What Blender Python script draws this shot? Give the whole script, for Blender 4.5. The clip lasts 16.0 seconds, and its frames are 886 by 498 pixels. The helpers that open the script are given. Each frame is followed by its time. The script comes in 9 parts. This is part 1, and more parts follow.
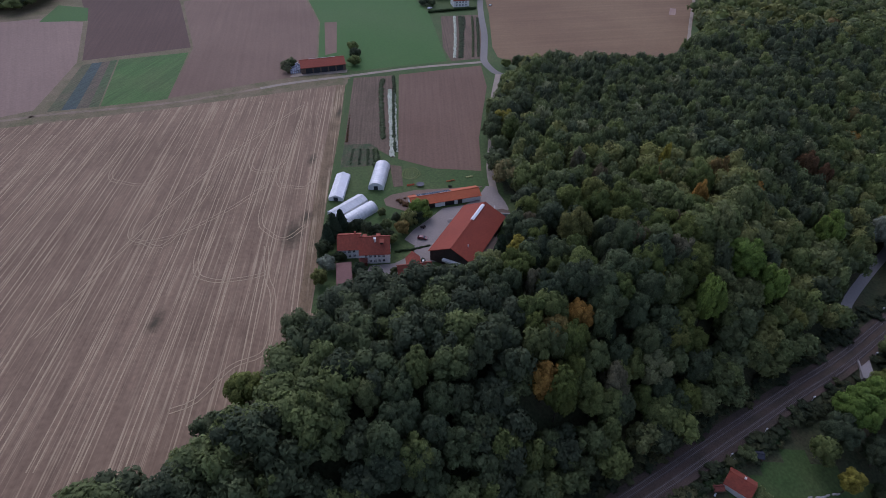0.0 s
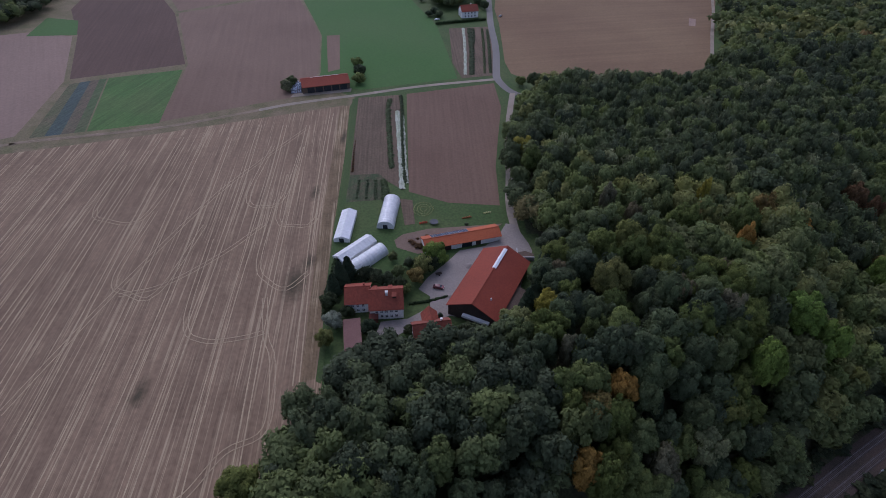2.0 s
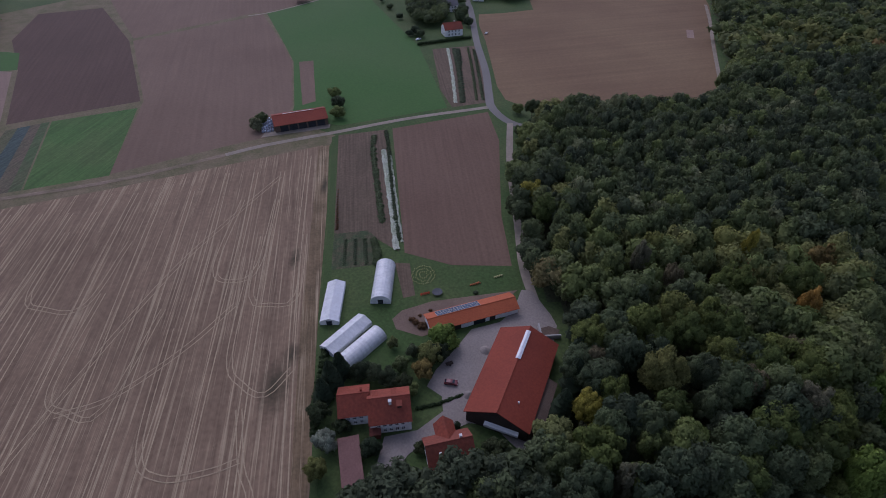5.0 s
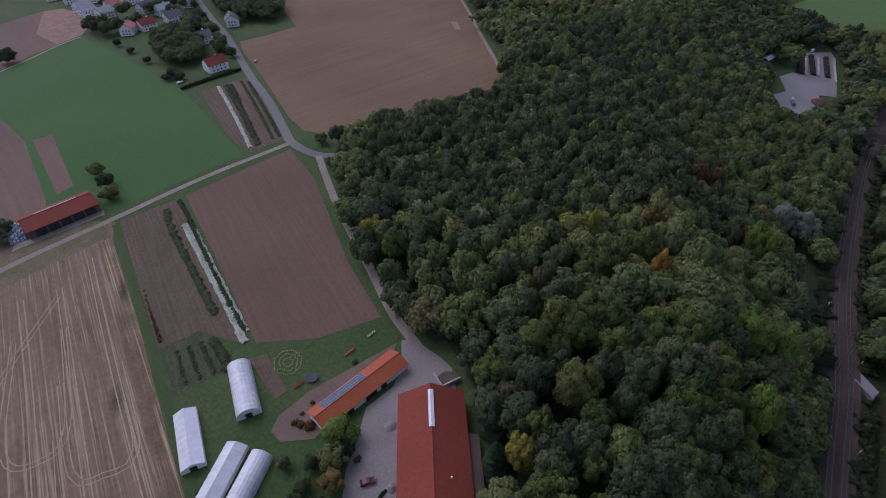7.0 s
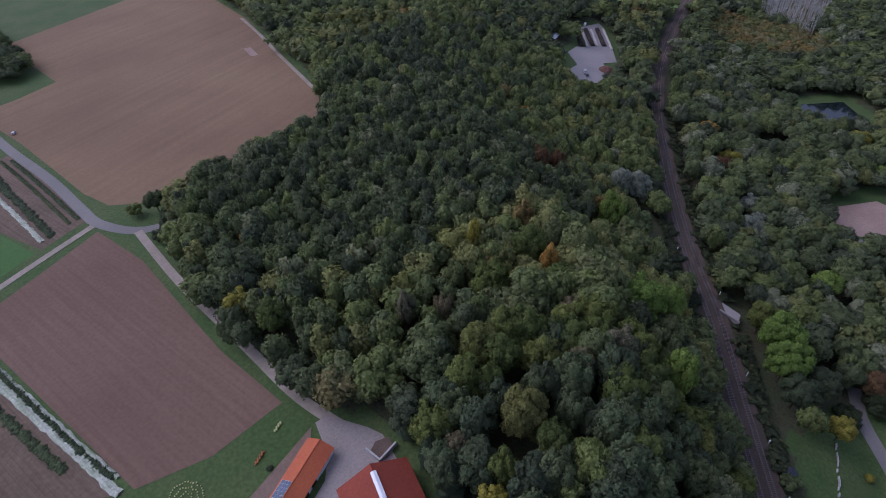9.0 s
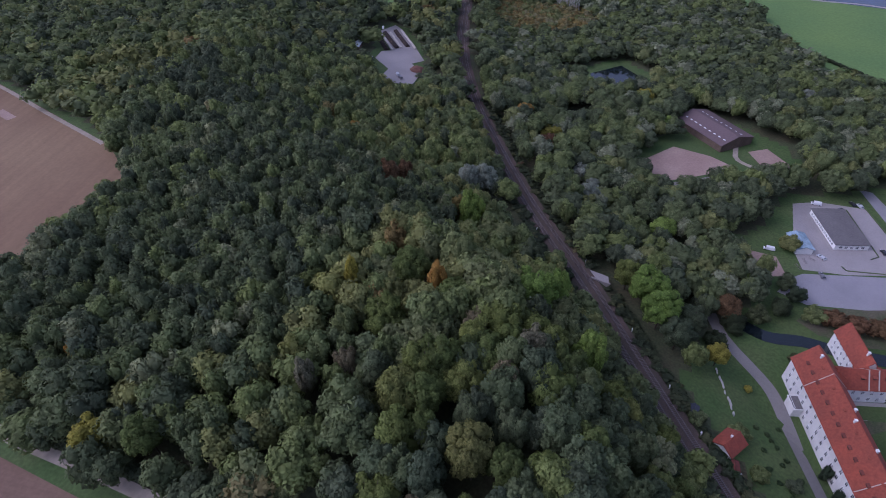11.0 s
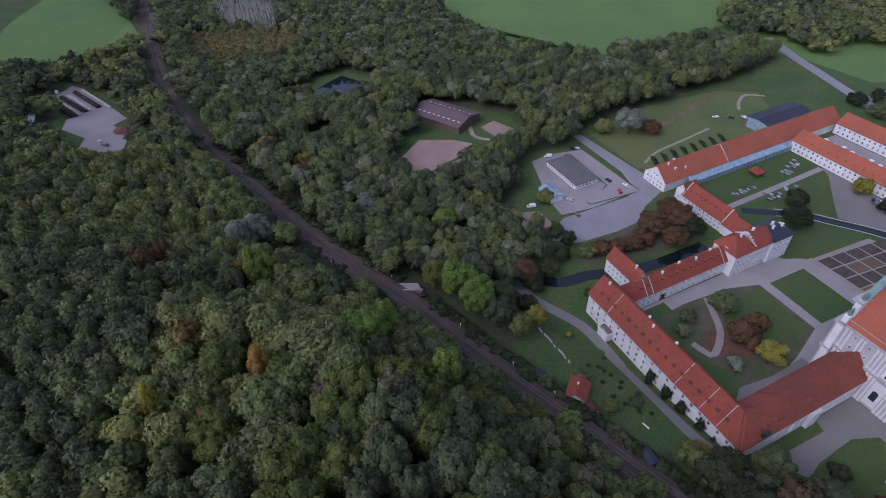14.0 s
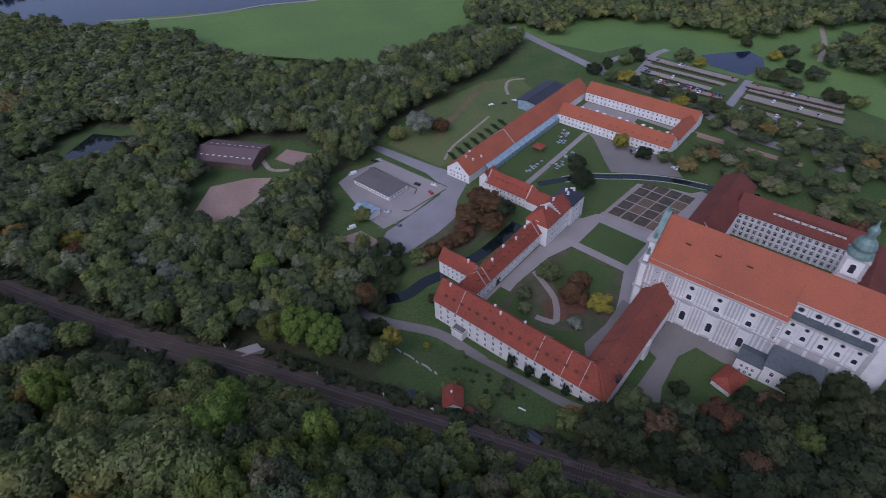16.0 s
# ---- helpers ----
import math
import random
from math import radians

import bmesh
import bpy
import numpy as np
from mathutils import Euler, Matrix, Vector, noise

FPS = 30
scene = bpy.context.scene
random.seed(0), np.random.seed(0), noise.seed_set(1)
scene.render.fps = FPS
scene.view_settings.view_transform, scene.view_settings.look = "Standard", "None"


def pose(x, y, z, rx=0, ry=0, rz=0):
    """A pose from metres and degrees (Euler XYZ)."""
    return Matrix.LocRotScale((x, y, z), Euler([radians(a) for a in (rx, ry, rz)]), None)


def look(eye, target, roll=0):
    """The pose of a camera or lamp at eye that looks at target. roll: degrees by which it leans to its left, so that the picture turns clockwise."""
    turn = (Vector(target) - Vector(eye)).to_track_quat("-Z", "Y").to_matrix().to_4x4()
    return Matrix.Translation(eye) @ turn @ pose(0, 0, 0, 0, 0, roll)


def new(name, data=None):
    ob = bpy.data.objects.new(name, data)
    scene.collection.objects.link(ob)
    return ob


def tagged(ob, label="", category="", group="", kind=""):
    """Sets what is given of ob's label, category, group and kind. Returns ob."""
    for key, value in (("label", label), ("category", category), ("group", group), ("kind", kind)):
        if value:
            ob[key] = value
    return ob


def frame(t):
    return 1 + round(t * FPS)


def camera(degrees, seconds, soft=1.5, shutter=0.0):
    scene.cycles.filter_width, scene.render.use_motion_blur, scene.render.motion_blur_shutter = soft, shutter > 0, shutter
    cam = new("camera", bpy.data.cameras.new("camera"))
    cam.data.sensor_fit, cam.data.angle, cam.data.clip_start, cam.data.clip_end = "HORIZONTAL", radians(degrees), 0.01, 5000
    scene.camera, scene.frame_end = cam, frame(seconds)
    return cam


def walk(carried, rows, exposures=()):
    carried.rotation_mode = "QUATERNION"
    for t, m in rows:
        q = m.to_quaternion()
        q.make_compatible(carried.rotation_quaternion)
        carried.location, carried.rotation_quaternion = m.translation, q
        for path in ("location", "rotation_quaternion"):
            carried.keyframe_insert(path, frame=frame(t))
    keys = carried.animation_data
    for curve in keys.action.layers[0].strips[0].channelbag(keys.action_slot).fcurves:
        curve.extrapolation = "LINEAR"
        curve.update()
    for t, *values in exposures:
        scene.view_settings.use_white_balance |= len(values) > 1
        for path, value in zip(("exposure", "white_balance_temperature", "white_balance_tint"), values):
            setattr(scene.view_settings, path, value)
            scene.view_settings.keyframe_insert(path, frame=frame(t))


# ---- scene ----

cam = camera(78.76, 16.0, soft=0.9, shutter=0.2)
# seconds, eye, target, roll
PATH = [
    (0, (0.04, 0.01, 147.02), (0.31, 76.41, 82.50), 0.54),
    (0.5, (-1.89, 7.18, 146.95), (-1.40, 83.67, 82.54), 0.53),
    (1, (-3.26, 15.21, 146.68), (-2.92, 91.74, 82.31), 0.31),
    (1.5, (-5.04, 22.64, 146.76), (-4.59, 99.12, 82.33), 0.36),
    (2, (-6.93, 30.24, 146.65), (-6.75, 106.72, 82.23), 0.32),
    (2.5, (-8.45, 37.63, 146.04), (-9.09, 114.18, 81.69), 0.24),
    (3, (-10.02, 45.40, 145.93), (-11.92, 121.90, 81.56), 0.22),
    (3.2, (-10.57, 48.63, 145.87), (-12.55, 125.11, 81.48), 0.12),
    (5.3, (-16.35, 79.62, 143.59), (-9.20, 156.34, 79.84), -0.93),
    (5.5, (-16.94, 82.63, 143.57), (-5.44, 158.80, 79.80), -1.14),
    (6, (-18.98, 90.52, 143.75), (4.27, 163.86, 79.87), -1.61),
    (6.5, (-20.34, 97.50, 144.11), (10.13, 168.01, 80.07), -2.02),
    (7, (-20.73, 104.68, 144.35), (14.20, 172.94, 80.16), -2.48),
    (7.5, (-21.23, 111.48, 144.45), (18.73, 176.83, 80.16), -2.73),
    (8, (-21.25, 118.43, 144.13), (25.39, 179.08, 79.74), -3.14),
    (8.5, (-21.38, 124.57, 143.73), (31.15, 180.08, 79.24), -3.36),
    (9, (-20.99, 130.27, 143.78), (36.80, 180.04, 79.10), -3.57),
    (9.2, (-20.68, 132.51, 143.73), (38.82, 180.23, 79.06), -3.58),
    (11.3, (-12.35, 151.89, 142.68), (60.43, 171.81, 77.07), -3.98),
    (11.5, (-11.43, 152.98, 142.67), (62.02, 170.12, 77.01), -4.08),
    (12, (-8.75, 155.82, 142.73), (65.84, 165.67, 76.87), -4.22),
    (12.5, (-6.33, 158.18, 142.74), (68.73, 161.29, 76.74), -4.17),
    (13, (-3.31, 160.05, 142.47), (71.66, 156.55, 76.37), -4.05),
    (13.5, (-0.77, 161.41, 142.26), (73.65, 151.79, 76.16), -3.89),
    (14, (1.96, 162.37, 142.10), (75.11, 145.64, 76.00), -3.74),
    (14.5, (4.73, 163.03, 142.06), (76.04, 139.69, 75.95), -3.48),
    (15, (7.95, 163.37, 141.97), (76.68, 133.35, 75.83), -3.12),
    (15.5, (10.45, 163.64, 141.71), (75.68, 126.38, 75.70), -2.78),
    (16, (13.59, 162.55, 141.23), (72.79, 116.16, 75.33), -2.77),
]
walk(cam, [(t, look(eye, target, roll)) for t, eye, target, roll in PATH],
     exposures=[(0.0, -0.15, 5450, 23), (3.2, -0.4, 5450, 23), (5.5, -0.55, 5500, 26), (7.0, -0.37, 5550, 26), (9.0, 0.0, 5400, 28), (11.5, 0.2, 5250, 33), (13.0, 0.14, 5350, 31), (14.5, 0.02, 5450, 26), (16.0, -0.12, 5450, 25)])

# ---- world and light: an overcast late afternoon ----
world = bpy.data.worlds.new("sky")
scene.world = world
world.use_nodes = True
_wn = world.node_tree.nodes
_sky = _wn.new("ShaderNodeTexSky")
_sky.sky_type, _sky.sun_disc = "NISHITA", False
_sky.sun_elevation, _sky.sun_rotation = radians(45), radians(-21)
_sky.air_density, _sky.dust_density, _sky.ozone_density = 1.0, 2.5, 1.5
_grey = _wn.new("ShaderNodeHueSaturation")      # thin cloud greys the sky
_grey.inputs["Saturation"].default_value = 0.6
world.node_tree.links.new(_sky.outputs[0], _grey.inputs["Color"])
world.node_tree.links.new(_grey.outputs[0], _wn["Background"].inputs[0])
_wn["Background"].inputs[1].default_value = 0.15
_sun = bpy.data.lights.new("sun", "SUN")
_sun.energy, _sun.angle, _sun.color = 0.75, radians(50), (1.0, 0.94, 0.95)
sun = new("sun", _sun)
sun.matrix_world = look((-90, 240, 260), (0, 0, 0))
scene.view_settings.exposure = 0.0

# ---- plan of the land ----
VAL = -47.0          # valley floor
RAIL_Z = -34.0       # bed of the railway
RAIL = [(-700, -354), (-300, -119), (-100, -9), (40, 70), (60, 81.4), (80, 92.8), (110, 110), (141, 127.6), (170, 143.8),
        (211.6, 170.6), (265.7, 200.5), (351.8, 242), (454, 276), (628, 312), (773, 336), (1400, 430), (4000, 800)]


def rail_side(x, y):
    """Signed distance from the railway: positive towards the plateau."""
    x, y = np.asarray(x, float), np.asarray(y, float)
    best, side = np.full(x.shape, 1e9), np.ones(x.shape)
    for (ax, ay), (bx, by) in zip(RAIL[:-1], RAIL[1:]):
        dx, dy = bx - ax, by - ay
        t = np.clip(((x - ax) * dx + (y - ay) * dy) / (dx * dx + dy * dy), 0, 1)
        d = np.hypot(x - ax - t * dx, y - ay - t * dy)
        cross, near = dx * (y - ay) - dy * (x - ax), d < best
        side, best = np.where(near, np.where(cross >= 0, 1, -1), side), np.where(near, d, best)
    return side * best


def smooth(a, b, v):
    t = np.clip((v - a) / (b - a), 0, 1)
    return t * t * (3 - 2 * t)


def height(x, y):
    d = rail_side(x, y)
    x = np.asarray(x, float)
    w = 50 + 60 * smooth(125, 160, x) + 60 * smooth(170, 250, x) + 45 * smooth(260, 420, x)
    bank = np.interp(-d, [5.5, 11, 16, 26, 33, 44], [RAIL_Z, -37.0, -37.8, -39.5, -41.5, VAL])      # gardens between railway and abbey
    return np.where(d < 0, bank, RAIL_Z - RAIL_Z * smooth(7, 7 + w, d))


def h1(x, y):
    return float(height(np.array([x]), np.array([y]))[0])


def inside(poly, x, y):
    x, y = np.asarray(x, float), np.asarray(y, float)
    r = np.zeros(x.shape, bool)
    for (ax, ay), (bx, by) in zip(poly, poly[1:] + poly[:1]):
        if ay != by:
            r ^= ((ay > y) != (by > y)) & (x < (bx - ax) * (y - ay) / (by - ay) + ax)
    return r


# the abbey stands on one grid, turned by ten degrees: a along, b across
TURN = 10.0
COS_T, SIN_T = math.cos(radians(TURN)), math.sin(radians(TURN))


def ab(a, b, z=VAL):
    return (a * COS_T - b * SIN_T, a * SIN_T + b * COS_T, z)


def ab2(a, b):
    return ab(a, b)[:2]


# ---- materials ----
def mat(name, colour, rough=0.8, vary=0.25, scale=0.15, fine=3.0, bump=0.25, second=None, metal=0.0, spec=0.3, obj_random=0.0):
    """A surface with broad stains, fine grain and relief. colour and second: linear base colours."""
    m = bpy.data.materials.new(name)
    m.use_nodes = True
    nt = m.node_tree
    n, l = nt.nodes, nt.links
    b = n["Principled BSDF"]
    b.inputs["Roughness"].default_value, b.inputs["Metallic"].default_value = rough, metal
    b.inputs["Specular IOR Level"].default_value = spec
    geo = n.new("ShaderNodeNewGeometry")
    big, small = n.new("ShaderNodeTexNoise"), n.new("ShaderNodeTexNoise")
    big.inputs["Scale"].default_value, small.inputs["Scale"].default_value = scale, fine
    big.inputs["Detail"].default_value = small.inputs["Detail"].default_value = 5
    tilt = n.new("ShaderNodeMapping")
    tilt.inputs["Rotation"].default_value = (0.62, 0.41, 0.83)
    l.new(geo.outputs["Position"], tilt.inputs["Vector"])
    l.new(tilt.outputs[0], big.inputs["Vector"])
    l.new(tilt.outputs[0], small.inputs["Vector"])
    mix = n.new("ShaderNodeMix")
    mix.data_type = "RGBA"
    c2 = second or tuple(c * (1 - vary) for c in colour)
    mix.inputs["A"].default_value, mix.inputs["B"].default_value = (*colour, 1), (*c2, 1)
    ramp = n.new("ShaderNodeValToRGB")
    ramp.color_ramp.elements[0].position, ramp.color_ramp.elements[1].position = 0.35, 0.68
    l.new(big.outputs[0], ramp.inputs[0])
    l.new(ramp.outputs[0], mix.inputs["Factor"])
    hsv = n.new("ShaderNodeHueSaturation")
    l.new(mix.outputs["Result"], hsv.inputs["Color"])
    mr = n.new("ShaderNodeMapRange")
    mr.inputs[1].default_value, mr.inputs[2].default_value = 0.25, 0.75
    mr.inputs[3].default_value, mr.inputs[4].default_value = 1 - vary, 1 + vary
    l.new(small.outputs[0], mr.inputs[0])
    value = mr.outputs[0]
    if obj_random:
        oi, mr2, mul = n.new("ShaderNodeObjectInfo"), n.new("ShaderNodeMapRange"), n.new("ShaderNodeMath")
        mr2.inputs[3].default_value, mr2.inputs[4].default_value = 1 - obj_random, 1 + obj_random
        l.new(oi.outputs["Random"], mr2.inputs[0])
        mul.operation = "MULTIPLY"
        l.new(value, mul.inputs[0])
        l.new(mr2.outputs[0], mul.inputs[1])
        value = mul.outputs[0]
    l.new(value, hsv.inputs["Value"])
    l.new(hsv.outputs[0], b.inputs["Base Color"])
    if bump:
        bp = n.new("ShaderNodeBump")
        bp.inputs["Strength"].default_value, bp.inputs["Distance"].default_value = bump, 0.12
        l.new(small.outputs[0], bp.inputs["Height"])
        l.new(bp.outputs[0], b.inputs["Normal"])
    return m


def striped(m, angle, wavelength, depth, distort=1.5, warp=0.02):
    """Adds rows across the surface (furrows, sowing rows, tile courses) to a material made by mat()."""
    n, l = m.node_tree.nodes, m.node_tree.links
    b = n["Principled BSDF"]
    old = b.inputs["Base Color"].links[0].from_socket
    geo, mp, wv = n.new("ShaderNodeNewGeometry"), n.new("ShaderNodeMapping"), n.new("ShaderNodeTexWave")
    mp.inputs["Rotation"].default_value[2] = radians(-angle)
    wv.inputs["Scale"].default_value = math.pi / (10 * wavelength) * 2
    wv.bands_direction = "X"
    wv.inputs["Distortion"].default_value, wv.inputs["Detail"].default_value = distort, 2
    wv.inputs["Detail Scale"].default_value = warp
    l.new(geo.outputs["Position"], mp.inputs["Vector"])
    l.new(mp.outputs[0], wv.inputs["Vector"])
    mr, hsv = n.new("ShaderNodeMapRange"), n.new("ShaderNodeHueSaturation")
    mr.inputs[3].default_value, mr.inputs[4].default_value = 1 - depth, 1 + depth
    l.new(wv.outputs[1], mr.inputs[0])
    l.new(mr.outputs[0], hsv.inputs["Value"])
    l.new(old, hsv.inputs["Color"])
    l.new(hsv.outputs[0], b.inputs["Base Color"])
    return m


def streaked(m, angle, across, along, depth):
    """Adds irregular long streaks (worked soil, stubble) to a material made by mat(). across, along: their size in metres."""
    n, l = m.node_tree.nodes, m.node_tree.links
    b = n["Principled BSDF"]
    old = b.inputs["Base Color"].links[0].from_socket
    geo, turned, mp, tex = n.new("ShaderNodeNewGeometry"), n.new("ShaderNodeMapping"), n.new("ShaderNodeMapping"), n.new("ShaderNodeTexNoise")
    turned.inputs["Rotation"].default_value[2] = radians(-angle)
    mp.inputs["Scale"].default_value = (1 / across, 1 / along, 0.0)
    tex.inputs["Scale"].default_value, tex.inputs["Detail"].default_value, tex.inputs["Roughness"].default_value = 1.0, 4, 0.62
    l.new(geo.outputs["Position"], turned.inputs["Vector"])
    l.new(turned.outputs[0], mp.inputs["Vector"])
    l.new(mp.outputs[0], tex.inputs["Vector"])
    mr, hsv = n.new("ShaderNodeMapRange"), n.new("ShaderNodeHueSaturation")
    mr.inputs[1].default_value, mr.inputs[2].default_value = 0.3, 0.7
    mr.inputs[3].default_value, mr.inputs[4].default_value = 1 - depth, 1 + depth
    l.new(tex.outputs[0], mr.inputs[0])
    l.new(mr.outputs[0], hsv.inputs["Value"])
    l.new(old, hsv.inputs["Color"])
    l.new(hsv.outputs[0], b.inputs["Base Color"])
    return m


def straw_rows(m, angle, across, along, colour, strength):
    """Adds broken rows of pale straw to a material made by mat()."""
    n, l = m.node_tree.nodes, m.node_tree.links
    b = n["Principled BSDF"]
    old = b.inputs["Base Color"].links[0].from_socket
    geo, turned, mp, tex = n.new("ShaderNodeNewGeometry"), n.new("ShaderNodeMapping"), n.new("ShaderNodeMapping"), n.new("ShaderNodeTexNoise")
    turned.inputs["Rotation"].default_value[2] = radians(-angle)
    mp.inputs["Scale"].default_value = (1 / across, 1 / along, 0.0)
    tex.inputs["Scale"].default_value, tex.inputs["Detail"].default_value, tex.inputs["Roughness"].default_value = 1.0, 3, 0.6
    l.new(geo.outputs["Position"], turned.inputs["Vector"])
    l.new(turned.outputs[0], mp.inputs["Vector"])
    l.new(mp.outputs[0], tex.inputs["Vector"])
    patch, both, mr, mix = n.new("ShaderNodeTexNoise"), n.new("ShaderNodeMath"), n.new("ShaderNodeMapRange"), n.new("ShaderNodeMix")
    patch.inputs["Scale"].default_value, patch.inputs["Detail"].default_value = 0.09, 4
    l.new(geo.outputs["Position"], patch.inputs["Vector"])
    both.operation = "MULTIPLY_ADD"
    both.inputs[1].default_value = 0.22
    l.new(patch.outputs[0], both.inputs[0])
    l.new(tex.outputs[0], both.inputs[2])
    mr.inputs[1].default_value, mr.inputs[2].default_value, mr.inputs[4].default_value = 0.63, 0.80, strength
    l.new(both.outputs[0], mr.inputs[0])
    mix.data_type = "RGBA"
    mix.inputs["B"].default_value = (*colour, 1)
    l.new(mr.outputs[0], mix.inputs["Factor"])
    l.new(old, mix.inputs["A"])
    l.new(mix.outputs["Result"], b.inputs["Base Color"])
    return m


def stain(m, x, y, rx, ry, colour):
    """A damp dark stain with a ragged rim at one place of a surface."""
    n, l = m.node_tree.nodes, m.node_tree.links
    b = n["Principled BSDF"]
    old = b.inputs["Base Color"].links[0].from_socket
    geo, mp, far, tex, add, mr, mix = (n.new("ShaderNode" + k) for k in ("NewGeometry", "Mapping", "VectorMath", "TexNoise", "Math", "MapRange", "Mix"))
    mp.inputs["Location"].default_value, mp.inputs["Scale"].default_value = (-x / rx, -y / ry, 0), (1 / rx, 1 / ry, 0)
    far.operation, add.operation = "LENGTH", "ADD"
    tex.inputs["Scale"].default_value, tex.inputs["Detail"].default_value = 0.45, 5
    l.new(geo.outputs["Position"], mp.inputs["Vector"])
    l.new(mp.outputs[0], far.inputs[0])
    l.new(geo.outputs["Position"], tex.inputs["Vector"])
    l.new(far.outputs["Value"], add.inputs[0])
    l.new(tex.outputs[0], add.inputs[1])
    mr.inputs[1].default_value, mr.inputs[2].default_value, mr.inputs[3].default_value, mr.inputs[4].default_value = 0.65, 1.6, 0.92, 0.0
    l.new(add.outputs[0], mr.inputs[0])
    mix.data_type = "RGBA"
    mix.inputs["B"].default_value = (*colour, 1)
    l.new(mr.outputs[0], mix.inputs["Factor"])
    l.new(old, mix.inputs["A"])
    l.new(mix.outputs["Result"], b.inputs["Base Color"])
    return m


def leaf_mat(name, palette, from_attribute):
    """Foliage: one hue a tree, lighter and darker leaves. palette: (position, colour)."""
    m = bpy.data.materials.new(name)
    m.use_nodes = True
    n, l = m.node_tree.nodes, m.node_tree.links
    b = n["Principled BSDF"]
    b.inputs["Roughness"].default_value, b.inputs["Specular IOR Level"].default_value = 0.75, 0.12
    ramp = n.new("ShaderNodeValToRGB")
    els = ramp.color_ramp.elements
    while len(els) < len(palette):
        els.new(0.5)
    for e, (p, c) in zip(els, palette):
        e.position, e.color = p, (*c, 1)
    if from_attribute:
        src = n.new("ShaderNodeAttribute")
        src.attribute_name = "tint"
        l.new(src.outputs["Fac"], ramp.inputs[0])
    else:
        src = n.new("ShaderNodeObjectInfo")
        l.new(src.outputs["Random"], ramp.inputs[0])
    geo, mr, hsv = n.new("ShaderNodeNewGeometry"), n.new("ShaderNodeMapRange"), n.new("ShaderNodeHueSaturation")
    mr.inputs[3].default_value, mr.inputs[4].default_value = 0.74, 1.28
    l.new(geo.outputs["Random Per Island"], mr.inputs[0])
    bough_shade, mad, mul = n.new("ShaderNodeAttribute"), n.new("ShaderNodeMath"), n.new("ShaderNodeMath")
    bough_shade.attribute_name = "bough_shade"      # boughs differ in tone by chance; the crown's inside carries painted shade
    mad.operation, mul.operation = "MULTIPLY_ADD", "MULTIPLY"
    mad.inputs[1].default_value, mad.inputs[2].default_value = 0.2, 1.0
    l.new(bough_shade.outputs["Fac"], mad.inputs[0])
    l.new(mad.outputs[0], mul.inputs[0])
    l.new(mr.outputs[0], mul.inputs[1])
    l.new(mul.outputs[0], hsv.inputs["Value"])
    l.new(ramp.outputs[0], hsv.inputs["Color"])
    l.new(hsv.outputs[0], b.inputs["Base Color"])
    thin, mixed = n.new("ShaderNodeBsdfTranslucent"), n.new("ShaderNodeMixShader")
    mixed.inputs[0].default_value = 0.38
    l.new(hsv.outputs[0], thin.inputs["Color"])
    l.new(b.outputs[0], mixed.inputs[1])
    l.new(thin.outputs[0], mixed.inputs[2])
    l.new(mixed.outputs[0], n["Material Output"].inputs["Surface"])
    return m


def glass_mat(name, colour, rough=0.15):
    m = mat(name, colour, rough, 0.3, 0.5, 2.0, 0.0, spec=0.6)
    return m


GREENS = [(0.0, (0.086, 0.106, 0.060)), (0.2, (0.108, 0.132, 0.065)), (0.42, (0.145, 0.177, 0.071)), (0.62, (0.180, 0.216, 0.069)),
          (0.76, (0.164, 0.186, 0.080)), (0.86, (0.225, 0.232, 0.069)), (0.92, (0.221, 0.243, 0.146)), (0.97, (0.238, 0.184, 0.059)), (0.99, (0.216, 0.146, 0.065)), (1.0, (0.173, 0.097, 0.059))]
M_LEAF = leaf_mat("broadleaf_foliage", GREENS, False)
M_LEAF_STUFF = leaf_mat("woodland_foliage", GREENS, True)
M_DARK_STUFF = leaf_mat("dark_woodland_foliage", [(0, (0.046, 0.060, 0.034)), (0.6, (0.075, 0.090, 0.044)), (0.9, (0.115, 0.118, 0.052)), (1, (0.14, 0.095, 0.055))], True)
M_ORANGE = leaf_mat("autumn_orange_foliage", [(0, (0.41, 0.235, 0.055)), (1, (0.34, 0.22, 0.06))], False)
M_YELLOW = leaf_mat("autumn_yellow_foliage", [(0, (0.34, 0.30, 0.055)), (1, (0.27, 0.25, 0.05))], False)
M_RED = leaf_mat("russet_foliage", [(0, (0.15, 0.078, 0.044)), (1, (0.155, 0.098, 0.047))], False)
M_SILVER = leaf_mat("silver_green_foliage", [(0, (0.27, 0.29, 0.22)), (1, (0.23, 0.26, 0.19))], False)
M_CONIFER = leaf_mat("conifer_needles", [(0, (0.036, 0.054, 0.030)), (1, (0.05, 0.068, 0.036))], False)
M_BRIGHT = leaf_mat("bright_green_foliage", [(0, (0.160, 0.240, 0.052)), (1, (0.190, 0.262, 0.058))], False)
M_DARKLEAF = leaf_mat("dark_broadleaf_foliage", [(0, (0.038, 0.052, 0.027)), (0.7, (0.058, 0.074, 0.034)), (1, (0.085, 0.098, 0.042))], False)
M_DEEP = leaf_mat("deep_green_foliage", [(0, (0.081, 0.105, 0.060)), (0.5, (0.105, 0.134, 0.067)), (1, (0.132, 0.166, 0.076))], False)
M_OLIVE = leaf_mat("olive_green_foliage", [(0, (0.104, 0.134, 0.042)), (0.4, (0.130, 0.164, 0.046)), (0.8, (0.164, 0.190, 0.051)), (1, (0.166, 0.168, 0.055))], False)
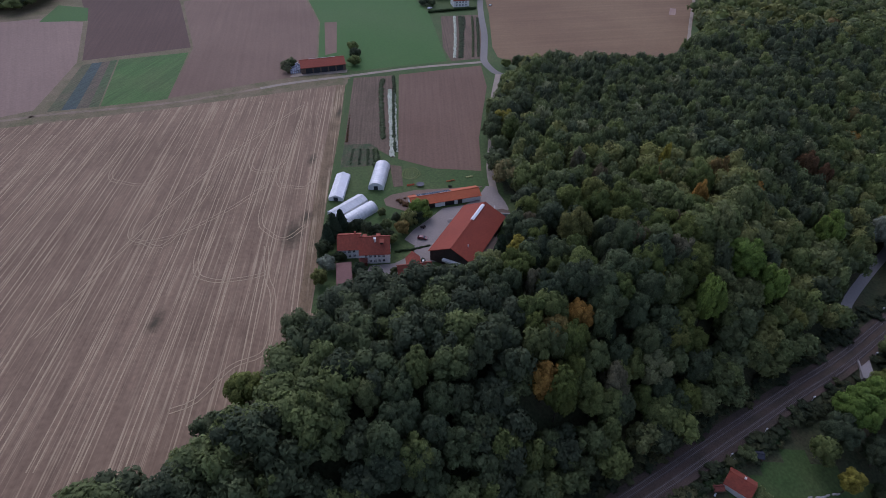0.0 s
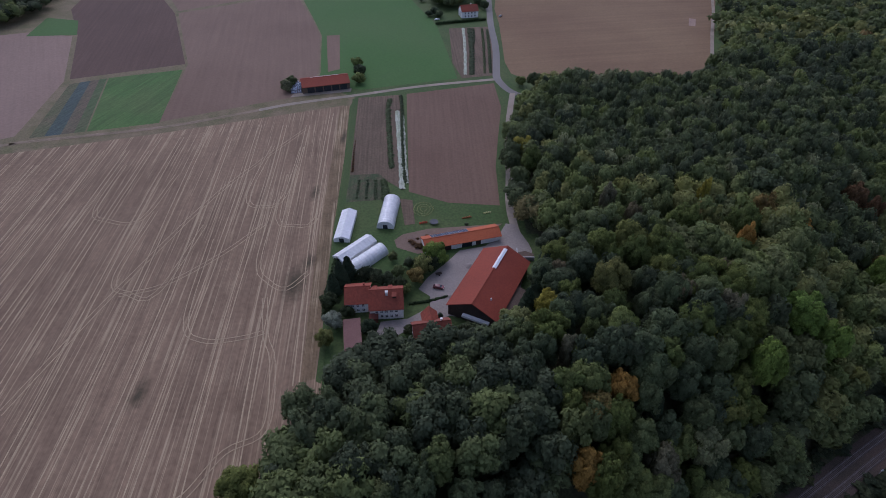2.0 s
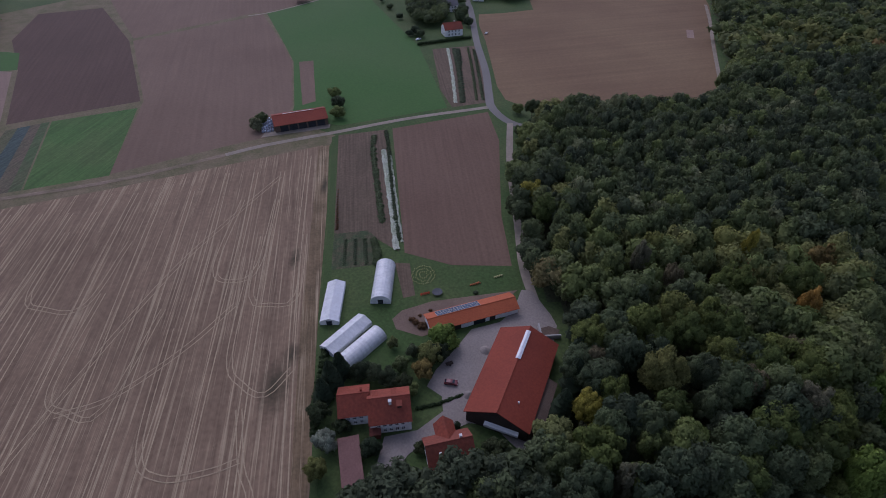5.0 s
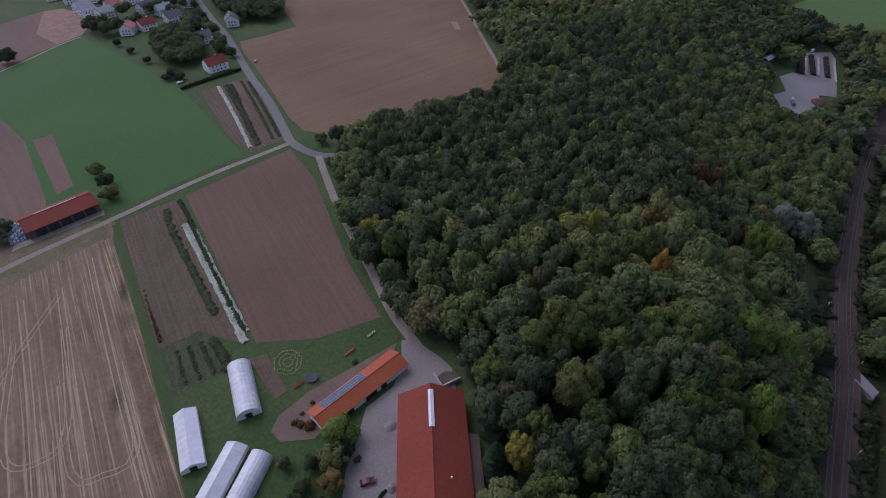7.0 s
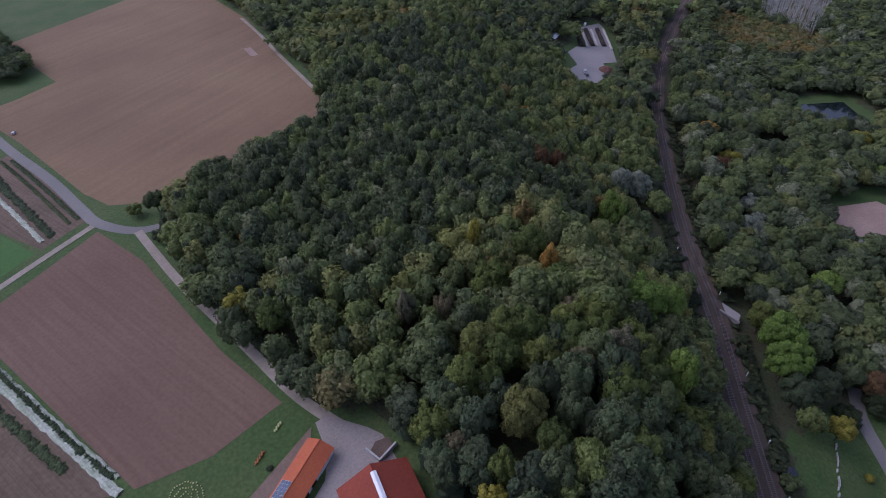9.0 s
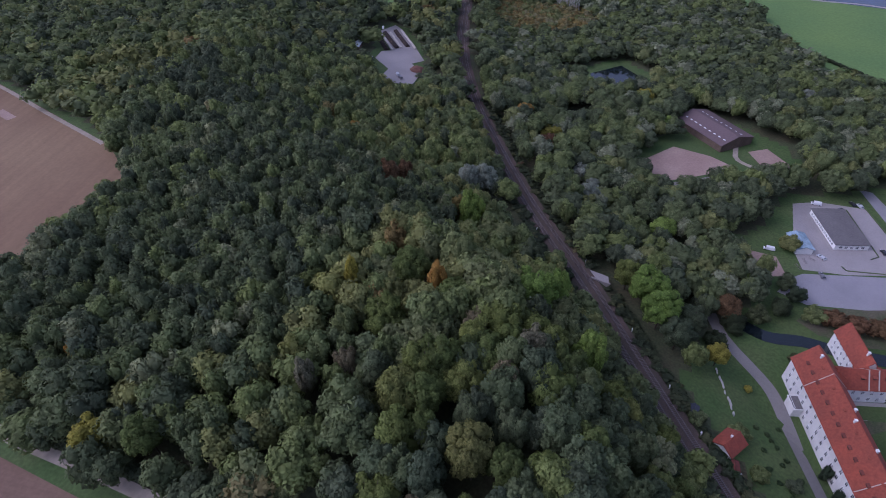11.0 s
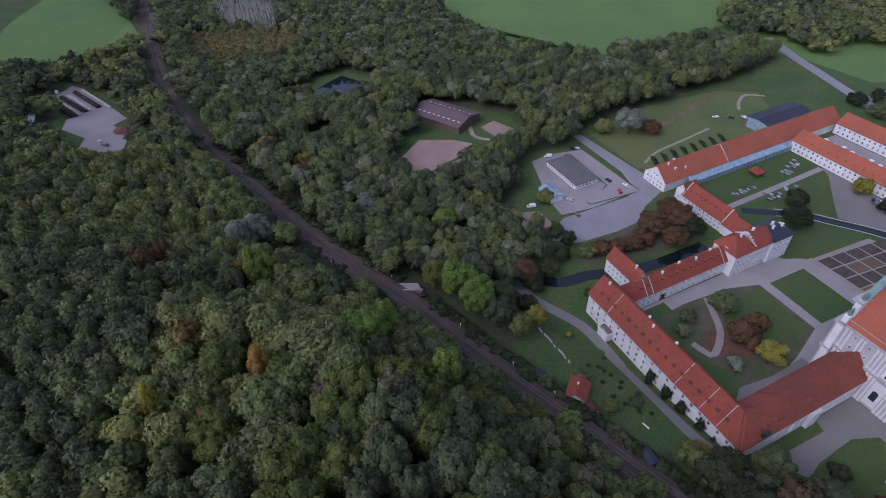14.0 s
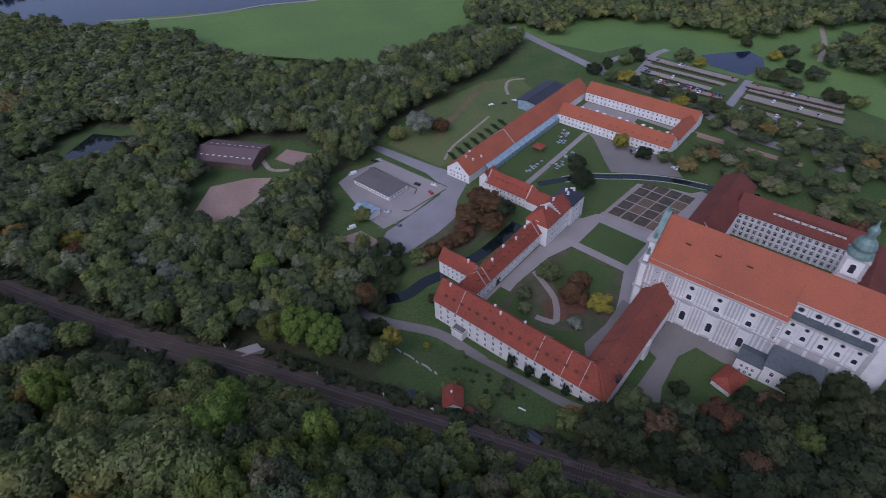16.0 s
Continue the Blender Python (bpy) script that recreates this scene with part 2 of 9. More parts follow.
M_GREYLEAF = leaf_mat("greyish_thin_foliage", [(0, (0.160, 0.160, 0.098)), (0.6, (0.185, 0.175, 0.105)), (1, (0.195, 0.165, 0.092))], False)
M_BARK = mat("bark", (0.09, 0.07, 0.05), 0.9, 0.3, 1.0, 6.0, 0.5)

M_GRASS = mat("meadow_grass", (0.052, 0.092, 0.024), 0.9, 0.28, 0.05, 0.9, 0.4, second=(0.078, 0.106, 0.034))
M_FLOOR = mat("woodland_floor", (0.058, 0.072, 0.032), 0.95, 0.4, 0.1, 1.0, 0.5, second=(0.065, 0.058, 0.03))
M_PARK = mat("dry_park_grass", (0.118, 0.135, 0.048), 0.9, 0.2, 0.03, 0.9, 0.3, second=(0.082, 0.118, 0.040))
M_LAWN = mat("mown_lawn", (0.052, 0.090, 0.024), 0.9, 0.22, 0.06, 1.5, 0.3, second=(0.068, 0.096, 0.030))
M_CROP = streaked(streaked(mat("row_crop", (0.060, 0.132, 0.030), 0.9, 0.2, 0.03, 0.7, 0.4, second=(0.085, 0.135, 0.040)), -14, 0.9, 30.0, 0.28), -14, 7.0, 90.0, 0.15)
M_GREENFIELD = mat("green_crop", (0.052, 0.128, 0.026), 0.9, 0.12, 0.012, 0.7, 0.3, second=(0.066, 0.132, 0.034))
M_MEADOW = mat("pale_meadow", (0.125, 0.20, 0.052), 0.9, 0.15, 0.012, 0.5, 0.2, second=(0.092, 0.165, 0.048))
M_STUBBLE = mat("stubble", (0.232, 0.158, 0.102), 0.95, 0.16, 0.02, 0.6, 0.4, second=(0.190, 0.128, 0.082))
M_HEADLAND = mat("worn_headland", (0.205, 0.142, 0.082), 0.95, 0.2, 0.1, 1.0, 0.4, second=(0.150, 0.108, 0.060))
for _m, _k in ((M_STUBBLE, 0.8), (M_HEADLAND, 0.9)):
    streaked(streaked(_m, 5.6, 3.2, 90.0, 0.16), 5.6, 0.7, 25.0, 0.14)
    straw_rows(_m, 5.6, 0.8, 70.0, (0.46, 0.355, 0.225), _k)
    for _x, _y, _rx, _ry in ((-64.5, 183, 5.5, 12.0), (-61, 196, 3.0, 6.0), (-103.5, 132, 3.0, 7.0), (-68, 246, 2.5, 8.0), (-62, 300, 2.0, 9.0)):
        stain(_m, _x, _y, _rx, _ry, (0.062, 0.052, 0.030))
M_SOIL = streaked(mat("ploughed_soil", (0.175, 0.112, 0.078), 0.95, 0.10, 0.015, 0.8, 0.4, second=(0.15, 0.093, 0.064)), 2, 1.6, 60.0, 0.10)
M_SOIL2 = streaked(mat("brown_soil", (0.205, 0.138, 0.10), 0.95, 0.1, 0.012, 0.7, 0.4, second=(0.17, 0.112, 0.08)), 12, 2.5, 90.0, 0.08)
M_SOIL_DARK = streaked(mat("dark_ploughed_soil", (0.115, 0.072, 0.055), 0.95, 0.12, 0.02, 0.8, 0.4), 14, 2.0, 70.0, 0.12)
M_SOIL_TAN = streaked(mat("tan_field", (0.225, 0.148, 0.082), 0.95, 0.1, 0.01, 0.6, 0.3, second=(0.185, 0.115, 0.066)), 100, 4.0, 120.0, 0.10)
M_PINK = streaked(mat("pale_soil", (0.265, 0.185, 0.145), 0.95, 0.1, 0.02, 0.6, 0.3), 30, 3.0, 80.0, 0.07)
M_BEDS = streaked(mat("vegetable_beds", (0.15, 0.105, 0.072), 0.95, 0.2, 0.05, 0.8, 0.4, second=(0.12, 0.088, 0.058)), 4, 1.1, 50.0, 0.25)
M_BED_DARK = mat("dark_garden_soil", (0.058, 0.048, 0.040), 0.95, 0.35, 0.3, 2.0, 0.5, second=(0.085, 0.075, 0.050))
M_WEEDS = streaked(mat("weedy_bed", (0.055, 0.078, 0.034), 0.95, 0.35, 0.3, 1.6, 0.6, second=(0.10, 0.085, 0.05)), 4, 1.2, 12.0, 0.25)
M_DIRT = mat("dirt_track", (0.33, 0.275, 0.225), 0.95, 0.14, 0.1, 0.6, 0.3, second=(0.26, 0.22, 0.17))
M_STRAW = mat("straw_tramline", (0.42, 0.325, 0.205), 0.95, 0.2, 0.22, 1.0, 0.3, second=(0.35, 0.265, 0.17))
M_TRACK = streaked(mat("brown_dirt_track", (0.255, 0.192, 0.138), 0.95, 0.16, 0.1, 0.6, 0.3, second=(0.18, 0.145, 0.09)), 72, 0.8, 30.0, 0.2)
M_GRAVEL = mat("gravel_yard", (0.30, 0.26, 0.235), 0.9, 0.15, 0.05, 1.5, 0.3, second=(0.25, 0.215, 0.19))
M_ASPHALT = mat("worn_asphalt", (0.178, 0.165, 0.152), 0.85, 0.14, 0.05, 2.0, 0.2, second=(0.215, 0.198, 0.18))
M_PAVING = mat("pale_paving", (0.31, 0.28, 0.265), 0.85, 0.14, 0.05, 2.0, 0.2, second=(0.25, 0.228, 0.218))
M_BALLAST = mat("track_ballast", (0.105, 0.072, 0.058), 0.95, 0.35, 0.08, 2.5, 0.5, second=(0.065, 0.052, 0.038))
M_RAIL = mat("rail_steel", (0.22, 0.19, 0.18), 0.45, 0.2, 0.2, 3.0, 0.1, metal=0.7)
M_SLEEPER = mat("sleeper", (0.16, 0.13, 0.115), 0.9, 0.25, 0.5, 4.0, 0.3)
M_TILE_ORANGE = striped(mat("new_clay_tiles", (0.34, 0.10, 0.050), 0.75, 0.14, 0.08, 1.5, 0.3, second=(0.285, 0.086, 0.046)), TURN, 0.5, 0.06, 0.5)
M_TILE_RED = striped(mat("old_clay_tiles", (0.275, 0.064, 0.036), 0.8, 0.22, 0.1, 1.2, 0.4, second=(0.20, 0.054, 0.034)), TURN, 0.5, 0.1, 0.8)
M_TILE_WORN = striped(mat("worn_clay_tiles", (0.25, 0.07, 0.042), 0.8, 0.22, 0.08, 1.2, 0.4, second=(0.185, 0.057, 0.038)), TURN, 0.5, 0.1, 0.8)
M_TILE_BARN = striped(mat("barn_tiles", (0.25, 0.052, 0.028), 0.8, 0.13, 0.07, 1.4, 0.3, second=(0.215, 0.045, 0.025)), -20, 0.5, 0.06, 0.6)
M_TILE_DARK = striped(mat("dark_clay_tiles", (0.16, 0.05, 0.036), 0.85, 0.2, 0.1, 1.3, 0.4), TURN, 0.5, 0.1, 0.8)
M_SHEET_DARK = mat("dark_roof_sheet", (0.045, 0.05, 0.065), 0.5, 0.15, 0.1, 1.0, 0.1, metal=0.2)
M_GREYROOF = mat("grey_green_sheet", (0.085, 0.10, 0.105), 0.6, 0.2, 0.1, 1.0, 0.1)
M_FIBRE = mat("purple_brown_fibre_cement", (0.135, 0.095, 0.095), 0.85, 0.15, 0.06, 1.5, 0.3)
M_FLAT = mat("flat_roof_felt", (0.15, 0.137, 0.132), 0.9, 0.2, 0.08, 1.5, 0.2)
M_HOUSE_WHITE = mat("bright_white_render", (0.86, 0.85, 0.83), 0.85, 0.08, 0.3, 2.0, 0.1)
M_PLASTER = mat("white_lime_plaster", (0.74, 0.73, 0.70), 0.85, 0.08, 0.2, 2.0, 0.15, second=(0.64, 0.63, 0.61))
M_CREAM = mat("cream_plaster", (0.50, 0.46, 0.40), 0.85, 0.08, 0.2, 2.0, 0.15)
M_GREYSTONE = mat("grey_cornice_stone", (0.46, 0.44, 0.42), 0.85, 0.12, 0.3, 3.0, 0.2)
M_STREET = mat("pale_street_asphalt", (0.27, 0.255, 0.265), 0.85, 0.12, 0.05, 2.0, 0.2, second=(0.22, 0.21, 0.22))
M_GREYPLASTER = mat("grey_lime_plaster", (0.50, 0.49, 0.48), 0.85, 0.12, 0.2, 2.0, 0.15, second=(0.42, 0.41, 0.40))
M_EARTH = mat("garden_earth", (0.105, 0.09, 0.06), 0.95, 0.3, 0.15, 1.5, 0.4, second=(0.06, 0.08, 0.032))
M_WHITE = mat("white_paint", (0.80, 0.80, 0.80), 0.5, 0.05, 0.4, 3.0, 0.05)
M_FOIL = mat("greenhouse_foil", (0.72, 0.72, 0.72), 0.32, 0.12, 0.3, 1.0, 0.15, second=(0.60, 0.61, 0.62), spec=0.4)
M_FOIL2 = mat("opaque_white_foil", (0.78, 0.78, 0.80), 0.4, 0.06, 0.3, 1.0, 0.1)
M_GLASS = glass_mat("window_glass", (0.035, 0.04, 0.05))
M_GLASSROOF = glass_mat("pale_blue_glazing", (0.30, 0.40, 0.46), 0.12)
M_PANEL = glass_mat("solar_cells", (0.045, 0.075, 0.14), 0.2)
M_COPPER = mat("green_copper", (0.17, 0.25, 0.225), 0.55, 0.2, 0.3, 2.0, 0.1, metal=0.2)
M_WOOD = mat("weathered_wood", (0.14, 0.10, 0.075), 0.85, 0.25, 0.3, 3.0, 0.3)
M_DARKWOOD = mat("dark_wood", (0.055, 0.04, 0.032), 0.85, 0.25, 0.3, 3.0, 0.3)
M_RUBBER = mat("rubber", (0.015, 0.015, 0.016), 0.8, 0.1, 1, 5, 0.1)
M_WATER = mat("pond_water", (0.012, 0.018, 0.02), 0.05, 0.2, 0.05, 0.4, 0.03, spec=0.6)
M_WATER_BLUE = mat("open_water", (0.014, 0.026, 0.062), 0.10, 0.4, 0.08, 0.3, 0.03, spec=0.3)
M_SAND = mat("riding_sand", (0.33, 0.235, 0.19), 0.95, 0.14, 0.06, 1.0, 0.3, second=(0.27, 0.185, 0.15))
M_FLEECE = streaked(mat("crop_fleece", (0.42, 0.43, 0.35), 0.8, 0.3, 0.25, 1.2, 0.3, second=(0.25, 0.29, 0.19)), 5, 0.4, 9.0, 0.3)
M_HEDGE = leaf_mat("hedge_foliage", [(0, (0.05, 0.08, 0.032)), (1, (0.07, 0.098, 0.04))], False)
M_FLOWER = mat("orange_flowers", (0.50, 0.13, 0.05), 0.8, 0.4, 1.0, 4.0, 0.3, second=(0.20, 0.12, 0.04))


# ---- helpers for things and parts ----
def thing(name, m, label, category, group=""):
    ob = new(name)
    ob.empty_display_size = 0.5
    ob.matrix_world = m
    return tagged(ob, label, category, group)


def mesh_of(bm, *materials):
    me = bpy.data.meshes.new("mesh")
    bmesh.ops.recalc_face_normals(bm, faces=bm.faces)
    bm.to_mesh(me)
    bm.free()
    for m in materials:
        me.materials.append(m)
    return me


def part(name, bm, material, parent, label=""):
    ob = new(name, mesh_of(bm, material) if isinstance(bm, bmesh.types.BMesh) else bm)
    ob.parent = parent
    if label:
        ob["label"] = label
    return ob


def solo(name, bm, material, label, category, kind="", m=None):
    ob = new(name, mesh_of(bm, material))
    if m is not None:
        ob.matrix_world = m
    return tagged(ob, label, category, "", kind)


def box(bm, x0, y0, z0, x1, y1, z1, bevel=0.0, mi=0):
    v = [bm.verts.new(p) for p in ((x0, y0, z0), (x1, y0, z0), (x1, y1, z0), (x0, y1, z0), (x0, y0, z1), (x1, y0, z1), (x1, y1, z1), (x0, y1, z1))]
    fs = [bm.faces.new([v[i] for i in q]) for q in ((0, 3, 2, 1), (4, 5, 6, 7), (0, 1, 5, 4), (1, 2, 6, 5), (2, 3, 7, 6), (3, 0, 4, 7))]
    for f in fs:
        f.material_index = mi
    if bevel:
        bmesh.ops.bevel(bm, geom=list({e for f in fs for e in f.edges}), offset=bevel, segments=1, affect="EDGES")
    return fs


def boxed(*a, bevel=0.0):
    bm = bmesh.new()
    box(bm, *a, bevel=bevel)
    return bm


def prism(bm, pts, z0, z1, mi=0):
    lo, hi = [bm.verts.new((x, y, z0)) for x, y in pts], [bm.verts.new((x, y, z1)) for x, y in pts]
    fs = [bm.faces.new(lo[::-1]), bm.faces.new(hi)]
    for i in range(len(pts)):
        j = (i + 1) % len(pts)
        fs.append(bm.faces.new((lo[i], lo[j], hi[j], hi[i])))
    for f in fs:
        f.material_index = mi
    return fs


def slab(bm, poly, t, mi=0):
    """A thick plate: the polygon and its copy t along its normal."""
    p = [Vector(q) for q in poly]
    nrm = (p[1] - p[0]).cross(p[2] - p[0]).normalized()
    if nrm.z < 0:
        nrm = -nrm
    lo, hi = [bm.verts.new(q) for q in p], [bm.verts.new(q + nrm * t) for q in p]
    fs = [bm.faces.new(lo[::-1]), bm.faces.new(hi)] + [bm.faces.new((lo[i], lo[(i + 1) % len(p)], hi[(i + 1) % len(p)], hi[i])) for i in range(len(p))]
    for f in fs:
        f.material_index = mi


def tube(bm, p, q, r0, r1, n=6):
    p, q = Vector(p), Vector(q)
    d = (q - p).normalized()
    u = d.orthogonal().normalized()
    w = d.cross(u)
    ring = lambda c, r: [bm.verts.new(c + (u * math.cos(6.2832 * i / n) + w * math.sin(6.2832 * i / n)) * r) for i in range(n)]
    a, b = ring(p, r0), ring(q, r1)
    for i in range(n):
        bm.faces.new((a[i], a[(i + 1) % n], b[(i + 1) % n], b[i]))
    bm.faces.new(a[::-1])
    bm.faces.new(b)


def lathe(bm, profile, n=16, cx=0, cy=0, turn=0.0):
    rings = [[bm.verts.new((cx + r * math.cos(turn + 6.2832 * i / n), cy + r * math.sin(turn + 6.2832 * i / n), z)) for i in range(n)] for r, z in profile]
    for a, b in zip(rings, rings[1:]):
        for i in range(n):
            bm.faces.new((a[i], a[(i + 1) % n], b[(i + 1) % n], b[i]))
    bm.faces.new(rings[0][::-1])
    bm.faces.new(rings[-1])


def sheet(name, pts, z, material, label, category, kind="structure", thick=0.0):
    """A flat piece of ground on a level part of the land."""
    bm = bmesh.new()
    f = bm.faces.new([bm.verts.new((x, y, z)) for x, y in pts])
    if f.normal.z < 0:
        f.normal_flip()
    return solo(name, bm, material, label, category, kind)


def ribbon_pts(line, width):
    """Left and right edges of a band along a polyline."""
    p = [Vector((*q[:2], 0)) for q in line]
    left, right = [], []
    for i, q in enumerate(p):
        d = (p[min(i + 1, len(p) - 1)] - p[max(i - 1, 0)]).normalized()
        nrm = Vector((-d.y, d.x, 0)) * width / 2
        left.append((q + nrm).xy)
        right.append((q - nrm).xy)
    return left, right


def curve_line(line, step=4.0):
    """A polyline smoothed through its points."""
    p = [Vector((*q[:2], 0)) for q in line]
    p = [2 * p[0] - p[1], *p, 2 * p[-1] - p[-2]]
    out = []
    for a, b, c, d in zip(p, p[1:], p[2:], p[3:]):
        n = max(2, int((c - b).length / step))
        for i in range(n):
            t = i / n
            out.append((0.5 * (2 * b + (c - a) * t + (2 * a - 5 * b + 4 * c - d) * t * t + (3 * b - a - 3 * c + d) * t ** 3)).xy)
    return [*out, p[-2].xy]


def ribbon(bm, line, width, lift, mi=0):
    """A band that follows the land."""
    left, right = ribbon_pts(line, width)
    a = [bm.verts.new((x, y, h1(x, y) + lift)) for x, y in left]
    b = [bm.verts.new((x, y, h1(x, y) + lift)) for x, y in right]
    for i in range(len(a) - 1):
        f = bm.faces.new((b[i], b[i + 1], a[i + 1], a[i]))
        f.material_index = mi


def road(name, line, width, lift, material, label, category="road"):
    bm = bmesh.new()
    ribbon(bm, curve_line(line), width, lift)
    return solo(name, bm, material, label, category, "structure")

# ---- the land ----
HILL_WOOD = [(-420, -170), (-200, -60), (-120, 50), (-103, 60), (-90, 63), (-74, 73), (-66, 89), (-59, 98), (-52, 104), (-54, 117), (-49, 126), (-41, 132), (-35, 142), (-22, 147), (-8, 148), (4, 148), (12, 149), (19, 157), (27, 171), (32, 184), (36, 197), (35, 210),
             (27, 225), (25.5, 234), (27.5, 262), (31.5, 300), (38.5, 325), (47, 342), (56, 356), (72, 366), (92, 364), (112, 361), (134, 360), (152, 361), (168, 382), (186, 405), (205, 440), (235, 520), (262, 600), (330, 800), (700, 1000),
             (1300, 900), (1300, 428), (800, 352), (650, 328), (470, 291), (364, 257), (275, 213), (219, 184), (176, 157), (146, 140), (110, 119), (80, 101), (60, 90), (40, 79), (-100, 2), (-300, -108)]
VALLEY_WOOD = [(128, 106), (141, 117), (170, 133), (212, 161), (266, 191), (352, 233), (454, 267), (628, 303), (900, 346), (900, 190), (690, 95), (640, 45), (560, 20), (453, -12),
               (395, -68), (405, -175), (352, -212), (335, -170), (322, -95), (312, -32), (292, 6), (282, 42), (243, 62), (234, 80), (200, 62), (178, 80), (160, 92)]
CLEARINGS = [[(270, 116), (300, 127), (326, 112), (336, 100), (360, 100), (380, 80), (352, 42), (335, 28), (302, 26), (290, 60), (272, 98)],   # riding ground
             [(392, 160), (438, 180), (470, 138), (428, 104), (396, 130)],                                   # fish pond
             [(310, 278), (316, 302), (350, 324), (384, 346), (404, 338), (440, 360), (474, 350), (468, 332), (425, 300), (396, 282), (350, 268)],          # timber yard
             [(175, 157), (178, 169), (189, 182), (208, 200), (222, 214), (238, 219), (218, 194), (204, 176), (190, 158)]]          # lane beside the railway

FAR_MEADOW = [(472, 402), (503, 346), (566, 306), (640, 330), (760, 372), (760, 520), (640, 540)]      # beyond the timber yard

# one sheet of ground to the horizon
_xs = np.concatenate([[-4500, -3000, -2000, -1300, -900, -700], np.arange(-560, 760, 5.0), [800, 900, 1050, 1300, 1700, 2400, 3400, 4500]])
_ys = np.concatenate([[-4500, -3000, -2000, -1300, -900, -700], np.arange(-480, 760, 5.0), [800, 900, 1050, 1300, 1700, 2400, 3400, 4500]])
_gx, _gy = np.meshgrid(_xs, _ys)
_gz = height(_gx.ravel(), _gy.ravel())
_nx, _ny = len(_xs), len(_ys)
_i = (np.arange(_ny - 1)[:, None] * _nx + np.arange(_nx - 1)[None]).ravel()
_me = bpy.data.meshes.new("ground")
_me.from_pydata(np.stack([_gx.ravel(), _gy.ravel(), _gz], 1).tolist(), [], np.stack([_i, _i + 1, _i + 1 + _nx, _i + _nx], 1).tolist())
_me.materials.append(M_GRASS)
_me.materials.append(M_FLOOR)
_cx, _cy = _gx.ravel()[_i] + 2.5, _gy.ravel()[_i] + 2.5
_wood = inside(HILL_WOOD, _cx, _cy) | inside(VALLEY_WOOD, _cx, _cy)
for _c_ in [*CLEARINGS, FAR_MEADOW]:
    _wood &= ~inside(_c_, _cx, _cy)
_cd = rail_side(_cx, _cy)
_wood |= (_cd > -14) & (_cd < 34)
_me.polygons.foreach_set("material_index", _wood.astype(np.int32))
_me.polygons.foreach_set("use_smooth", np.ones(len(_i), bool))
ground = tagged(new("ground", _me), "rolling grassy ground with dark woodland floor", "ground", "", "structure")

# fields on the plateau
sheet("field_margin", [(-64, 338), (-62, 352), (-88, 372), (-86, 396), (-98, 467), (-112, 507), (-146, 587), (-124, 605), (-160, 640), (-330, 660), (-560, 420), (-560, 230), (-430, 215)], 0.03, mat("dry_field_margin", (0.20, 0.155, 0.095), 0.95, 0.25, 0.1, 1.0, 0.4, second=(0.135, 0.125, 0.06)), "dry tan grass margins between the fields", "field margin")
STUBBLE = [(-67.5, 341), (-166.6, 304), (-244, 279), (-420, 225), (-470, 60), (-430, -160), (-205, -56), (-116, 55), (-90, 66), (-74, 77), (-66, 94), (-55, 104), (-52, 118), (-45, 129), (-46, 137), (-52, 180), (-56, 218), (-60, 280)]
sheet("stubble_field", STUBBLE, 0.06, M_STUBBLE, "harvested pale brown stubble field with tractor lines", "field")
sheet("ploughed_field", [(-30, 358), (27, 375.5), (29, 340), (24, 300), (20.5, 270), (20, 236), (-4, 238), (-23, 247)], 0.06, M_SOIL, "bare reddish brown ploughed field", "field")
sheet("vegetable_field", [(-60, 352), (-33, 357), (-25.5, 248), (-36, 258), (-53.5, 262)], 0.06, M_BEDS, "brown vegetable beds in long rows", "field")
sheet("vegetable_patch", [(-53.4, 261.5), (-39, 263.2), (-35.4, 258.3), (-35.6, 244.7), (-36, 240), (-52.5, 238)], 0.07, M_WEEDS, "dark green vegetable patch", "field")
sheet("brown_field", [(-237, 521), (-187, 406), (-172, 318), (-113, 347), (-101, 352), (-94, 372), (-92, 393), (-104, 467), (-117, 505), (-148, 583)], 0.06, M_SOIL2, "wide bare brown field", "field")
sheet("upper_brown_field", [(-291, 618), (-239, 527), (-157, 587), (-146, 589), (-126, 606), (-105, 631), (-74, 657), (-84, 730), (-101, 764), (-120, 753), (-148, 726), (-173, 697), (-330, 690)], 0.06, M_SOIL2, "bare brown field beyond a grassy bank", "field")
sheet("dark_field", [(-335, 530), (-295, 464), (-256, 378.5), (-189, 406), (-240, 521), (-300, 615), (-350, 600)], 0.06, M_SOIL_DARK, "dark freshly ploughed field", "field")
sheet("pale_field", [(-520, 400), (-338, 470), (-298, 462), (-258, 375), (-245, 300), (-262, 289), (-440, 235), (-560, 260)], 0.06, M_PINK, "pale pinkish bare field", "field")
sheet("crop_field", [(-231, 381), (-187, 396), (-171.5, 317), (-208, 306)], 0.06, M_CROP, "bright green crop field", "field")
STRIP = [(-252, 371), (-232, 380.5), (-209, 306), (-236, 298)]
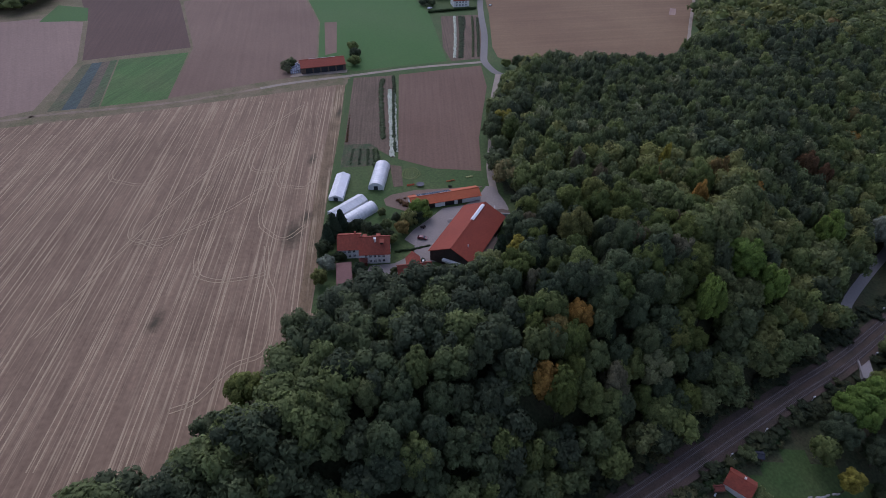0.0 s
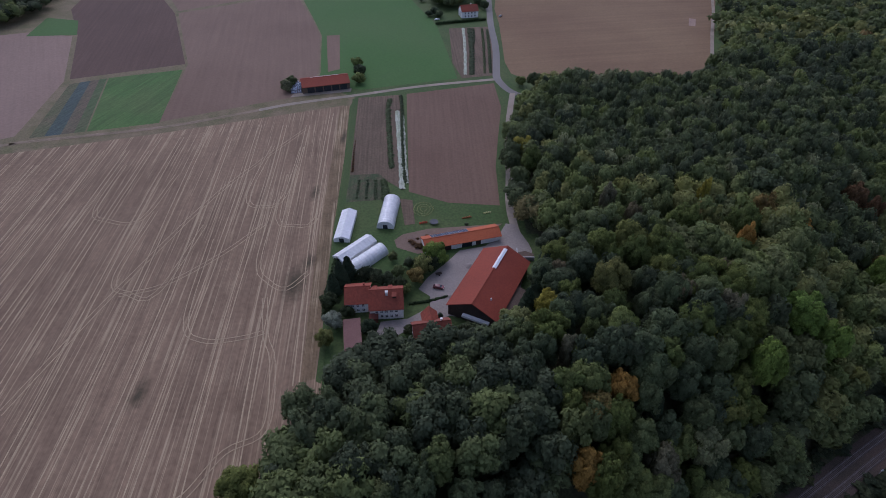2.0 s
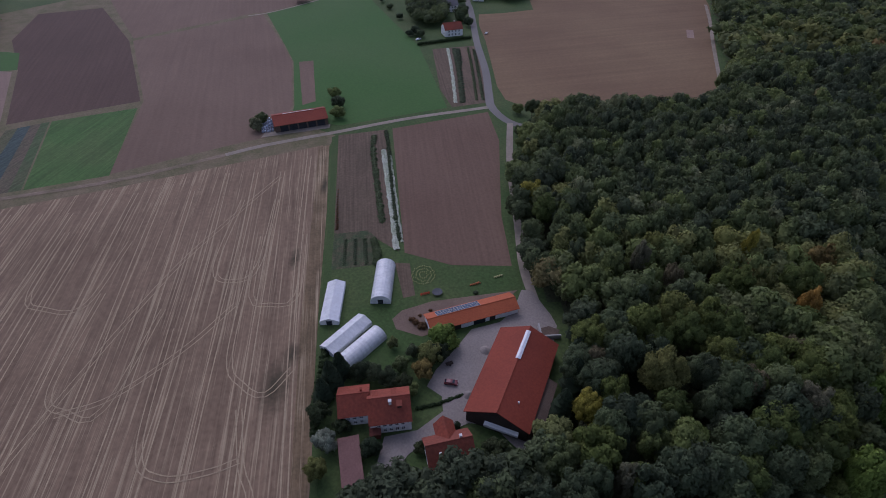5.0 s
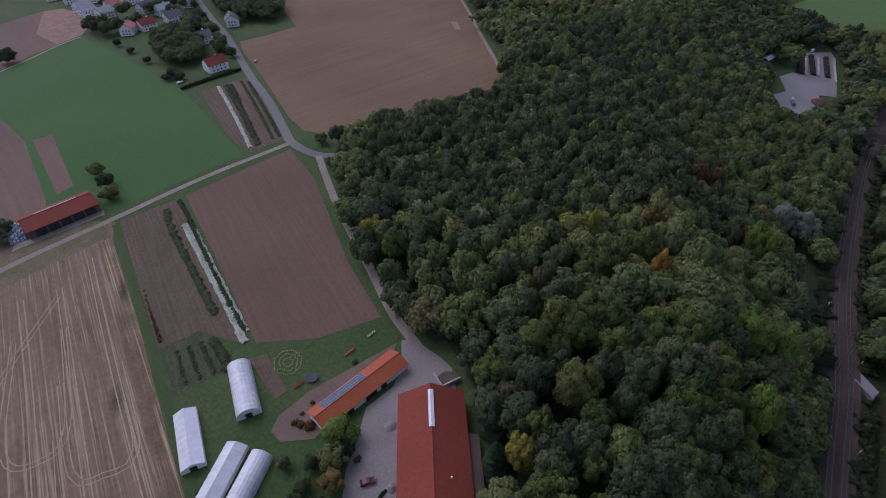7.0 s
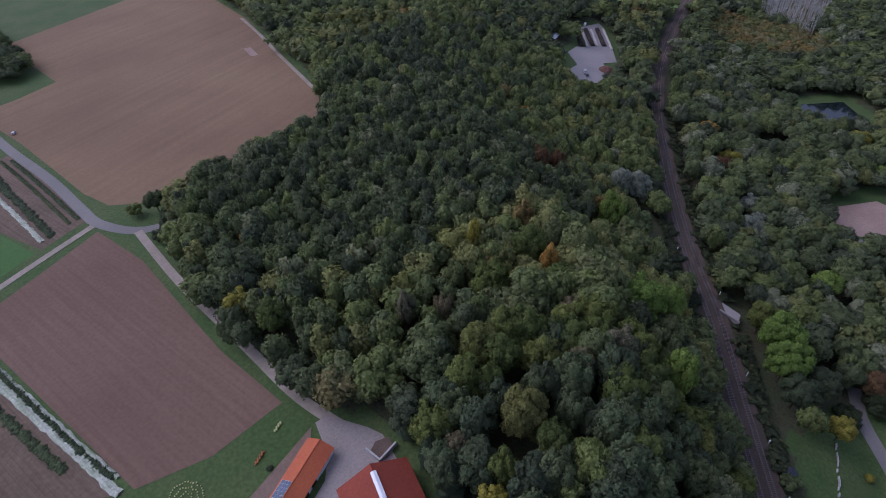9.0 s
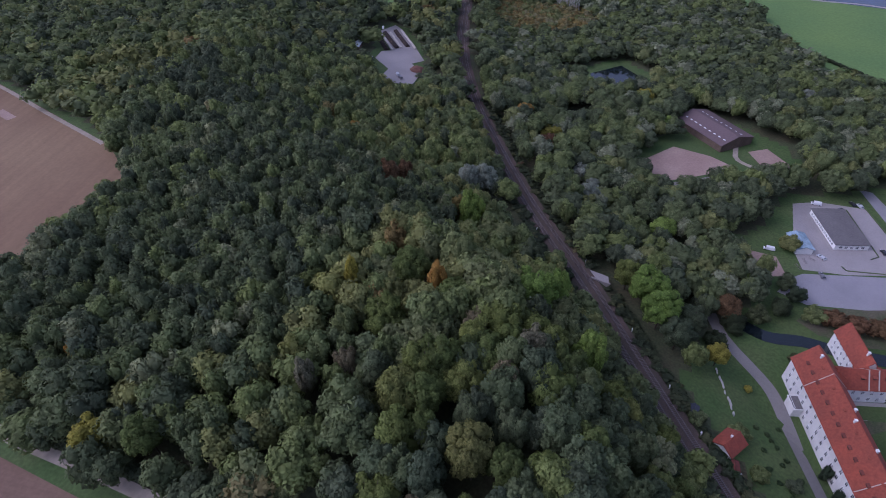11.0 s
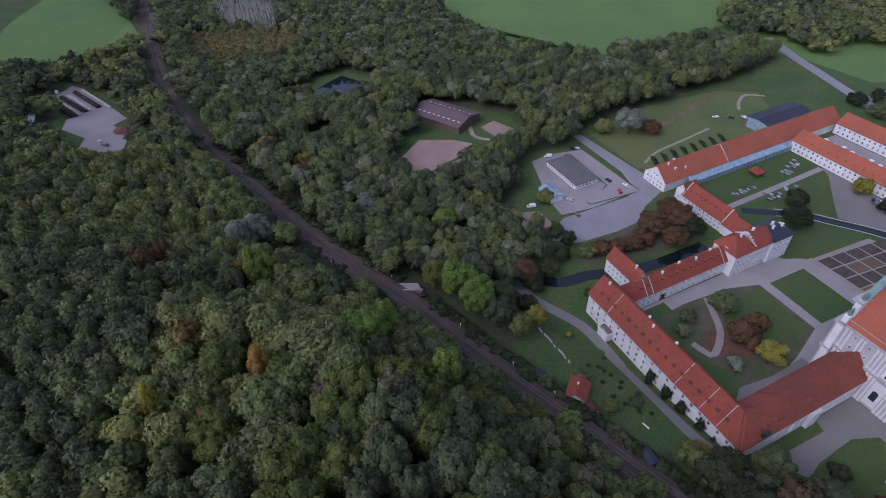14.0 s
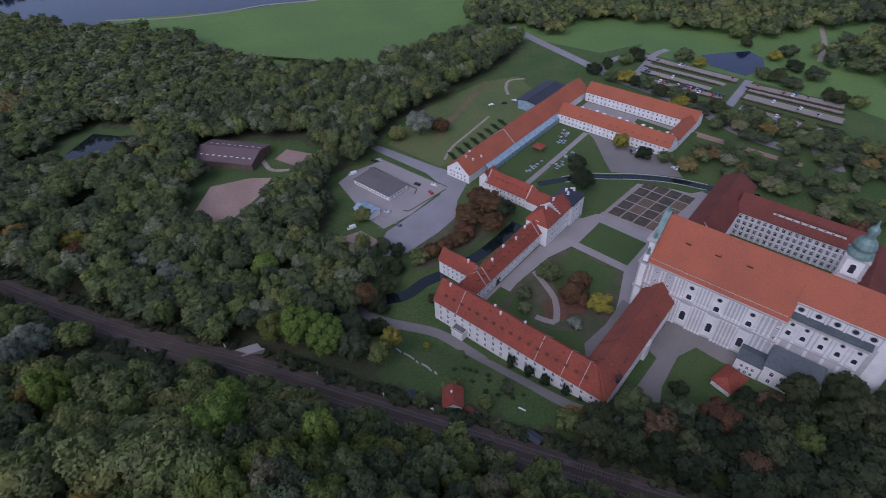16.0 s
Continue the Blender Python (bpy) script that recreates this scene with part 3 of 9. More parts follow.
for _u0, _u1, _c, _c2, _l in ((0.0, 0.27, (0.085, 0.10, 0.045), (0.12, 0.105, 0.06), "weedy olive strip of crops"), (0.27, 0.56, (0.062, 0.085, 0.085), (0.052, 0.075, 0.06), "blue-green strip of leeks"), (0.56, 0.80, (0.13, 0.098, 0.068), (0.10, 0.092, 0.055), "brown half-bare crop strip"), (0.80, 1.0, (0.070, 0.108, 0.042), (0.095, 0.10, 0.05), "dull green strip of crops")):
    _e = [tuple(STRIP[i][k] + (STRIP[j][k] - STRIP[i][k]) * u for k in (0, 1)) for i, j, u in ((0, 1, _u0), (0, 1, _u1), (3, 2, _u1), (3, 2, _u0))]
    sheet("crop_strip", _e, 0.06, streaked(mat(_l.replace(" ", "_"), _c, 0.9, 0.3, 0.08, 0.8, 0.4, second=_c2), -17, 1.2, 22.0, 0.3), _l, "field")
sheet("grass_meadow", [(-145, 586), (-128, 600), (-104, 624), (-69, 657), (-53, 618), (-33, 555), (-12, 492), (-9, 470), (3, 383), (-60, 364), (-90, 374), (-91, 393), (-103, 467), (-116, 505)], 0.06, M_GREENFIELD, "smooth bright green meadow", "field")
sheet("brown_strip", [(-99, 466), (-89, 468), (-78.5, 398), (-86, 393)], 0.10, M_SOIL2, "narrow bare brown strip", "field")
sheet("garden_field", [(-2, 485), (31, 490), (30, 389), (6, 383.5), (0, 411)], 0.06, M_BEDS, "brown garden field with rows of vegetables", "field")
sheet("tan_field", [(42, 568), (64, 570), (92, 578), (100, 700), (300, 760), (252, 577), (200, 445), (186, 408), (174, 392), (156, 372), (134, 366), (92, 371), (72, 375), (58, 372), (40, 392), (37.5, 413), (39, 462), (40, 500), (39, 537)], 0.06, M_SOIL_TAN, "wide tan brown field along the wood", "field")
sheet("small_meadow", [(-334, 461), (-343, 507), (-313, 500), (-296, 465)], 0.10, M_GREENFIELD, "small green meadow corner", "field")
_m = [(606, 33), (470, -22), (388, -78), (400, -190), (350, -224), (290, -240), (260, -340), (500, -700), (1500, -500), (1200, 60), (720, 90), (650, 36)]
sheet("valley_meadow", _m, VAL + 0.06, M_MEADOW, "wide pale green valley meadow", "meadow")

_bm = bmesh.new()
_bm.faces.new([_bm.verts.new((x, y, h1(x, y) + 0.6)) for x, y in FAR_MEADOW])
bmesh.ops.triangulate(_bm, faces=_bm.faces)
solo("far_meadow", _bm, M_MEADOW, "distant green meadow beyond the timber yard", "meadow", "structure")


def offset_line(line, d):
    left, right = ribbon_pts(line, 2 * abs(d))
    return left if d > 0 else right


# tractor lines in the stubble
_bm = bmesh.new()
_lift = 0.14
for _k in range(30):
    _x0 = -57 - 13.4 * _k
    for _o in (0.0, 2.0):
        _l = [(_x0 - _o + 0.098 * (170 - y) + 1.2 * math.sin(y * 0.02 + _k), y) for y in range(-60, 345, 15)]
        _l = [p for p in _l if inside(STUBBLE, [p[0] - 3], [p[1] + 4])[0] and inside(STUBBLE, [p[0] + 3], [p[1] - 4])[0]]
        if len(_l) > 3:
            ribbon(_bm, _l, 0.42, 0.13)
for _l in ([(-143, 124), (-138, 150), (-131, 183), (-116, 240), (-100, 278), (-85, 310)], [(-130, 176), (-115, 182), (-98, 201), (-86, 221)], [(-99, 290), (-99, 242), (-89, 234), (-82, 243), (-83, 290)],
           [(-84, 262), (-81, 225), (-73, 220), (-64, 224), (-66, 262)], [(-85, 240), (-82, 196), (-75, 184), (-67, 180), (-60, 190)], [(-106, 210), (-100, 164), (-91, 154), (-78, 155), (-70, 158)],
           [(-170, 270), (-166, 231), (-157, 223), (-142, 224), (-140, 262)], [(-138, 230), (-136, 186), (-127, 177), (-116, 177.5), (-112, 220)], [(-84, 95), (-77, 99), (-70, 112), (-60, 120), (-64, 145), (-69, 156), (-74, 175)]):
    _lift += 0.007
    for _o in (0.9, -0.9):
        _c = offset_line(curve_line(_l, 2.5), _o)
        _c = [p for p in _c if inside(STUBBLE, [p[0] - 2], [p[1] + 2])[0] and inside(STUBBLE, [p[0] + 2], [p[1] - 2])[0]]
        ribbon(_bm, _c, 0.36, _lift)
solo("tractor_lines", _bm, M_STRAW, "pale straw tractor lines across the stubble", "tractor lines", "stuff")
# roads and tracks
road("field_track", [(-420, 232), (-256, 286), (-238, 293), (-168, 311.5), (-118, 334)], 3.2, 0.14, M_TRACK, "brown dirt track between the fields", "track")
road("field_track", [(-118, 334), (-98, 343.5), (-61, 356), (-19, 370.5), (29, 382)], 3.4, 0.145, M_DIRT, "pale gravel track between the fields", "track")
road("railway_lane", [(240, 222), (228, 211), (212.7, 198), (195.5, 182.5), (187, 173.5), (182.5, 164), (181, 158)], 4.6, 0.2, M_PAVING, "pale lane that runs down to the railway bridge", "road")
road("village_road", [(34, 720), (34.5, 640), (36, 580), (33, 500), (33, 441), (30.5, 400), (30, 382), (36, 364), (44, 356), (54, 352)], 5.2, 0.18, M_ASPHALT, "narrow grey asphalt country road", "road")
road("farm_drive", [(38, 360), (34, 335), (30.4, 308), (27, 265), (24.5, 237), (25, 221), (26, 210)], 3.6, 0.20, M_DIRT, "gravel farm drive along the wood", "track")
sheet("farm_yard", [(25.5, 221), (21.5, 222), (16.5, 211), (11, 206), (0.5, 203.2), (-4.8, 196), (-12.7, 186.4), (-16, 180), (-11.4, 176), (-11.3, 170.6), (-19.2, 164.6), (-29, 163), (-31, 154), (-27, 150), (-22, 157), (-16, 161), (-4, 166), (3, 165), (10, 156), (14, 157), (22, 176), (28, 195), (31, 203), (30, 208)], 0.22, M_GRAVEL, "pale gravel farm yard", "yard")
sheet("soil_apron", [(20, 222), (-13, 218), (-24, 214), (-27.5, 210), (-26, 205), (-17, 201), (-8, 204), (14, 216)], 0.12, mat("bare_garden_soil", (0.20, 0.14, 0.105), 0.95, 0.15, 0.2, 1.5, 0.4), "bare brown soil behind the long shed", "soil")
sheet("garden_bed", [(-27, 241), (-21, 240), (-19, 221.5), (-23.5, 220.5)], 0.12, M_BEDS, "brown garden bed beside the tunnel", "garden bed")

# the railway: bed, two tracks with sleepers and rails
_line = [p for p in curve_line(RAIL[2:], 5.0) if p[0] < 900]
_bm = bmesh.new()
ribbon(_bm, _line, 11.0, 0.25)
solo("rail_bed", _bm, M_BALLAST, "dark brown ballast of the railway", "railway", "structure")


_near_line = [p for p in curve_line(RAIL[2:], 0.7) if -20 < p[0] < 330]
SLEEPER = mesh_of(boxed(-0.14, -1.25, 0, 0.14, 1.25, 0.17, bevel=0.02), M_SLEEPER)
for _off in (2.2, -2.2):
    _track = thing("rail_track", pose(0, 0, 0), "rusty railway track on dark ballast", "railway track", "railway tracks")
    for _o in (0.72, -0.72):
        _bm = bmesh.new()
        ribbon(_bm, offset_line(_line, _off + _o), 0.16, 0.52)
        part("rail", _bm, M_RAIL, _track)
    _bm, _count = bmesh.new(), 0
    _c0 = offset_line(_near_line, _off)
    for _p, _n in zip(_c0, _c0[1:]):
        _dv = Vector((_n[0] - _p[0], _n[1] - _p[1], 0)).normalized()
        if 45 < _p[0] < 215 and _count < 300:
            _count += 1
            part("sleeper", SLEEPER, None, _track).matrix_basis = pose(_p[0], _p[1], RAIL_Z + 0.28, 0, 0, math.degrees(math.atan2(_dv.y, _dv.x)))
            continue
        _sv = Vector((-_dv.y, _dv.x, 0))
        _pts = [Vector((*_p, 0)) + _sv * a * 1.25 + _dv * b * 0.14 for a, b in ((-1, -1), (1, -1), (1, 1), (-1, 1))]
        prism(_bm, [(q.x, q.y) for q in _pts], RAIL_Z + 0.28, RAIL_Z + 0.45)
    _ob = part("distant_sleeper", _bm, M_SLEEPER, _track)
    _ob["kind"] = "stuff"
# the low bridge deck beside the tracks
_bm = bmesh.new()
prism(_bm, [(172, 134.5), (177.5, 135), (180.5, 144), (175, 143)], -47.5, -33.9)
prism(_bm, [(171.8, 134.2), (172.4, 133.9), (175.1, 142.8), (174.5, 143)], -33.9, -33.0)
solo("bridge_deck", _bm, M_PAVING, "pale concrete bridge deck beside the railway", "bridge")
for _k, (_x, _y) in enumerate(((146, 124), (121, 110), (184, 146), (104, 100), (203, 172))):
    _bm = bmesh.new()
    tube(_bm, (0, 0, -0.5), (0, 0, 2.4), 0.08, 0.08)
    box(_bm, -0.35, -0.12, 1.8, 0.35, 0.12, 2.6)
    solo("track_marker", _bm, M_WHITE, "small white railway marker post", "marker", m=pose(_x, _y, h1(_x, _y)))

# ---- trees ----
_bm = bmesh.new()
bmesh.ops.create_icosphere(_bm, subdivisions=1, radius=1)
ICO_V = np.array([v.co[:] for v in _bm.verts])
ICO_F = np.array([[v.index for v in f.verts] for f in _bm.faces])
_bm.free()


def unit(v):
    return v / np.maximum(np.linalg.norm(v, axis=-1, keepdims=True), 1e-6)


def crown(rng, h, lobes, cards, size, base=0.3, fat=1.0):
    """A crown of radius 1 and top h: rounded boughs under a skin of leaf clumps. Gives points, triangles, normals and
    the tone of its boughs, with inner shade painted in.
    """
    zc, zr = h * (1 + base) / 2, h * (1 - base) / 2
    k = np.arange(lobes) + 0.5
    up = 1 - 1.45 * k / lobes + rng.uniform(-0.08, 0.08, lobes)
    ang = 2.39996 * k + rng.uniform(-0.35, 0.35, lobes)
    flat_ = np.sqrt(np.clip(1 - up * up, 0, 1))
    out = np.stack([flat_ * np.cos(ang), flat_ * np.sin(ang), up], 1)
    reach = rng.uniform(0.50, 0.90, (lobes, 1))
    cen = out * reach * (1, 1, zr) + (0, 0, zc)
    rad = fat * rng.uniform(0.66, 1.3, lobes) * 1.25 / math.sqrt(lobes) + 0.04
    shade = rng.uniform(-1, 1, lobes)
    core = ICO_V * (0.78, 0.78, 0.80 * zr) + (0, 0, zc - 0.1 * zr)
    # fixed dark tone of the core: inner shade painted into its colour
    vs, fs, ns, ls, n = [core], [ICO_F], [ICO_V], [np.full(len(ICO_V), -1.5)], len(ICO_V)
    for c, r, o, q in zip(cen, rad, out, shade):
        d = unit(ICO_V * (1 + rng.uniform(-0.12, 0.12, (len(ICO_V), 1))))
        vs.append(c + d * r * 0.86)
        fs.append(ICO_F + n)
        ns.append(unit(0.8 * d + 0.5 * o + (0, 0, 0.15)))
        # solids under the leaf clumps are darkened as well, as painted shade
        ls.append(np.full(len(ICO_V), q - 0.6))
        n += len(ICO_V)
    # leaf clumps on the outer side of the boughs, none inside a neighbour
    m = int(cards * 2.2)
    pick = rng.choice(lobes, m, p=rad ** 2 / (rad ** 2).sum())
    d = unit(rng.normal(size=(m, 3)) + 0.75 * out[pick] + (0, 0, 0.15))
    p = cen[pick] + d * rad[pick, None] * rng.uniform(0.86, 1.24, (m, 1))
    free = (np.linalg.norm(p[:, None] - cen[None], axis=2) / rad[None] + np.where(np.arange(lobes)[None] == pick[:, None], 1, 0)).min(1) > 0.86
    pick, d, p = pick[free][:cards], d[free][:cards], p[free][:cards]
    m = len(p)
    face = unit(d + (0, 0, 0.25) + rng.normal(scale=0.48, size=d.shape))
    u = unit(np.cross(face, rng.normal(size=d.shape)))
    w = np.cross(face, u)
    s1, s2 = size * rng.uniform(0.6, 1.3, (m, 1)), size * rng.uniform(0.6, 1.2, (m, 1))
    clump = np.stack([p - u * s1 - w * s2 * 0.5, p + u * s1 - w * s2 * 0.5, p + w * s2], 1)
    vs.append(clump.reshape(-1, 3))
    fs.append(n + 3 * np.arange(m)[:, None] + [0, 1, 2])
    soft = unit(0.8 * d + 0.45 * out[pick] + (0, 0, 0.15) + 0.75 * face)
    ns.append(np.repeat(soft, 3, 0))
    ls.append(np.repeat(shade[pick], 3))
    return np.concatenate(vs), np.concatenate(fs), np.concatenate(ns), np.concatenate(ls)


def spire(rng, r, h, tiers=9):
    """Triangles of a conifer: drooping boughs in tiers."""
    vs, fs, n = [], [], 0
    for t in range(tiers):
        z, rr = h * (0.14 + 0.84 * t / tiers), r * (1 - t / tiers) ** 0.85 + 0.25
        for k in range(9):
            a = 6.2832 * k / 9 + t * 0.7 + rng.uniform(-0.2, 0.2)
            l, c, s = rr * rng.uniform(0.75, 1.1), math.cos(a), math.sin(a)
            wd = 0.36 * l + 0.2
            vs.append(np.array([(0, 0, z + 0.16 * h), (l * 0.6 * c - wd * s, l * 0.6 * s + wd * c, z + 0.1), (l * c, l * s, z - 0.14 * l), (l * 0.6 * c + wd * s, l * 0.6 * s - wd * c, z + 0.1)]))
            fs.append(np.array([(0, 1, 2), (0, 2, 3)]) + n)
            n += 4
    return np.concatenate(vs), np.concatenate(fs), None, None


def tri_mesh(name, v, f, normals, bough_shade, material, tint=None):
    me = bpy.data.meshes.new(name)
    me.vertices.add(len(v))
    me.vertices.foreach_set("co", np.ascontiguousarray(v, np.float32).ravel())
    me.loops.add(len(f) * 3)
    me.loops.foreach_set("vertex_index", np.ascontiguousarray(f, np.int32).ravel())
    me.polygons.add(len(f))
    me.polygons.foreach_set("loop_start", np.arange(0, len(f) * 3, 3, dtype=np.int32))
    me.polygons.foreach_set("loop_total", np.full(len(f), 3, np.int32))
    if tint is not None:
        me.attributes.new("tint", "FLOAT", "POINT").data.foreach_set("value", np.ascontiguousarray(tint, np.float32))
    if bough_shade is not None:
        me.attributes.new("bough_shade", "FLOAT", "POINT").data.foreach_set("value", np.ascontiguousarray(bough_shade, np.float32))
    if normals is not None:
        me.polygons.foreach_set("use_smooth", np.ones(len(f), bool))
        me.attributes.new("custom_normal", "FLOAT_VECTOR", "POINT").data.foreach_set("vector", np.ascontiguousarray(normals, np.float32).ravel())
    me.materials.append(material)
    me.update(calc_edges=True)
    return me


def trunk_mesh(r, h, limbs, seed):
    q, bm = random.Random(seed), bmesh.new()
    tube(bm, (0, 0, -0.6), (0.1, 0.05, h * 0.45), r, r * 0.7, 7)
    tube(bm, (0.1, 0.05, h * 0.45), (0.2, -0.1, h * 0.8), r * 0.7, r * 0.25, 6)
    for i in range(limbs):
        a, z = i * 2.4 + q.random(), h * (0.35 + 0.3 * i / limbs)
        l = h * q.uniform(0.16, 0.24)
        tube(bm, (0.08, 0.03, z), (l * math.cos(a), l * math.sin(a), z + l * 0.9), r * 0.42, r * 0.12, 5)
    return mesh_of(bm, M_BARK)


_rng = np.random.default_rng(7)
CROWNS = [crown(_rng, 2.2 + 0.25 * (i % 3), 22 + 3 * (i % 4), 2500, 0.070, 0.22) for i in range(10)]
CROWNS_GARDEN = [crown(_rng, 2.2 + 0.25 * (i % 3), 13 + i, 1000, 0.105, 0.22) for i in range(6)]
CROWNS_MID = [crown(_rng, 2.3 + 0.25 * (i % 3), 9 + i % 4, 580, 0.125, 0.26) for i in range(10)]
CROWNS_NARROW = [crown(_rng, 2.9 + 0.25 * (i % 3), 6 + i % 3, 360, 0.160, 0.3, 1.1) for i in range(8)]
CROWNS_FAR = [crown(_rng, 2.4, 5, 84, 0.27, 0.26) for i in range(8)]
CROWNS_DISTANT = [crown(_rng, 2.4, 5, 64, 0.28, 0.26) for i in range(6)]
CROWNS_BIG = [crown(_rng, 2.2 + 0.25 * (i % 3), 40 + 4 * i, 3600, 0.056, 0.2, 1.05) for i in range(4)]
SPIRES = [spire(_rng, 1.0, 3.8, 11) for i in range(3)]
TRUNKS = [trunk_mesh(0.055, 2.6, 5, i) for i in range(4)]
_meshes = {}


def tree(x, y, r, tall, leaves, label, category="tree", group="", seed=0, z=None, conifer=False, name="tree"):
    """One tree: an Empty at its foot with a trunk and a crown. r: crown radius, tall: its height, both in metres."""
    src = SPIRES if conifer else (CROWNS_BIG if r >= 6.4 else CROWNS) if tall >= 11.8 else CROWNS_GARDEN
    k = seed % len(src)
    top = float(src[k][0][:, 2].max())
    root = thing(name, pose(x, y, (h1(x, y) if z is None else z), 0, 0, (seed * 67) % 360), label, category, group)
    root.scale = (r, r, tall / top)
    key = (k, leaves.name, id(src))
    if key not in _meshes:
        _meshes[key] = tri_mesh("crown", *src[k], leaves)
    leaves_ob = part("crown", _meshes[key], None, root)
    if not conifer and tall < 11.5:      # garden trees are leafy almost to the ground
        leaves_ob.matrix_basis = Matrix.Translation((0, 0, -0.22 * top)) @ Matrix.Diagonal((1, 1, 1.22, 1))
    part("trunk", TRUNKS[seed % 4], None, root)
    return root


def scatter(poly, spacing, seed, holes=(), jitter=0.42, ragged=0.0):
    q = np.random.default_rng(seed)
    xs, ys = [p[0] for p in poly], [p[1] for p in poly]
    gx, gy = np.meshgrid(np.arange(float(min(xs)), max(xs), spacing), np.arange(float(min(ys)), max(ys), spacing * 0.87))
    gx[1::2] += spacing / 2
    p = np.stack([gx.ravel(), gy.ravel()], 1) + q.uniform(-jitter, jitter, (gx.size, 2)) * spacing
    wob = ragged * np.array([noise.noise_vector((x * 0.045, y * 0.045, seed))[:2] for x, y in p]) * 2 if ragged else 0.0
    keep = inside(poly, (p + wob)[:, 0], (p + wob)[:, 1])
    for hole in holes:
        keep &= ~inside(hole, p[:, 0], p[:, 1])
    return p[keep]


def edge_distance(poly, p):
    """How far each point lies from the outline of a wood."""
    best = np.full(len(p), 1e9)
    for a, b in zip(poly, poly[1:] + poly[:1]):
        a, d = np.array(a, float), np.array(b, float) - np.array(a, float)
        t = np.clip(((p - a) @ d) / (d @ d), 0, 1)
        best = np.minimum(best, np.linalg.norm(p - a - t[:, None] * d, axis=1))
    return best


def patch_tint(p, seed):
    """Neighbouring trees are often of one kind: a hue from broad noise and chance."""
    q = np.random.default_rng(seed)
    broad = np.array([noise.noise((x * 0.012 + seed, y * 0.012, 0.3)) for x, y in p])
    t = np.clip(0.42 + 0.45 * broad + q.normal(0, 0.26, len(p)), 0, 0.87)
    odd = q.random(len(p))
    t = np.where(odd > 0.985, q.uniform(0.9, 1.0, len(p)), t)
    return t


def wood(name, p, radius, tall, shapes, label, category, seed, tint=None, spread=(0.66, 1.28), outline=None, leaves=None):
    """A wood of countless trees in one mesh."""
    q = np.random.default_rng(seed)
    tints = patch_tint(p, seed) if tint is None else tint(p, q)
    z = height(p[:, 0], p[:, 1])
    low = np.ones(len(p)) if outline is None else 0.74 + 0.26 * smooth(1, 14, edge_distance(outline, p))
    vs, fs, ns, ls, ts, n = [], [], [], [], [], 0
    for i, (x, y) in enumerate(p):
        v, f, nrm, bough_shade = shapes[q.integers(len(shapes))]
        a, r = q.uniform(0, 6.2832), radius * q.uniform(*spread)
        hh = low[i] * tall * q.uniform(0.82, 1.14) / v[:, 2].max()
        c, s = math.cos(a), math.sin(a)
        vs.append(np.stack([(v[:, 0] * c - v[:, 1] * s) * r + x, (v[:, 0] * s + v[:, 1] * c) * r + y, v[:, 2] * hh + z[i]], 1))
        ns.append(unit(np.stack([(nrm[:, 0] * c - nrm[:, 1] * s) / r, (nrm[:, 0] * s + nrm[:, 1] * c) / r, nrm[:, 2] / hh], 1)))
        fs.append(f + n)
        ls.append(bough_shade)
        ts.append(np.full(len(v), tints[i]))
        n += len(v)
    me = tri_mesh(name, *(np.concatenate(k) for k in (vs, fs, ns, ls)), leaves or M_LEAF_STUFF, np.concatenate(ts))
    return tagged(new(name, me), label, category, "", "stuff")


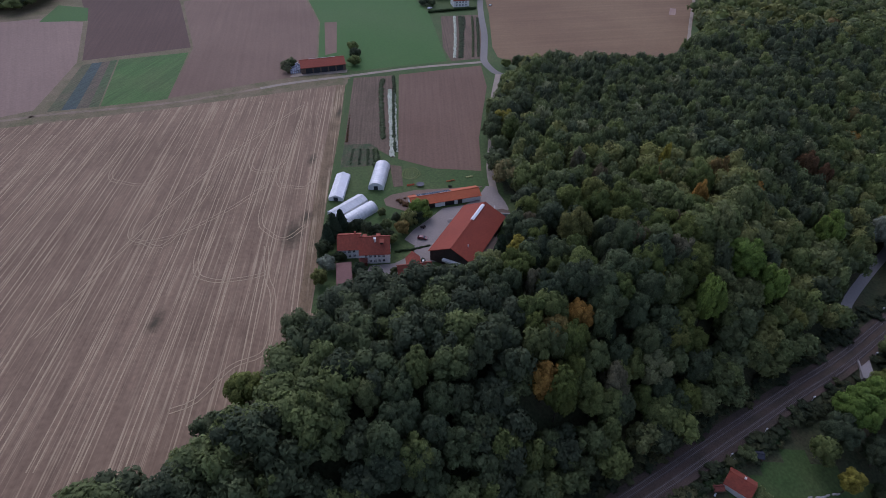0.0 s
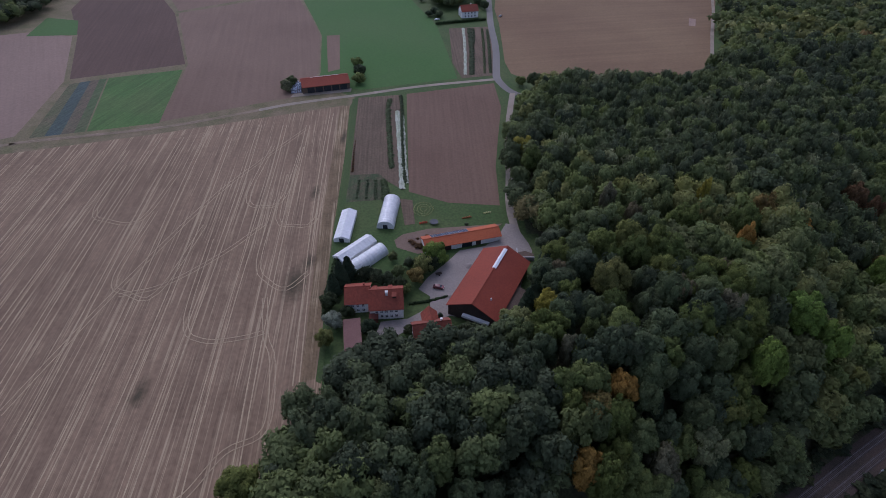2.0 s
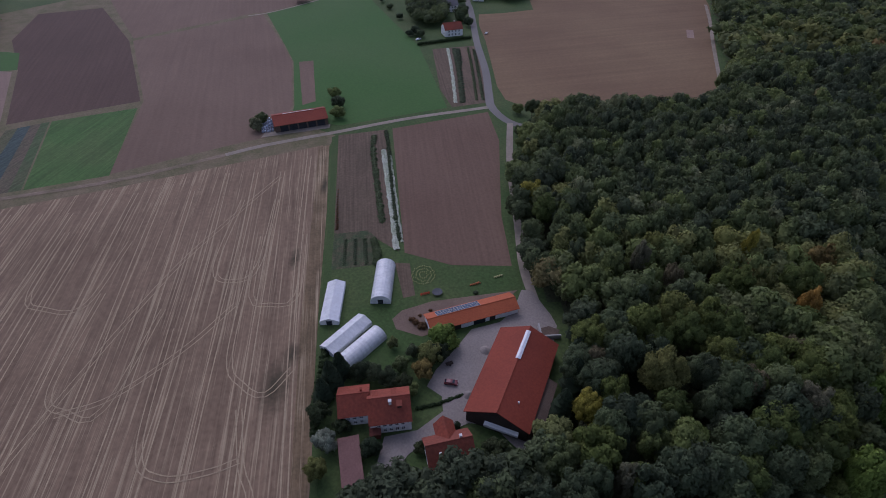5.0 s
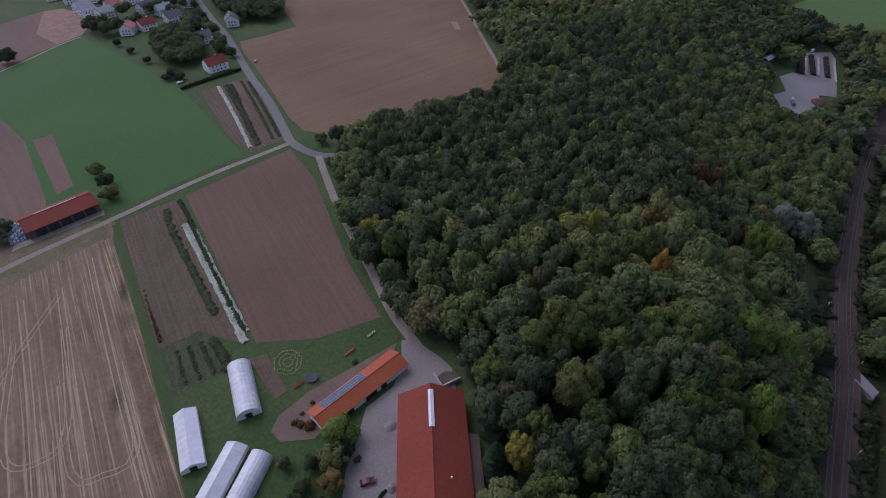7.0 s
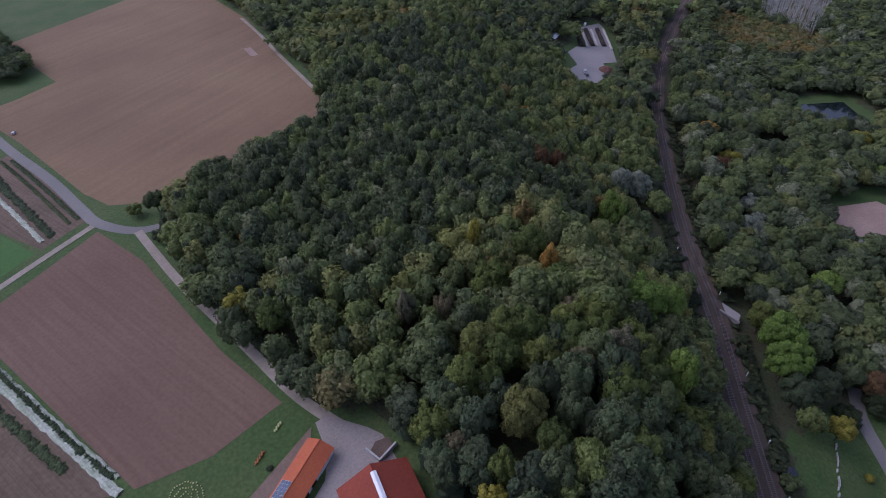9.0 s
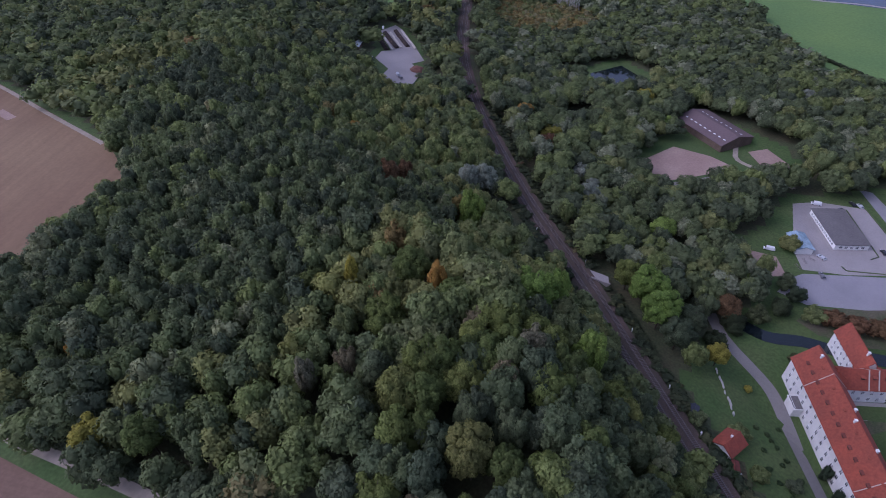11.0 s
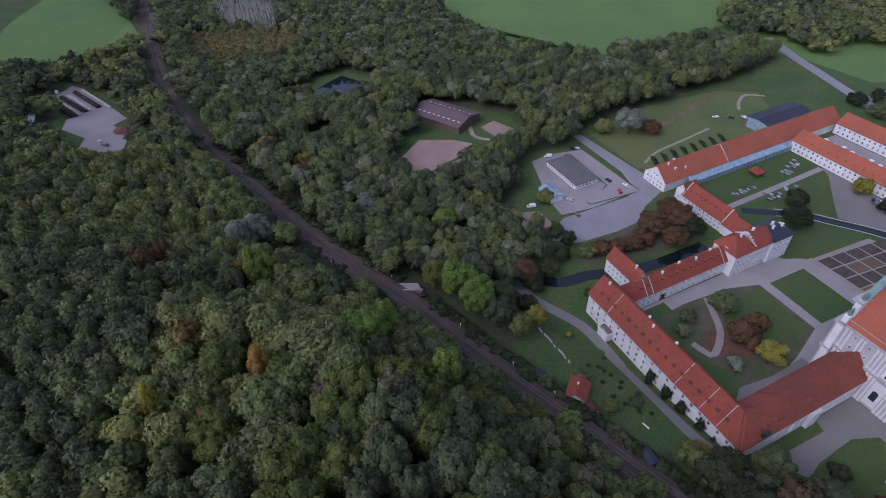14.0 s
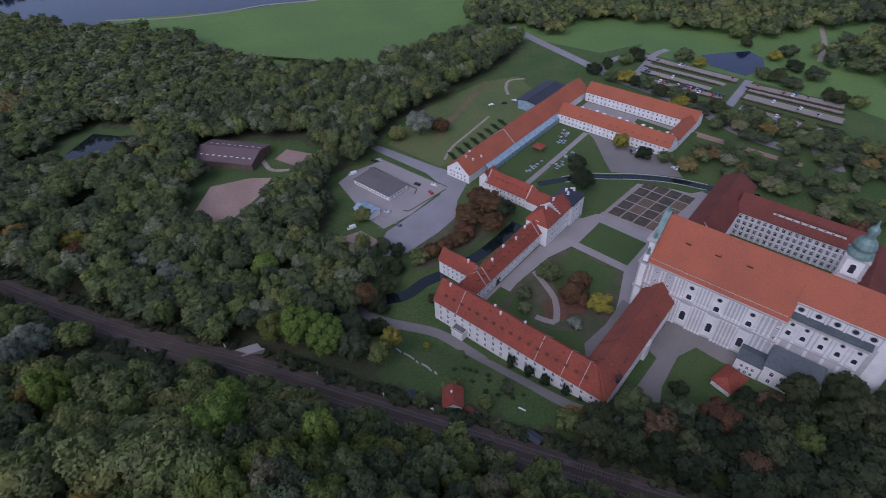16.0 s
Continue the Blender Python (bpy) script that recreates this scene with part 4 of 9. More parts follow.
# the hill wood: a dark close stand behind, broad olive crowns on the brow, mixed trees round them
DARK_STAND = [(72, 361), (92, 360), (112, 358), (150, 360), (172, 380), (200, 330), (208, 289), (195, 222), (179, 205), (121, 234), (79, 238), (52, 262), (46, 285), (50, 330)]
BROW = [(108, 229), (129, 210), (138, 176), (128, 147), (100, 128), (82, 130), (73, 165), (53, 187), (59, 216)]
MARKED = [(48.5, 130, 5.3, 14, M_ORANGE, "broadleaf tree with orange autumn leaves"), (34, 108, 5.4, 9, M_ORANGE, "broadleaf tree turning rusty orange"), (39, 104, 5.6, 9, M_OLIVE, "olive tree beside an orange one"),
          (106, 224, 2.5, 24, M_YELLOW, "slender tree with golden yellow leaves"), (112.5, 195, 3.4, 22.5, M_ORANGE, "crown of dull orange leaves"), (108, 189, 6.0, 18, M_OLIVE, "broad olive tree turning brown"),
          (34, 273, 5.5, 16, M_YELLOW, "yellow-green tree at the wood's edge"), (37, 257, 5.6, 20, M_OLIVE, "large olive tree at the wood's edge"),
          (121, 163, 8.4, 15.5, M_BRIGHT, "large fresh green tree above the railway"), (131, 157, 6.2, 9, M_BRIGHT, "fresh green tree above the railway"), (100, 142, 5.6, 15.5, M_BRIGHT, "fresh green tree on the slope"),
          (81, 148, 3.0, 15, M_YELLOW, "yellow-green young tree in the wood"), (30, 163, 4.6, 15, M_YELLOW, "yellow-green tree beside the barn"), (53, 169, 6.5, 25, M_OLIVE, "tall olive tree above its neighbours"),
          (116, 206, 7.0, 23, M_OLIVE, "broad olive tree on the brow"), (65, 193, 6.2, 24, M_OLIVE, "tall olive tree above its neighbours"), (92, 207, 6.8, 22, M_OLIVE, "broad olive tree on the brow"),
          (64, 221, 3.4, 23, M_GREYLEAF, "thin greyish tree among green ones"), (72, 212, 3.6, 20, M_GREYLEAF, "thin greyish tree among green ones"), (97, 178, 4.6, 19, M_GREYLEAF, "thin greyish tree on the brow"),
          (183, 201, 6.4, 1, M_BRIGHT, "broad yellow-green tree above the railway"), (151, 218, 4.4, 7, M_ORANGE, "crown of brownish orange leaves"), (227, 205, 7.5, -12, M_SILVER, "large silvery willow above the railway"), (219, 212, 6.0, -9, M_SILVER, "silvery willow above the railway"),
          (-60, 98, 5.6, 14, M_OLIVE, "yellowish olive tree at the field's edge"), (241, 287, 5.2, -2, M_ORANGE, "orange-brown tree among green ones"), (190, 244, 5.6, 8, M_RED, "russet tree among green ones"), (197, 238, 4.4, 5, M_RED, "russet tree among green ones"), (56, 300, 2.6, 16, M_ORANGE, "small orange tree at the wood's edge")]
_all = scatter(HILL_WOOD, 7.5, 11, [*CLEARINGS, DARK_STAND, FAR_MEADOW], 0.5, 1.5)
_stand = scatter(DARK_STAND, 5.9, 15, (), 0.42)


def clear_of(p, marked):
    return p[np.min([np.hypot(p[:, 0] - t[0], p[:, 1] - t[1]) - 0.8 * t[2] for t in marked], 0) > 2.2]


_all, _stand = clear_of(_all, MARKED), clear_of(_stand, MARKED)
_all = _all[(rail_side(_all[:, 0], _all[:, 1]) > 10) & (_all[:, 0] > -130)]
_near = (_all[:, 0] > -70) & (_all[:, 0] < 205) & (_all[:, 1] < 300)
_order = np.argsort(np.where(_near, np.minimum(np.hypot(_all[:, 0] - 62, _all[:, 1] - 150), np.hypot(_all[:, 0] + 8, _all[:, 1] - 88) + 30), 1e6))
_single, _close, _rest = _all[_order[:128]], _all[_order[128:250]], _all[_order[250:]]
_q = np.random.default_rng(5)
_brow = inside(BROW, _single[:, 0], _single[:, 1])
_low = 0.74 + 0.26 * smooth(1, 14, edge_distance(HILL_WOOD, _single))
for (_x, _y), _on, _e in zip(_single, _brow, _low):
    _r, _u = _q.uniform(4.8, 7.1) if _on else _q.uniform(4.3, 6.5), _q.random()
    _s, _tall = int(_q.integers(1000)), _e * (13.5 + 1.3 * _r * _q.uniform(0.8, 1.2))
    if _u < 0.04 and not _on:
        tree(_x, _y, 3.2, _q.uniform(17, 23), M_CONIFER, "dark spruce among the broadleaf trees", group="conifers of the hill wood", seed=_s, conifer=True, name="spruce")
    elif _u > 0.95:
        tree(_x, _y, 0.8 * _r, _tall, M_GREYLEAF, "thin greyish tree in the dense hill wood", group="trees of the hill wood", seed=_s)
    elif _u < (0.62 if _on else 0.08 if _x < 25 else 0.22):
        tree(_x, _y, _r, _tall, M_OLIVE, "broad olive-green tree in the dense hill wood", group="trees of the hill wood", seed=_s)
    elif _u > (0.84 if _on else 0.25 if _x < 25 else 0.55):
        tree(_x, _y, _r, _tall, M_DEEP, "deep green tree in the dense hill wood", group="trees of the hill wood", seed=_s)
    else:
        tree(_x, _y, _r, _tall, M_LEAF, "tall broadleaf tree in the dense hill wood", group="trees of the hill wood", seed=_s)
wood("near_hill_wood", _close, 5.6, 20.0, CROWNS_GARDEN, "dense mixed broadleaf wood on the slope", "wood", 28, lambda p, q: np.clip(patch_tint(p, 21) - np.where(p[:, 0] < 25, 0.36, 0.1), 0, 1), outline=HILL_WOOD)
_far = (_rest[:, 0] > 330) | (_rest[:, 1] > 420)
wood("hill_wood", _rest[~_far], 5.0, 19.5, CROWNS_MID, "dense mixed broadleaf wood in early autumn", "wood", 21, lambda p, q: np.clip(patch_tint(p, 21) - np.where(p[:, 0] < 25, 0.38, 0.0), 0, 1), outline=HILL_WOOD)
wood("dark_stand", _stand, 3.6, 19.0, CROWNS_NARROW, "close stand of slender dark green trees", "wood", 27, lambda p, q: np.where(q.random(len(p)) < 0.04, 0.9, np.clip(q.normal(0.24, 0.15, len(p)), 0, 0.6)), (0.75, 1.2), HILL_WOOD)
_f = scatter(HILL_WOOD, 10.2, 13, [*CLEARINGS, FAR_MEADOW], 0.5, 1.5)
_f = _f[((_f[:, 0] > 330) | (_f[:, 1] > 420)) & (np.hypot(_f[:, 0] - 300, _f[:, 1] - 200) < 720) & (rail_side(_f[:, 0], _f[:, 1]) > 9)]
wood("far_hill_wood", _f, 6.2, 17.0, CROWNS_FAR, "distant broadleaf wood on the slope", "wood", 22)
GROVE = [(703, 251), (674, 188), (576, 185), (609, 241)]
THICKET = [(508, 262), (597, 276), (588, 204), (548, 150), (500, 188)]
SMALL_POND = [(364, 183), (370, 158), (345, 153), (343, 170)]
_v = scatter(VALLEY_WOOD, 8.3, 12, [*CLEARINGS, SMALL_POND], 0.5, 5.0)
BIG = [(166, 119, 8.5, 23, M_BRIGHT, "huge bright green tree beside the railway"), (154, 114, 7.8, 22, M_BRIGHT, "large bright green tree beside the railway"), (175, 127, 6.5, 18, M_OLIVE, "olive tree beside the railway bridge"), (145, 107, 6.5, 17, M_DEEP, "deep green tree above the garden"), (158, 101, 6.5, 15, M_LEAF, "broad green tree above the garden"),
       (175, 84, 5.5, 14, M_RED, "russet tree beside the stream"), (267, 155, 6, 14, M_SILVER, "silvery willow beside the railway"), (256, 148, 5, 13, M_SILVER, "silvery willow beside the railway"), (309, 178, 7, 14, M_YELLOW, "willow with yellowing leaves"),
       (292, 203 - 24, 6, 14, M_RED, "russet tree beside the railway"), (330, 200, 6.5, 14, M_ORANGE, "tree with dull orange leaves"), (345, 76 + 28, 5, 12, M_BRIGHT, "yellow-green tree behind the riding hall"),
       (400, 10, 5, 13, M_SILVER, "pale tree at the meadow's edge"), (380, 120, 7, 14, M_YELLOW, "willow with yellowing leaves"), (240, 150, 6.5, 15, M_SILVER, "grey-green willow in the valley wood"), (225, 110, 6, 15, M_BRIGHT, "yellow-green tree in the valley wood")]
_v = _v[np.min([np.hypot(_v[:, 0] - t[0], _v[:, 1] - t[1]) - t[2] for t in BIG], 0) > 2.0]
_v = _v[rail_side(_v[:, 0], _v[:, 1]) < -9.5]
_vf = _v[:, 0] > 420
wood("valley_wood", _v[~_vf], 5.5, 16.5, CROWNS_MID, "mixed wood of willows and broadleaf trees in the valley", "wood", 23,
     lambda p, q: np.where(q.random(len(p)) < 0.10, 0.92, np.where(q.random(len(p)) < 0.10, 0.80, np.clip(q.normal(0.30, 0.20, len(p)), 0, 0.7))), (0.62, 1.3))
_vf2 = scatter(VALLEY_WOOD, 9.4, 14, [*CLEARINGS, GROVE, THICKET], 0.5, 9.0)
_vf2 = _vf2[(_vf2[:, 0] > 420) & (rail_side(_vf2[:, 0], _vf2[:, 1]) < -9.5)]
wood("far_valley_wood", _vf2, 6.0, 14.5, CROWNS_FAR, "distant valley wood with pale willows", "wood", 24,
     lambda p, q: np.where(q.random(len(p)) < 0.14, 0.92, np.clip(q.normal(0.34, 0.2, len(p)), 0, 0.8)))
for _k, (_x, _y, _r, _t, _m, _l) in enumerate(MARKED):      # here the tree's top is given as a height over the plateau
    tree(_x, _y, _r, _t - h1(_x, _y), _m, _l, seed=_k * 7 + 3)
for _k, (_x, _y, _r, _t, _m, _l) in enumerate(BIG):
    tree(_x, _y, _r, _t, _m, _l, seed=_k * 7 + 3)
# rough scrub along both sides of the railway
_p = np.concatenate([scatter([(-60, -4), (40, 58), (110, 98), (170, 131), (266, 188), (352, 230), (352, 256), (266, 214), (170, 158), (110, 124), (40, 84), (-60, 26)], 3.0, 41)])
_d = np.abs(rail_side(_p[:, 0], _p[:, 1]))
_p = _p[(_d > 5.6 + 1.2 * np.sin(_p[:, 0] * 0.31)) & (_d < 14) & (np.hypot(_p[:, 0] - 176, _p[:, 1] - 139) > 7)]
wood("rail_scrub", _p, 1.9, 1.9, CROWNS_DISTANT, "rough low scrub beside the railway", "scrub", 26, leaves=M_DARK_STUFF)
# woods beyond the meadows and the fields
_p = np.concatenate([scatter([(-560, 455), (-372, 470), (-352, 500), (-346, 520), (-420, 660), (-620, 640)], 11, 31), scatter([(210, -350), (250, -345), (330, -310), (390, -290), (520, -420), (420, -600), (140, -600), (80, -520), (150, -470)], 12, 32),
                     scatter([(60, -330), (120, -345), (160, -335), (160, -400), (120, -470), (0, -460), (-60, -330)], 13, 33), scatter([(640, 120), (900, 200), (1000, -100), (1100, 120), (900, 340)], 16, 34),
                     scatter([ab2(a, b) for a, b in ((300, -296), (330, -300), (367, -262), (415, -300), (420, -420), (300, -470), (250, -430), (262, -385))], 11, 35, (), 0.5, 8.0)])
wood("far_wood", _p, 6.0, 14, CROWNS_DISTANT, "far dark wood beyond the fields", "wood", 25)


def bush(x, y, r, h, seed, z=None, shapes=None):
    shapes = shapes or CROWNS_MID
    v, f, nrm, bough_shade = shapes[seed % len(shapes)]
    zz = h1(x, y) if z is None else z
    return np.stack([v[:, 0] * r + x, v[:, 1] * r + y, (v[:, 2] - 0.6) * h / (v[:, 2].max() - 0.6) + zz - 0.1], 1), f, nrm, bough_shade


def shrub(x, y, r, h, leaves, label, seed=0, z=None, group="", name="shrub"):
    """A bush that stands on the ground."""
    ob = new(name, tri_mesh("foliage", *bush(0, 0, r, h, seed, 0.0), leaves))
    ob.matrix_world = pose(x, y, h1(x, y) if z is None else z, 0, 0, seed * 50)
    return tagged(ob, label, "shrub", group)


def hedge(name, line, width, tall, leaves, label, step=1.6, z=None):
    """A row of foliage along a line."""
    vs, fs, ns, ls, n, q = [], [], [], [], 0, random.Random(len(line))
    for i, (x, y) in enumerate(curve_line(line, step)):
        v, f, nrm, bough_shade = bush(x, y, width * q.uniform(0.5, 0.75), tall * q.uniform(0.8, 1.15), i, z, CROWNS_FAR if tall < 1.3 else CROWNS_MID)
        vs.append(v)
        fs.append(f + n)
        ns.append(nrm)
        ls.append(bough_shade)
        n += len(v)
    return tagged(new(name, tri_mesh("foliage", *(np.concatenate(k) for k in (vs, fs, ns, ls)), leaves)), label, "hedge", "", "stuff")

# ---- buildings ----
def gable(name, m, length, width, eave, ridge, walls, tiles, label, category="building", hips=(0.0, 0.0), over=0.5, group="", thick=0.3):
    """A house with a ridged roof, its long side along x, centred on the origin of m. hips: how far the ridge draws in at either end."""
    root = thing(name, m, label, category, group)
    l, w = length / 2, width / 2
    bm = bmesh.new()
    box(bm, -l, -w, -1.0, l, w, eave)
    slope = (ridge - eave) / w
    for sx, hp in ((-1, hips[0]), (1, hips[1])):
        if not hp:
            a, b, c = (bm.verts.new((sx * l, -w, eave)), bm.verts.new((sx * l, w, eave)), bm.verts.new((sx * l, 0, ridge - 0.02)))
            a2, b2, c2 = (bm.verts.new((sx * (l - 0.4), -w, eave)), bm.verts.new((sx * (l - 0.4), w, eave)), bm.verts.new((sx * (l - 0.4), 0, ridge - 0.02)))
            for f in ((a, b, c), (a2, c2, b2), (a, c, c2, a2), (b, b2, c2, c), (a, a2, b2, b)):
                bm.faces.new(f)
    part("wall", bm, walls, root)
    bm = bmesh.new()
    lo = eave - over * slope
    x0, x1 = -l - (over if hips[0] else 0.35), l + (over if hips[1] else 0.35)
    r0, r1 = (-l + hips[0] if hips[0] else x0), (l - hips[1] if hips[1] else x1)
    y = w + over
    slab(bm, [(x0, -y, lo), (x1, -y, lo), (r1, 0, ridge), (r0, 0, ridge)], thick)
    slab(bm, [(x0, y, lo), (x1, y, lo), (r1, 0, ridge), (r0, 0, ridge)], thick)
    if hips[0]:
        slab(bm, [(x0, -y, lo), (x0, y, lo), (r0, 0, ridge)], thick)
    if hips[1]:
        slab(bm, [(x1, -y, lo), (x1, y, lo), (r1, 0, ridge)], thick)
    roof = part("roof", bm, tiles, root)
    bm = bmesh.new()
    tube(bm, (r0, 0, ridge + thick * 0.9), (r1, 0, ridge + thick * 0.9), 0.2, 0.2, 6)
    part("ridge_tiles", bm, tiles, root)
    root["dims"] = (l, w, eave, ridge)
    return root


def window_mesh(w, h, d=0.12, arched=False):
    """A window against a wall that faces -y: one pale frame with openings, and the dark pane behind it."""
    t = max(0.12, 0.1 * w)
    bm = bmesh.new()
    if arched:
        arc = [math.pi * i / 8 for i in range(9)]
        inner = [(-w / 2, 0.0), (w / 2, 0.0)] + [(w / 2 * math.cos(a), h + w / 2 * math.sin(a)) for a in arc]
        o = w / 2 + t
        outer = [(-o, -t), (o, -t)] + [(o * math.cos(a), h + o * math.sin(a)) for a in arc]
        loops = [[bm.verts.new((x, y, z)) for x, z in pts] for pts, y in ((outer, 0.05), (outer, -d), (inner, -d), (inner, 0.0))]
        for a, b in zip(loops, loops[1:]):
            for i in range(len(a)):
                k = (i + 1) % len(a)
                bm.faces.new((a[i], a[k], b[k], b[i]))
        pane = inner
    else:
        xs, zs = (-w / 2 - t, -w / 2, -0.04, 0.04, w / 2, w / 2 + t), (-t, 0, h * 0.62, h * 0.62 + 0.08, h, h + t)
        g = [[bm.verts.new((x, -d, z)) for z in zs] for x in xs]
        for i in range(5):
            for k in range(5):
                q = (g[i][k], g[i + 1][k], g[i + 1][k + 1], g[i][k + 1])
                if i in (1, 3) and k in (1, 3):
                    r = [bm.verts.new((v.co.x, 0.0, v.co.z)) for v in q]
                    for m in range(4):
                        bm.faces.new((q[m], q[(m + 1) % 4], r[(m + 1) % 4], r[m]))
                else:
                    bm.faces.new(q)
        rim = [g[i][0] for i in range(6)] + [g[5][k] for k in range(1, 6)] + [g[i][5] for i in range(4, -1, -1)] + [g[0][k] for k in range(4, 0, -1)]
        back = [bm.verts.new((v.co.x, 0.05, v.co.z)) for v in rim]
        for m in range(len(rim)):
            bm.faces.new((rim[m], rim[(m + 1) % len(rim)], back[(m + 1) % len(rim)], back[m]))
        pane = [(-w / 2, 0), (w / 2, 0), (w / 2, h), (-w / 2, h)]
    frame_me = mesh_of(bm, M_WHITE)
    bm = bmesh.new()
    lo, hi = [bm.verts.new((x, -0.04, z)) for x, z in pane], [bm.verts.new((x, 0.0, z)) for x, z in pane]
    bm.faces.new(lo)
    for i in range(len(pane)):
        k = (i + 1) % len(pane)
        bm.faces.new((lo[i], hi[i], hi[k], lo[k]))
    return frame_me, mesh_of(bm, M_GLASS)


_win = {}


def one_window(parent, m, w, h, arched=False):
    key = (w, h, arched)
    if key not in _win:
        _win[key] = window_mesh(w, h, arched=arched)
    ob = part("window", _win[key][0], None, parent)
    ob.matrix_basis = m
    part("pane", _win[key][1], None, ob)


def windows(root, side, count, z, w=1.0, h=1.6, start=None, end=None, arched=False, skip=()):
    """A row of windows on one wall of a gable() house: side 'front' (-y), 'back', 'left' (-x) or 'right'."""
    l, wd, *_ = root["dims"]
    span = l if side in ("front", "back") else wd
    a, b = (-span + 1.6 if start is None else start), (span - 1.6 if end is None else end)
    for i in range(count):
        if i in skip:
            continue
        s = a + (b - a) * (i + 0.5) / count if count > 1 else (a + b) / 2
        one_window(root, {"front": pose(s, -wd - 0.01, z), "back": pose(s, wd + 0.01, z, 0, 0, 180), "left": pose(-l - 0.01, s, z, 0, 0, -90), "right": pose(l + 0.01, s, z, 0, 0, 90)}[side], w, h, arched)


def on_roof(root, x, y, up=0.3):
    """The height of the roof over a point of the plan, and its tilt about x in degrees."""
    l, w, eave, ridge = root["dims"]
    return ridge - (ridge - eave) * abs(y) / w + up


def chimney(root, x, y, tall=1.6, size=0.7, material=None):
    z = on_roof(root, x, y)
    bm = bmesh.new()
    box(bm, x - size / 2, y - size / 2, z - 1.2, x + size / 2, y + size / 2, z + tall)
    box(bm, x - size / 2 - 0.12, y - size / 2 - 0.12, z + tall, x + size / 2 + 0.12, y + size / 2 + 0.12, z + tall + 0.2)
    part("chimney", bm, material or M_PLASTER, root, "white rendered chimney")


def dormer(root, x, y, w=1.3, h=0.9, d=1.8, tiles=None):
    """A small shed dormer on the slope at y."""
    l, wd, eave, ridge = root["dims"]
    s = 1 if y > 0 else -1
    z, k = on_roof(root, x, y), (ridge - eave) / wd
    bm = bmesh.new()
    y0, y1 = y + s * 0.2, y - s * d
    zt = z + h
    vs = [bm.verts.new(p) for p in ((x - w / 2, y0, z - 0.5), (x + w / 2, y0, z - 0.5), (x + w / 2, y0, zt), (x - w / 2, y0, zt), (x - w / 2, y1, zt + 0.2), (x + w / 2, y1, zt + 0.2), (x - w / 2, y1, z - 0.3), (x + w / 2, y1, z - 0.3))]
    for q in ((0, 1, 2, 3), (0, 3, 4, 6), (1, 7, 5, 2), (6, 4, 5, 7), (0, 6, 7, 1)):
        bm.faces.new([vs[i] for i in q])
    f = bm.faces.new([vs[i] for i in (3, 2, 5, 4)])
    ob = part("dormer", bm, M_DARKWOOD, root)
    bm = bmesh.new()
    slab(bm, [(x - w / 2 - 0.2, y0 + s * 0.25, zt), (x + w / 2 + 0.2, y0 + s * 0.25, zt), (x + w / 2 + 0.2, y1, zt + 0.25), (x - w / 2 - 0.2, y1, zt + 0.25)], 0.12)
    ob2 = part("dormer_roof", bm, tiles or M_TILE_RED, ob)


def abp(a, b, z=VAL, turn=0.0):
    """A pose on the abbey's grid."""
    return Matrix.Translation(ab(a, b, z)) @ pose(0, 0, 0, 0, 0, TURN + turn)

# ---- abbey: paving, lawns and water ----
def on_ab(pts):
    return [ab2(a, b) for a, b in pts]


def flat(name, pts, lift, material, label, category, kind="structure"):
    return sheet(name, on_ab(pts), VAL + lift, material, label, category, kind)


flat("abbey_paving", [(147, 24), (121, 24), (118, 12), (110, 6), (98, 10), (88, 22), (87, -27), (89, -27), (89, -132), (98, -134), (134, -82), (140, -70), (146, -66)], 0.07, M_PAVING, "pale grey paved abbey courts", "paving")
flat("courtyard_garden", [(138, 20), (122, 20), (96, 19), (90, 14), (90, 0), (96, -24), (103, -44), (133, -45), (138, -30), (140, -5)], 0.10, M_EARTH, "brown earth and thin grass of the courtyard garden", "garden")
flat("court_drive", [(96, 8), (88.5, 20), (88, -26), (95, -26), (94, -8)], 0.14, M_ASPHALT, "dark asphalt strip along the south wing", "paving")
for _pts in ([(131, -72), (103.3, -71), (103.6, -49), (131.5, -50)], [(132, -43), (104.3, -41.5), (103.5, -22), (112, -10), (123, -13), (131, -20)], [(145, 18), (139, 18), (138, 2), (145, 2)], [(132, 16), (124, 18), (113, 19), (97, 19), (92, 9), (101, 4), (110, 9), (120, 12), (126, 6), (133, -4), (136, 4)]):
    flat("lawn", _pts, 0.13, M_LAWN, "mown dark green abbey lawn with straight edges", "lawn")
flat("leaf_litter", [(124, -2), (118, -12), (108, -16), (104, -8), (110, 2), (118, 6)], 0.16, mat("russet_leaf_litter", (0.15, 0.06, 0.045), 0.95, 0.35, 0.3, 2.0, 0.4, second=(0.07, 0.065, 0.03)), "russet fallen leaves under the trees", "leaf litter", "stuff")
road("garden_path", on_ab([(138, -17), (128, -12), (120, -7), (114, 1), (113, 6), (121, 8)]), 3.0, 0.22, M_GRAVEL, "winding gravel path through the garden", "path")
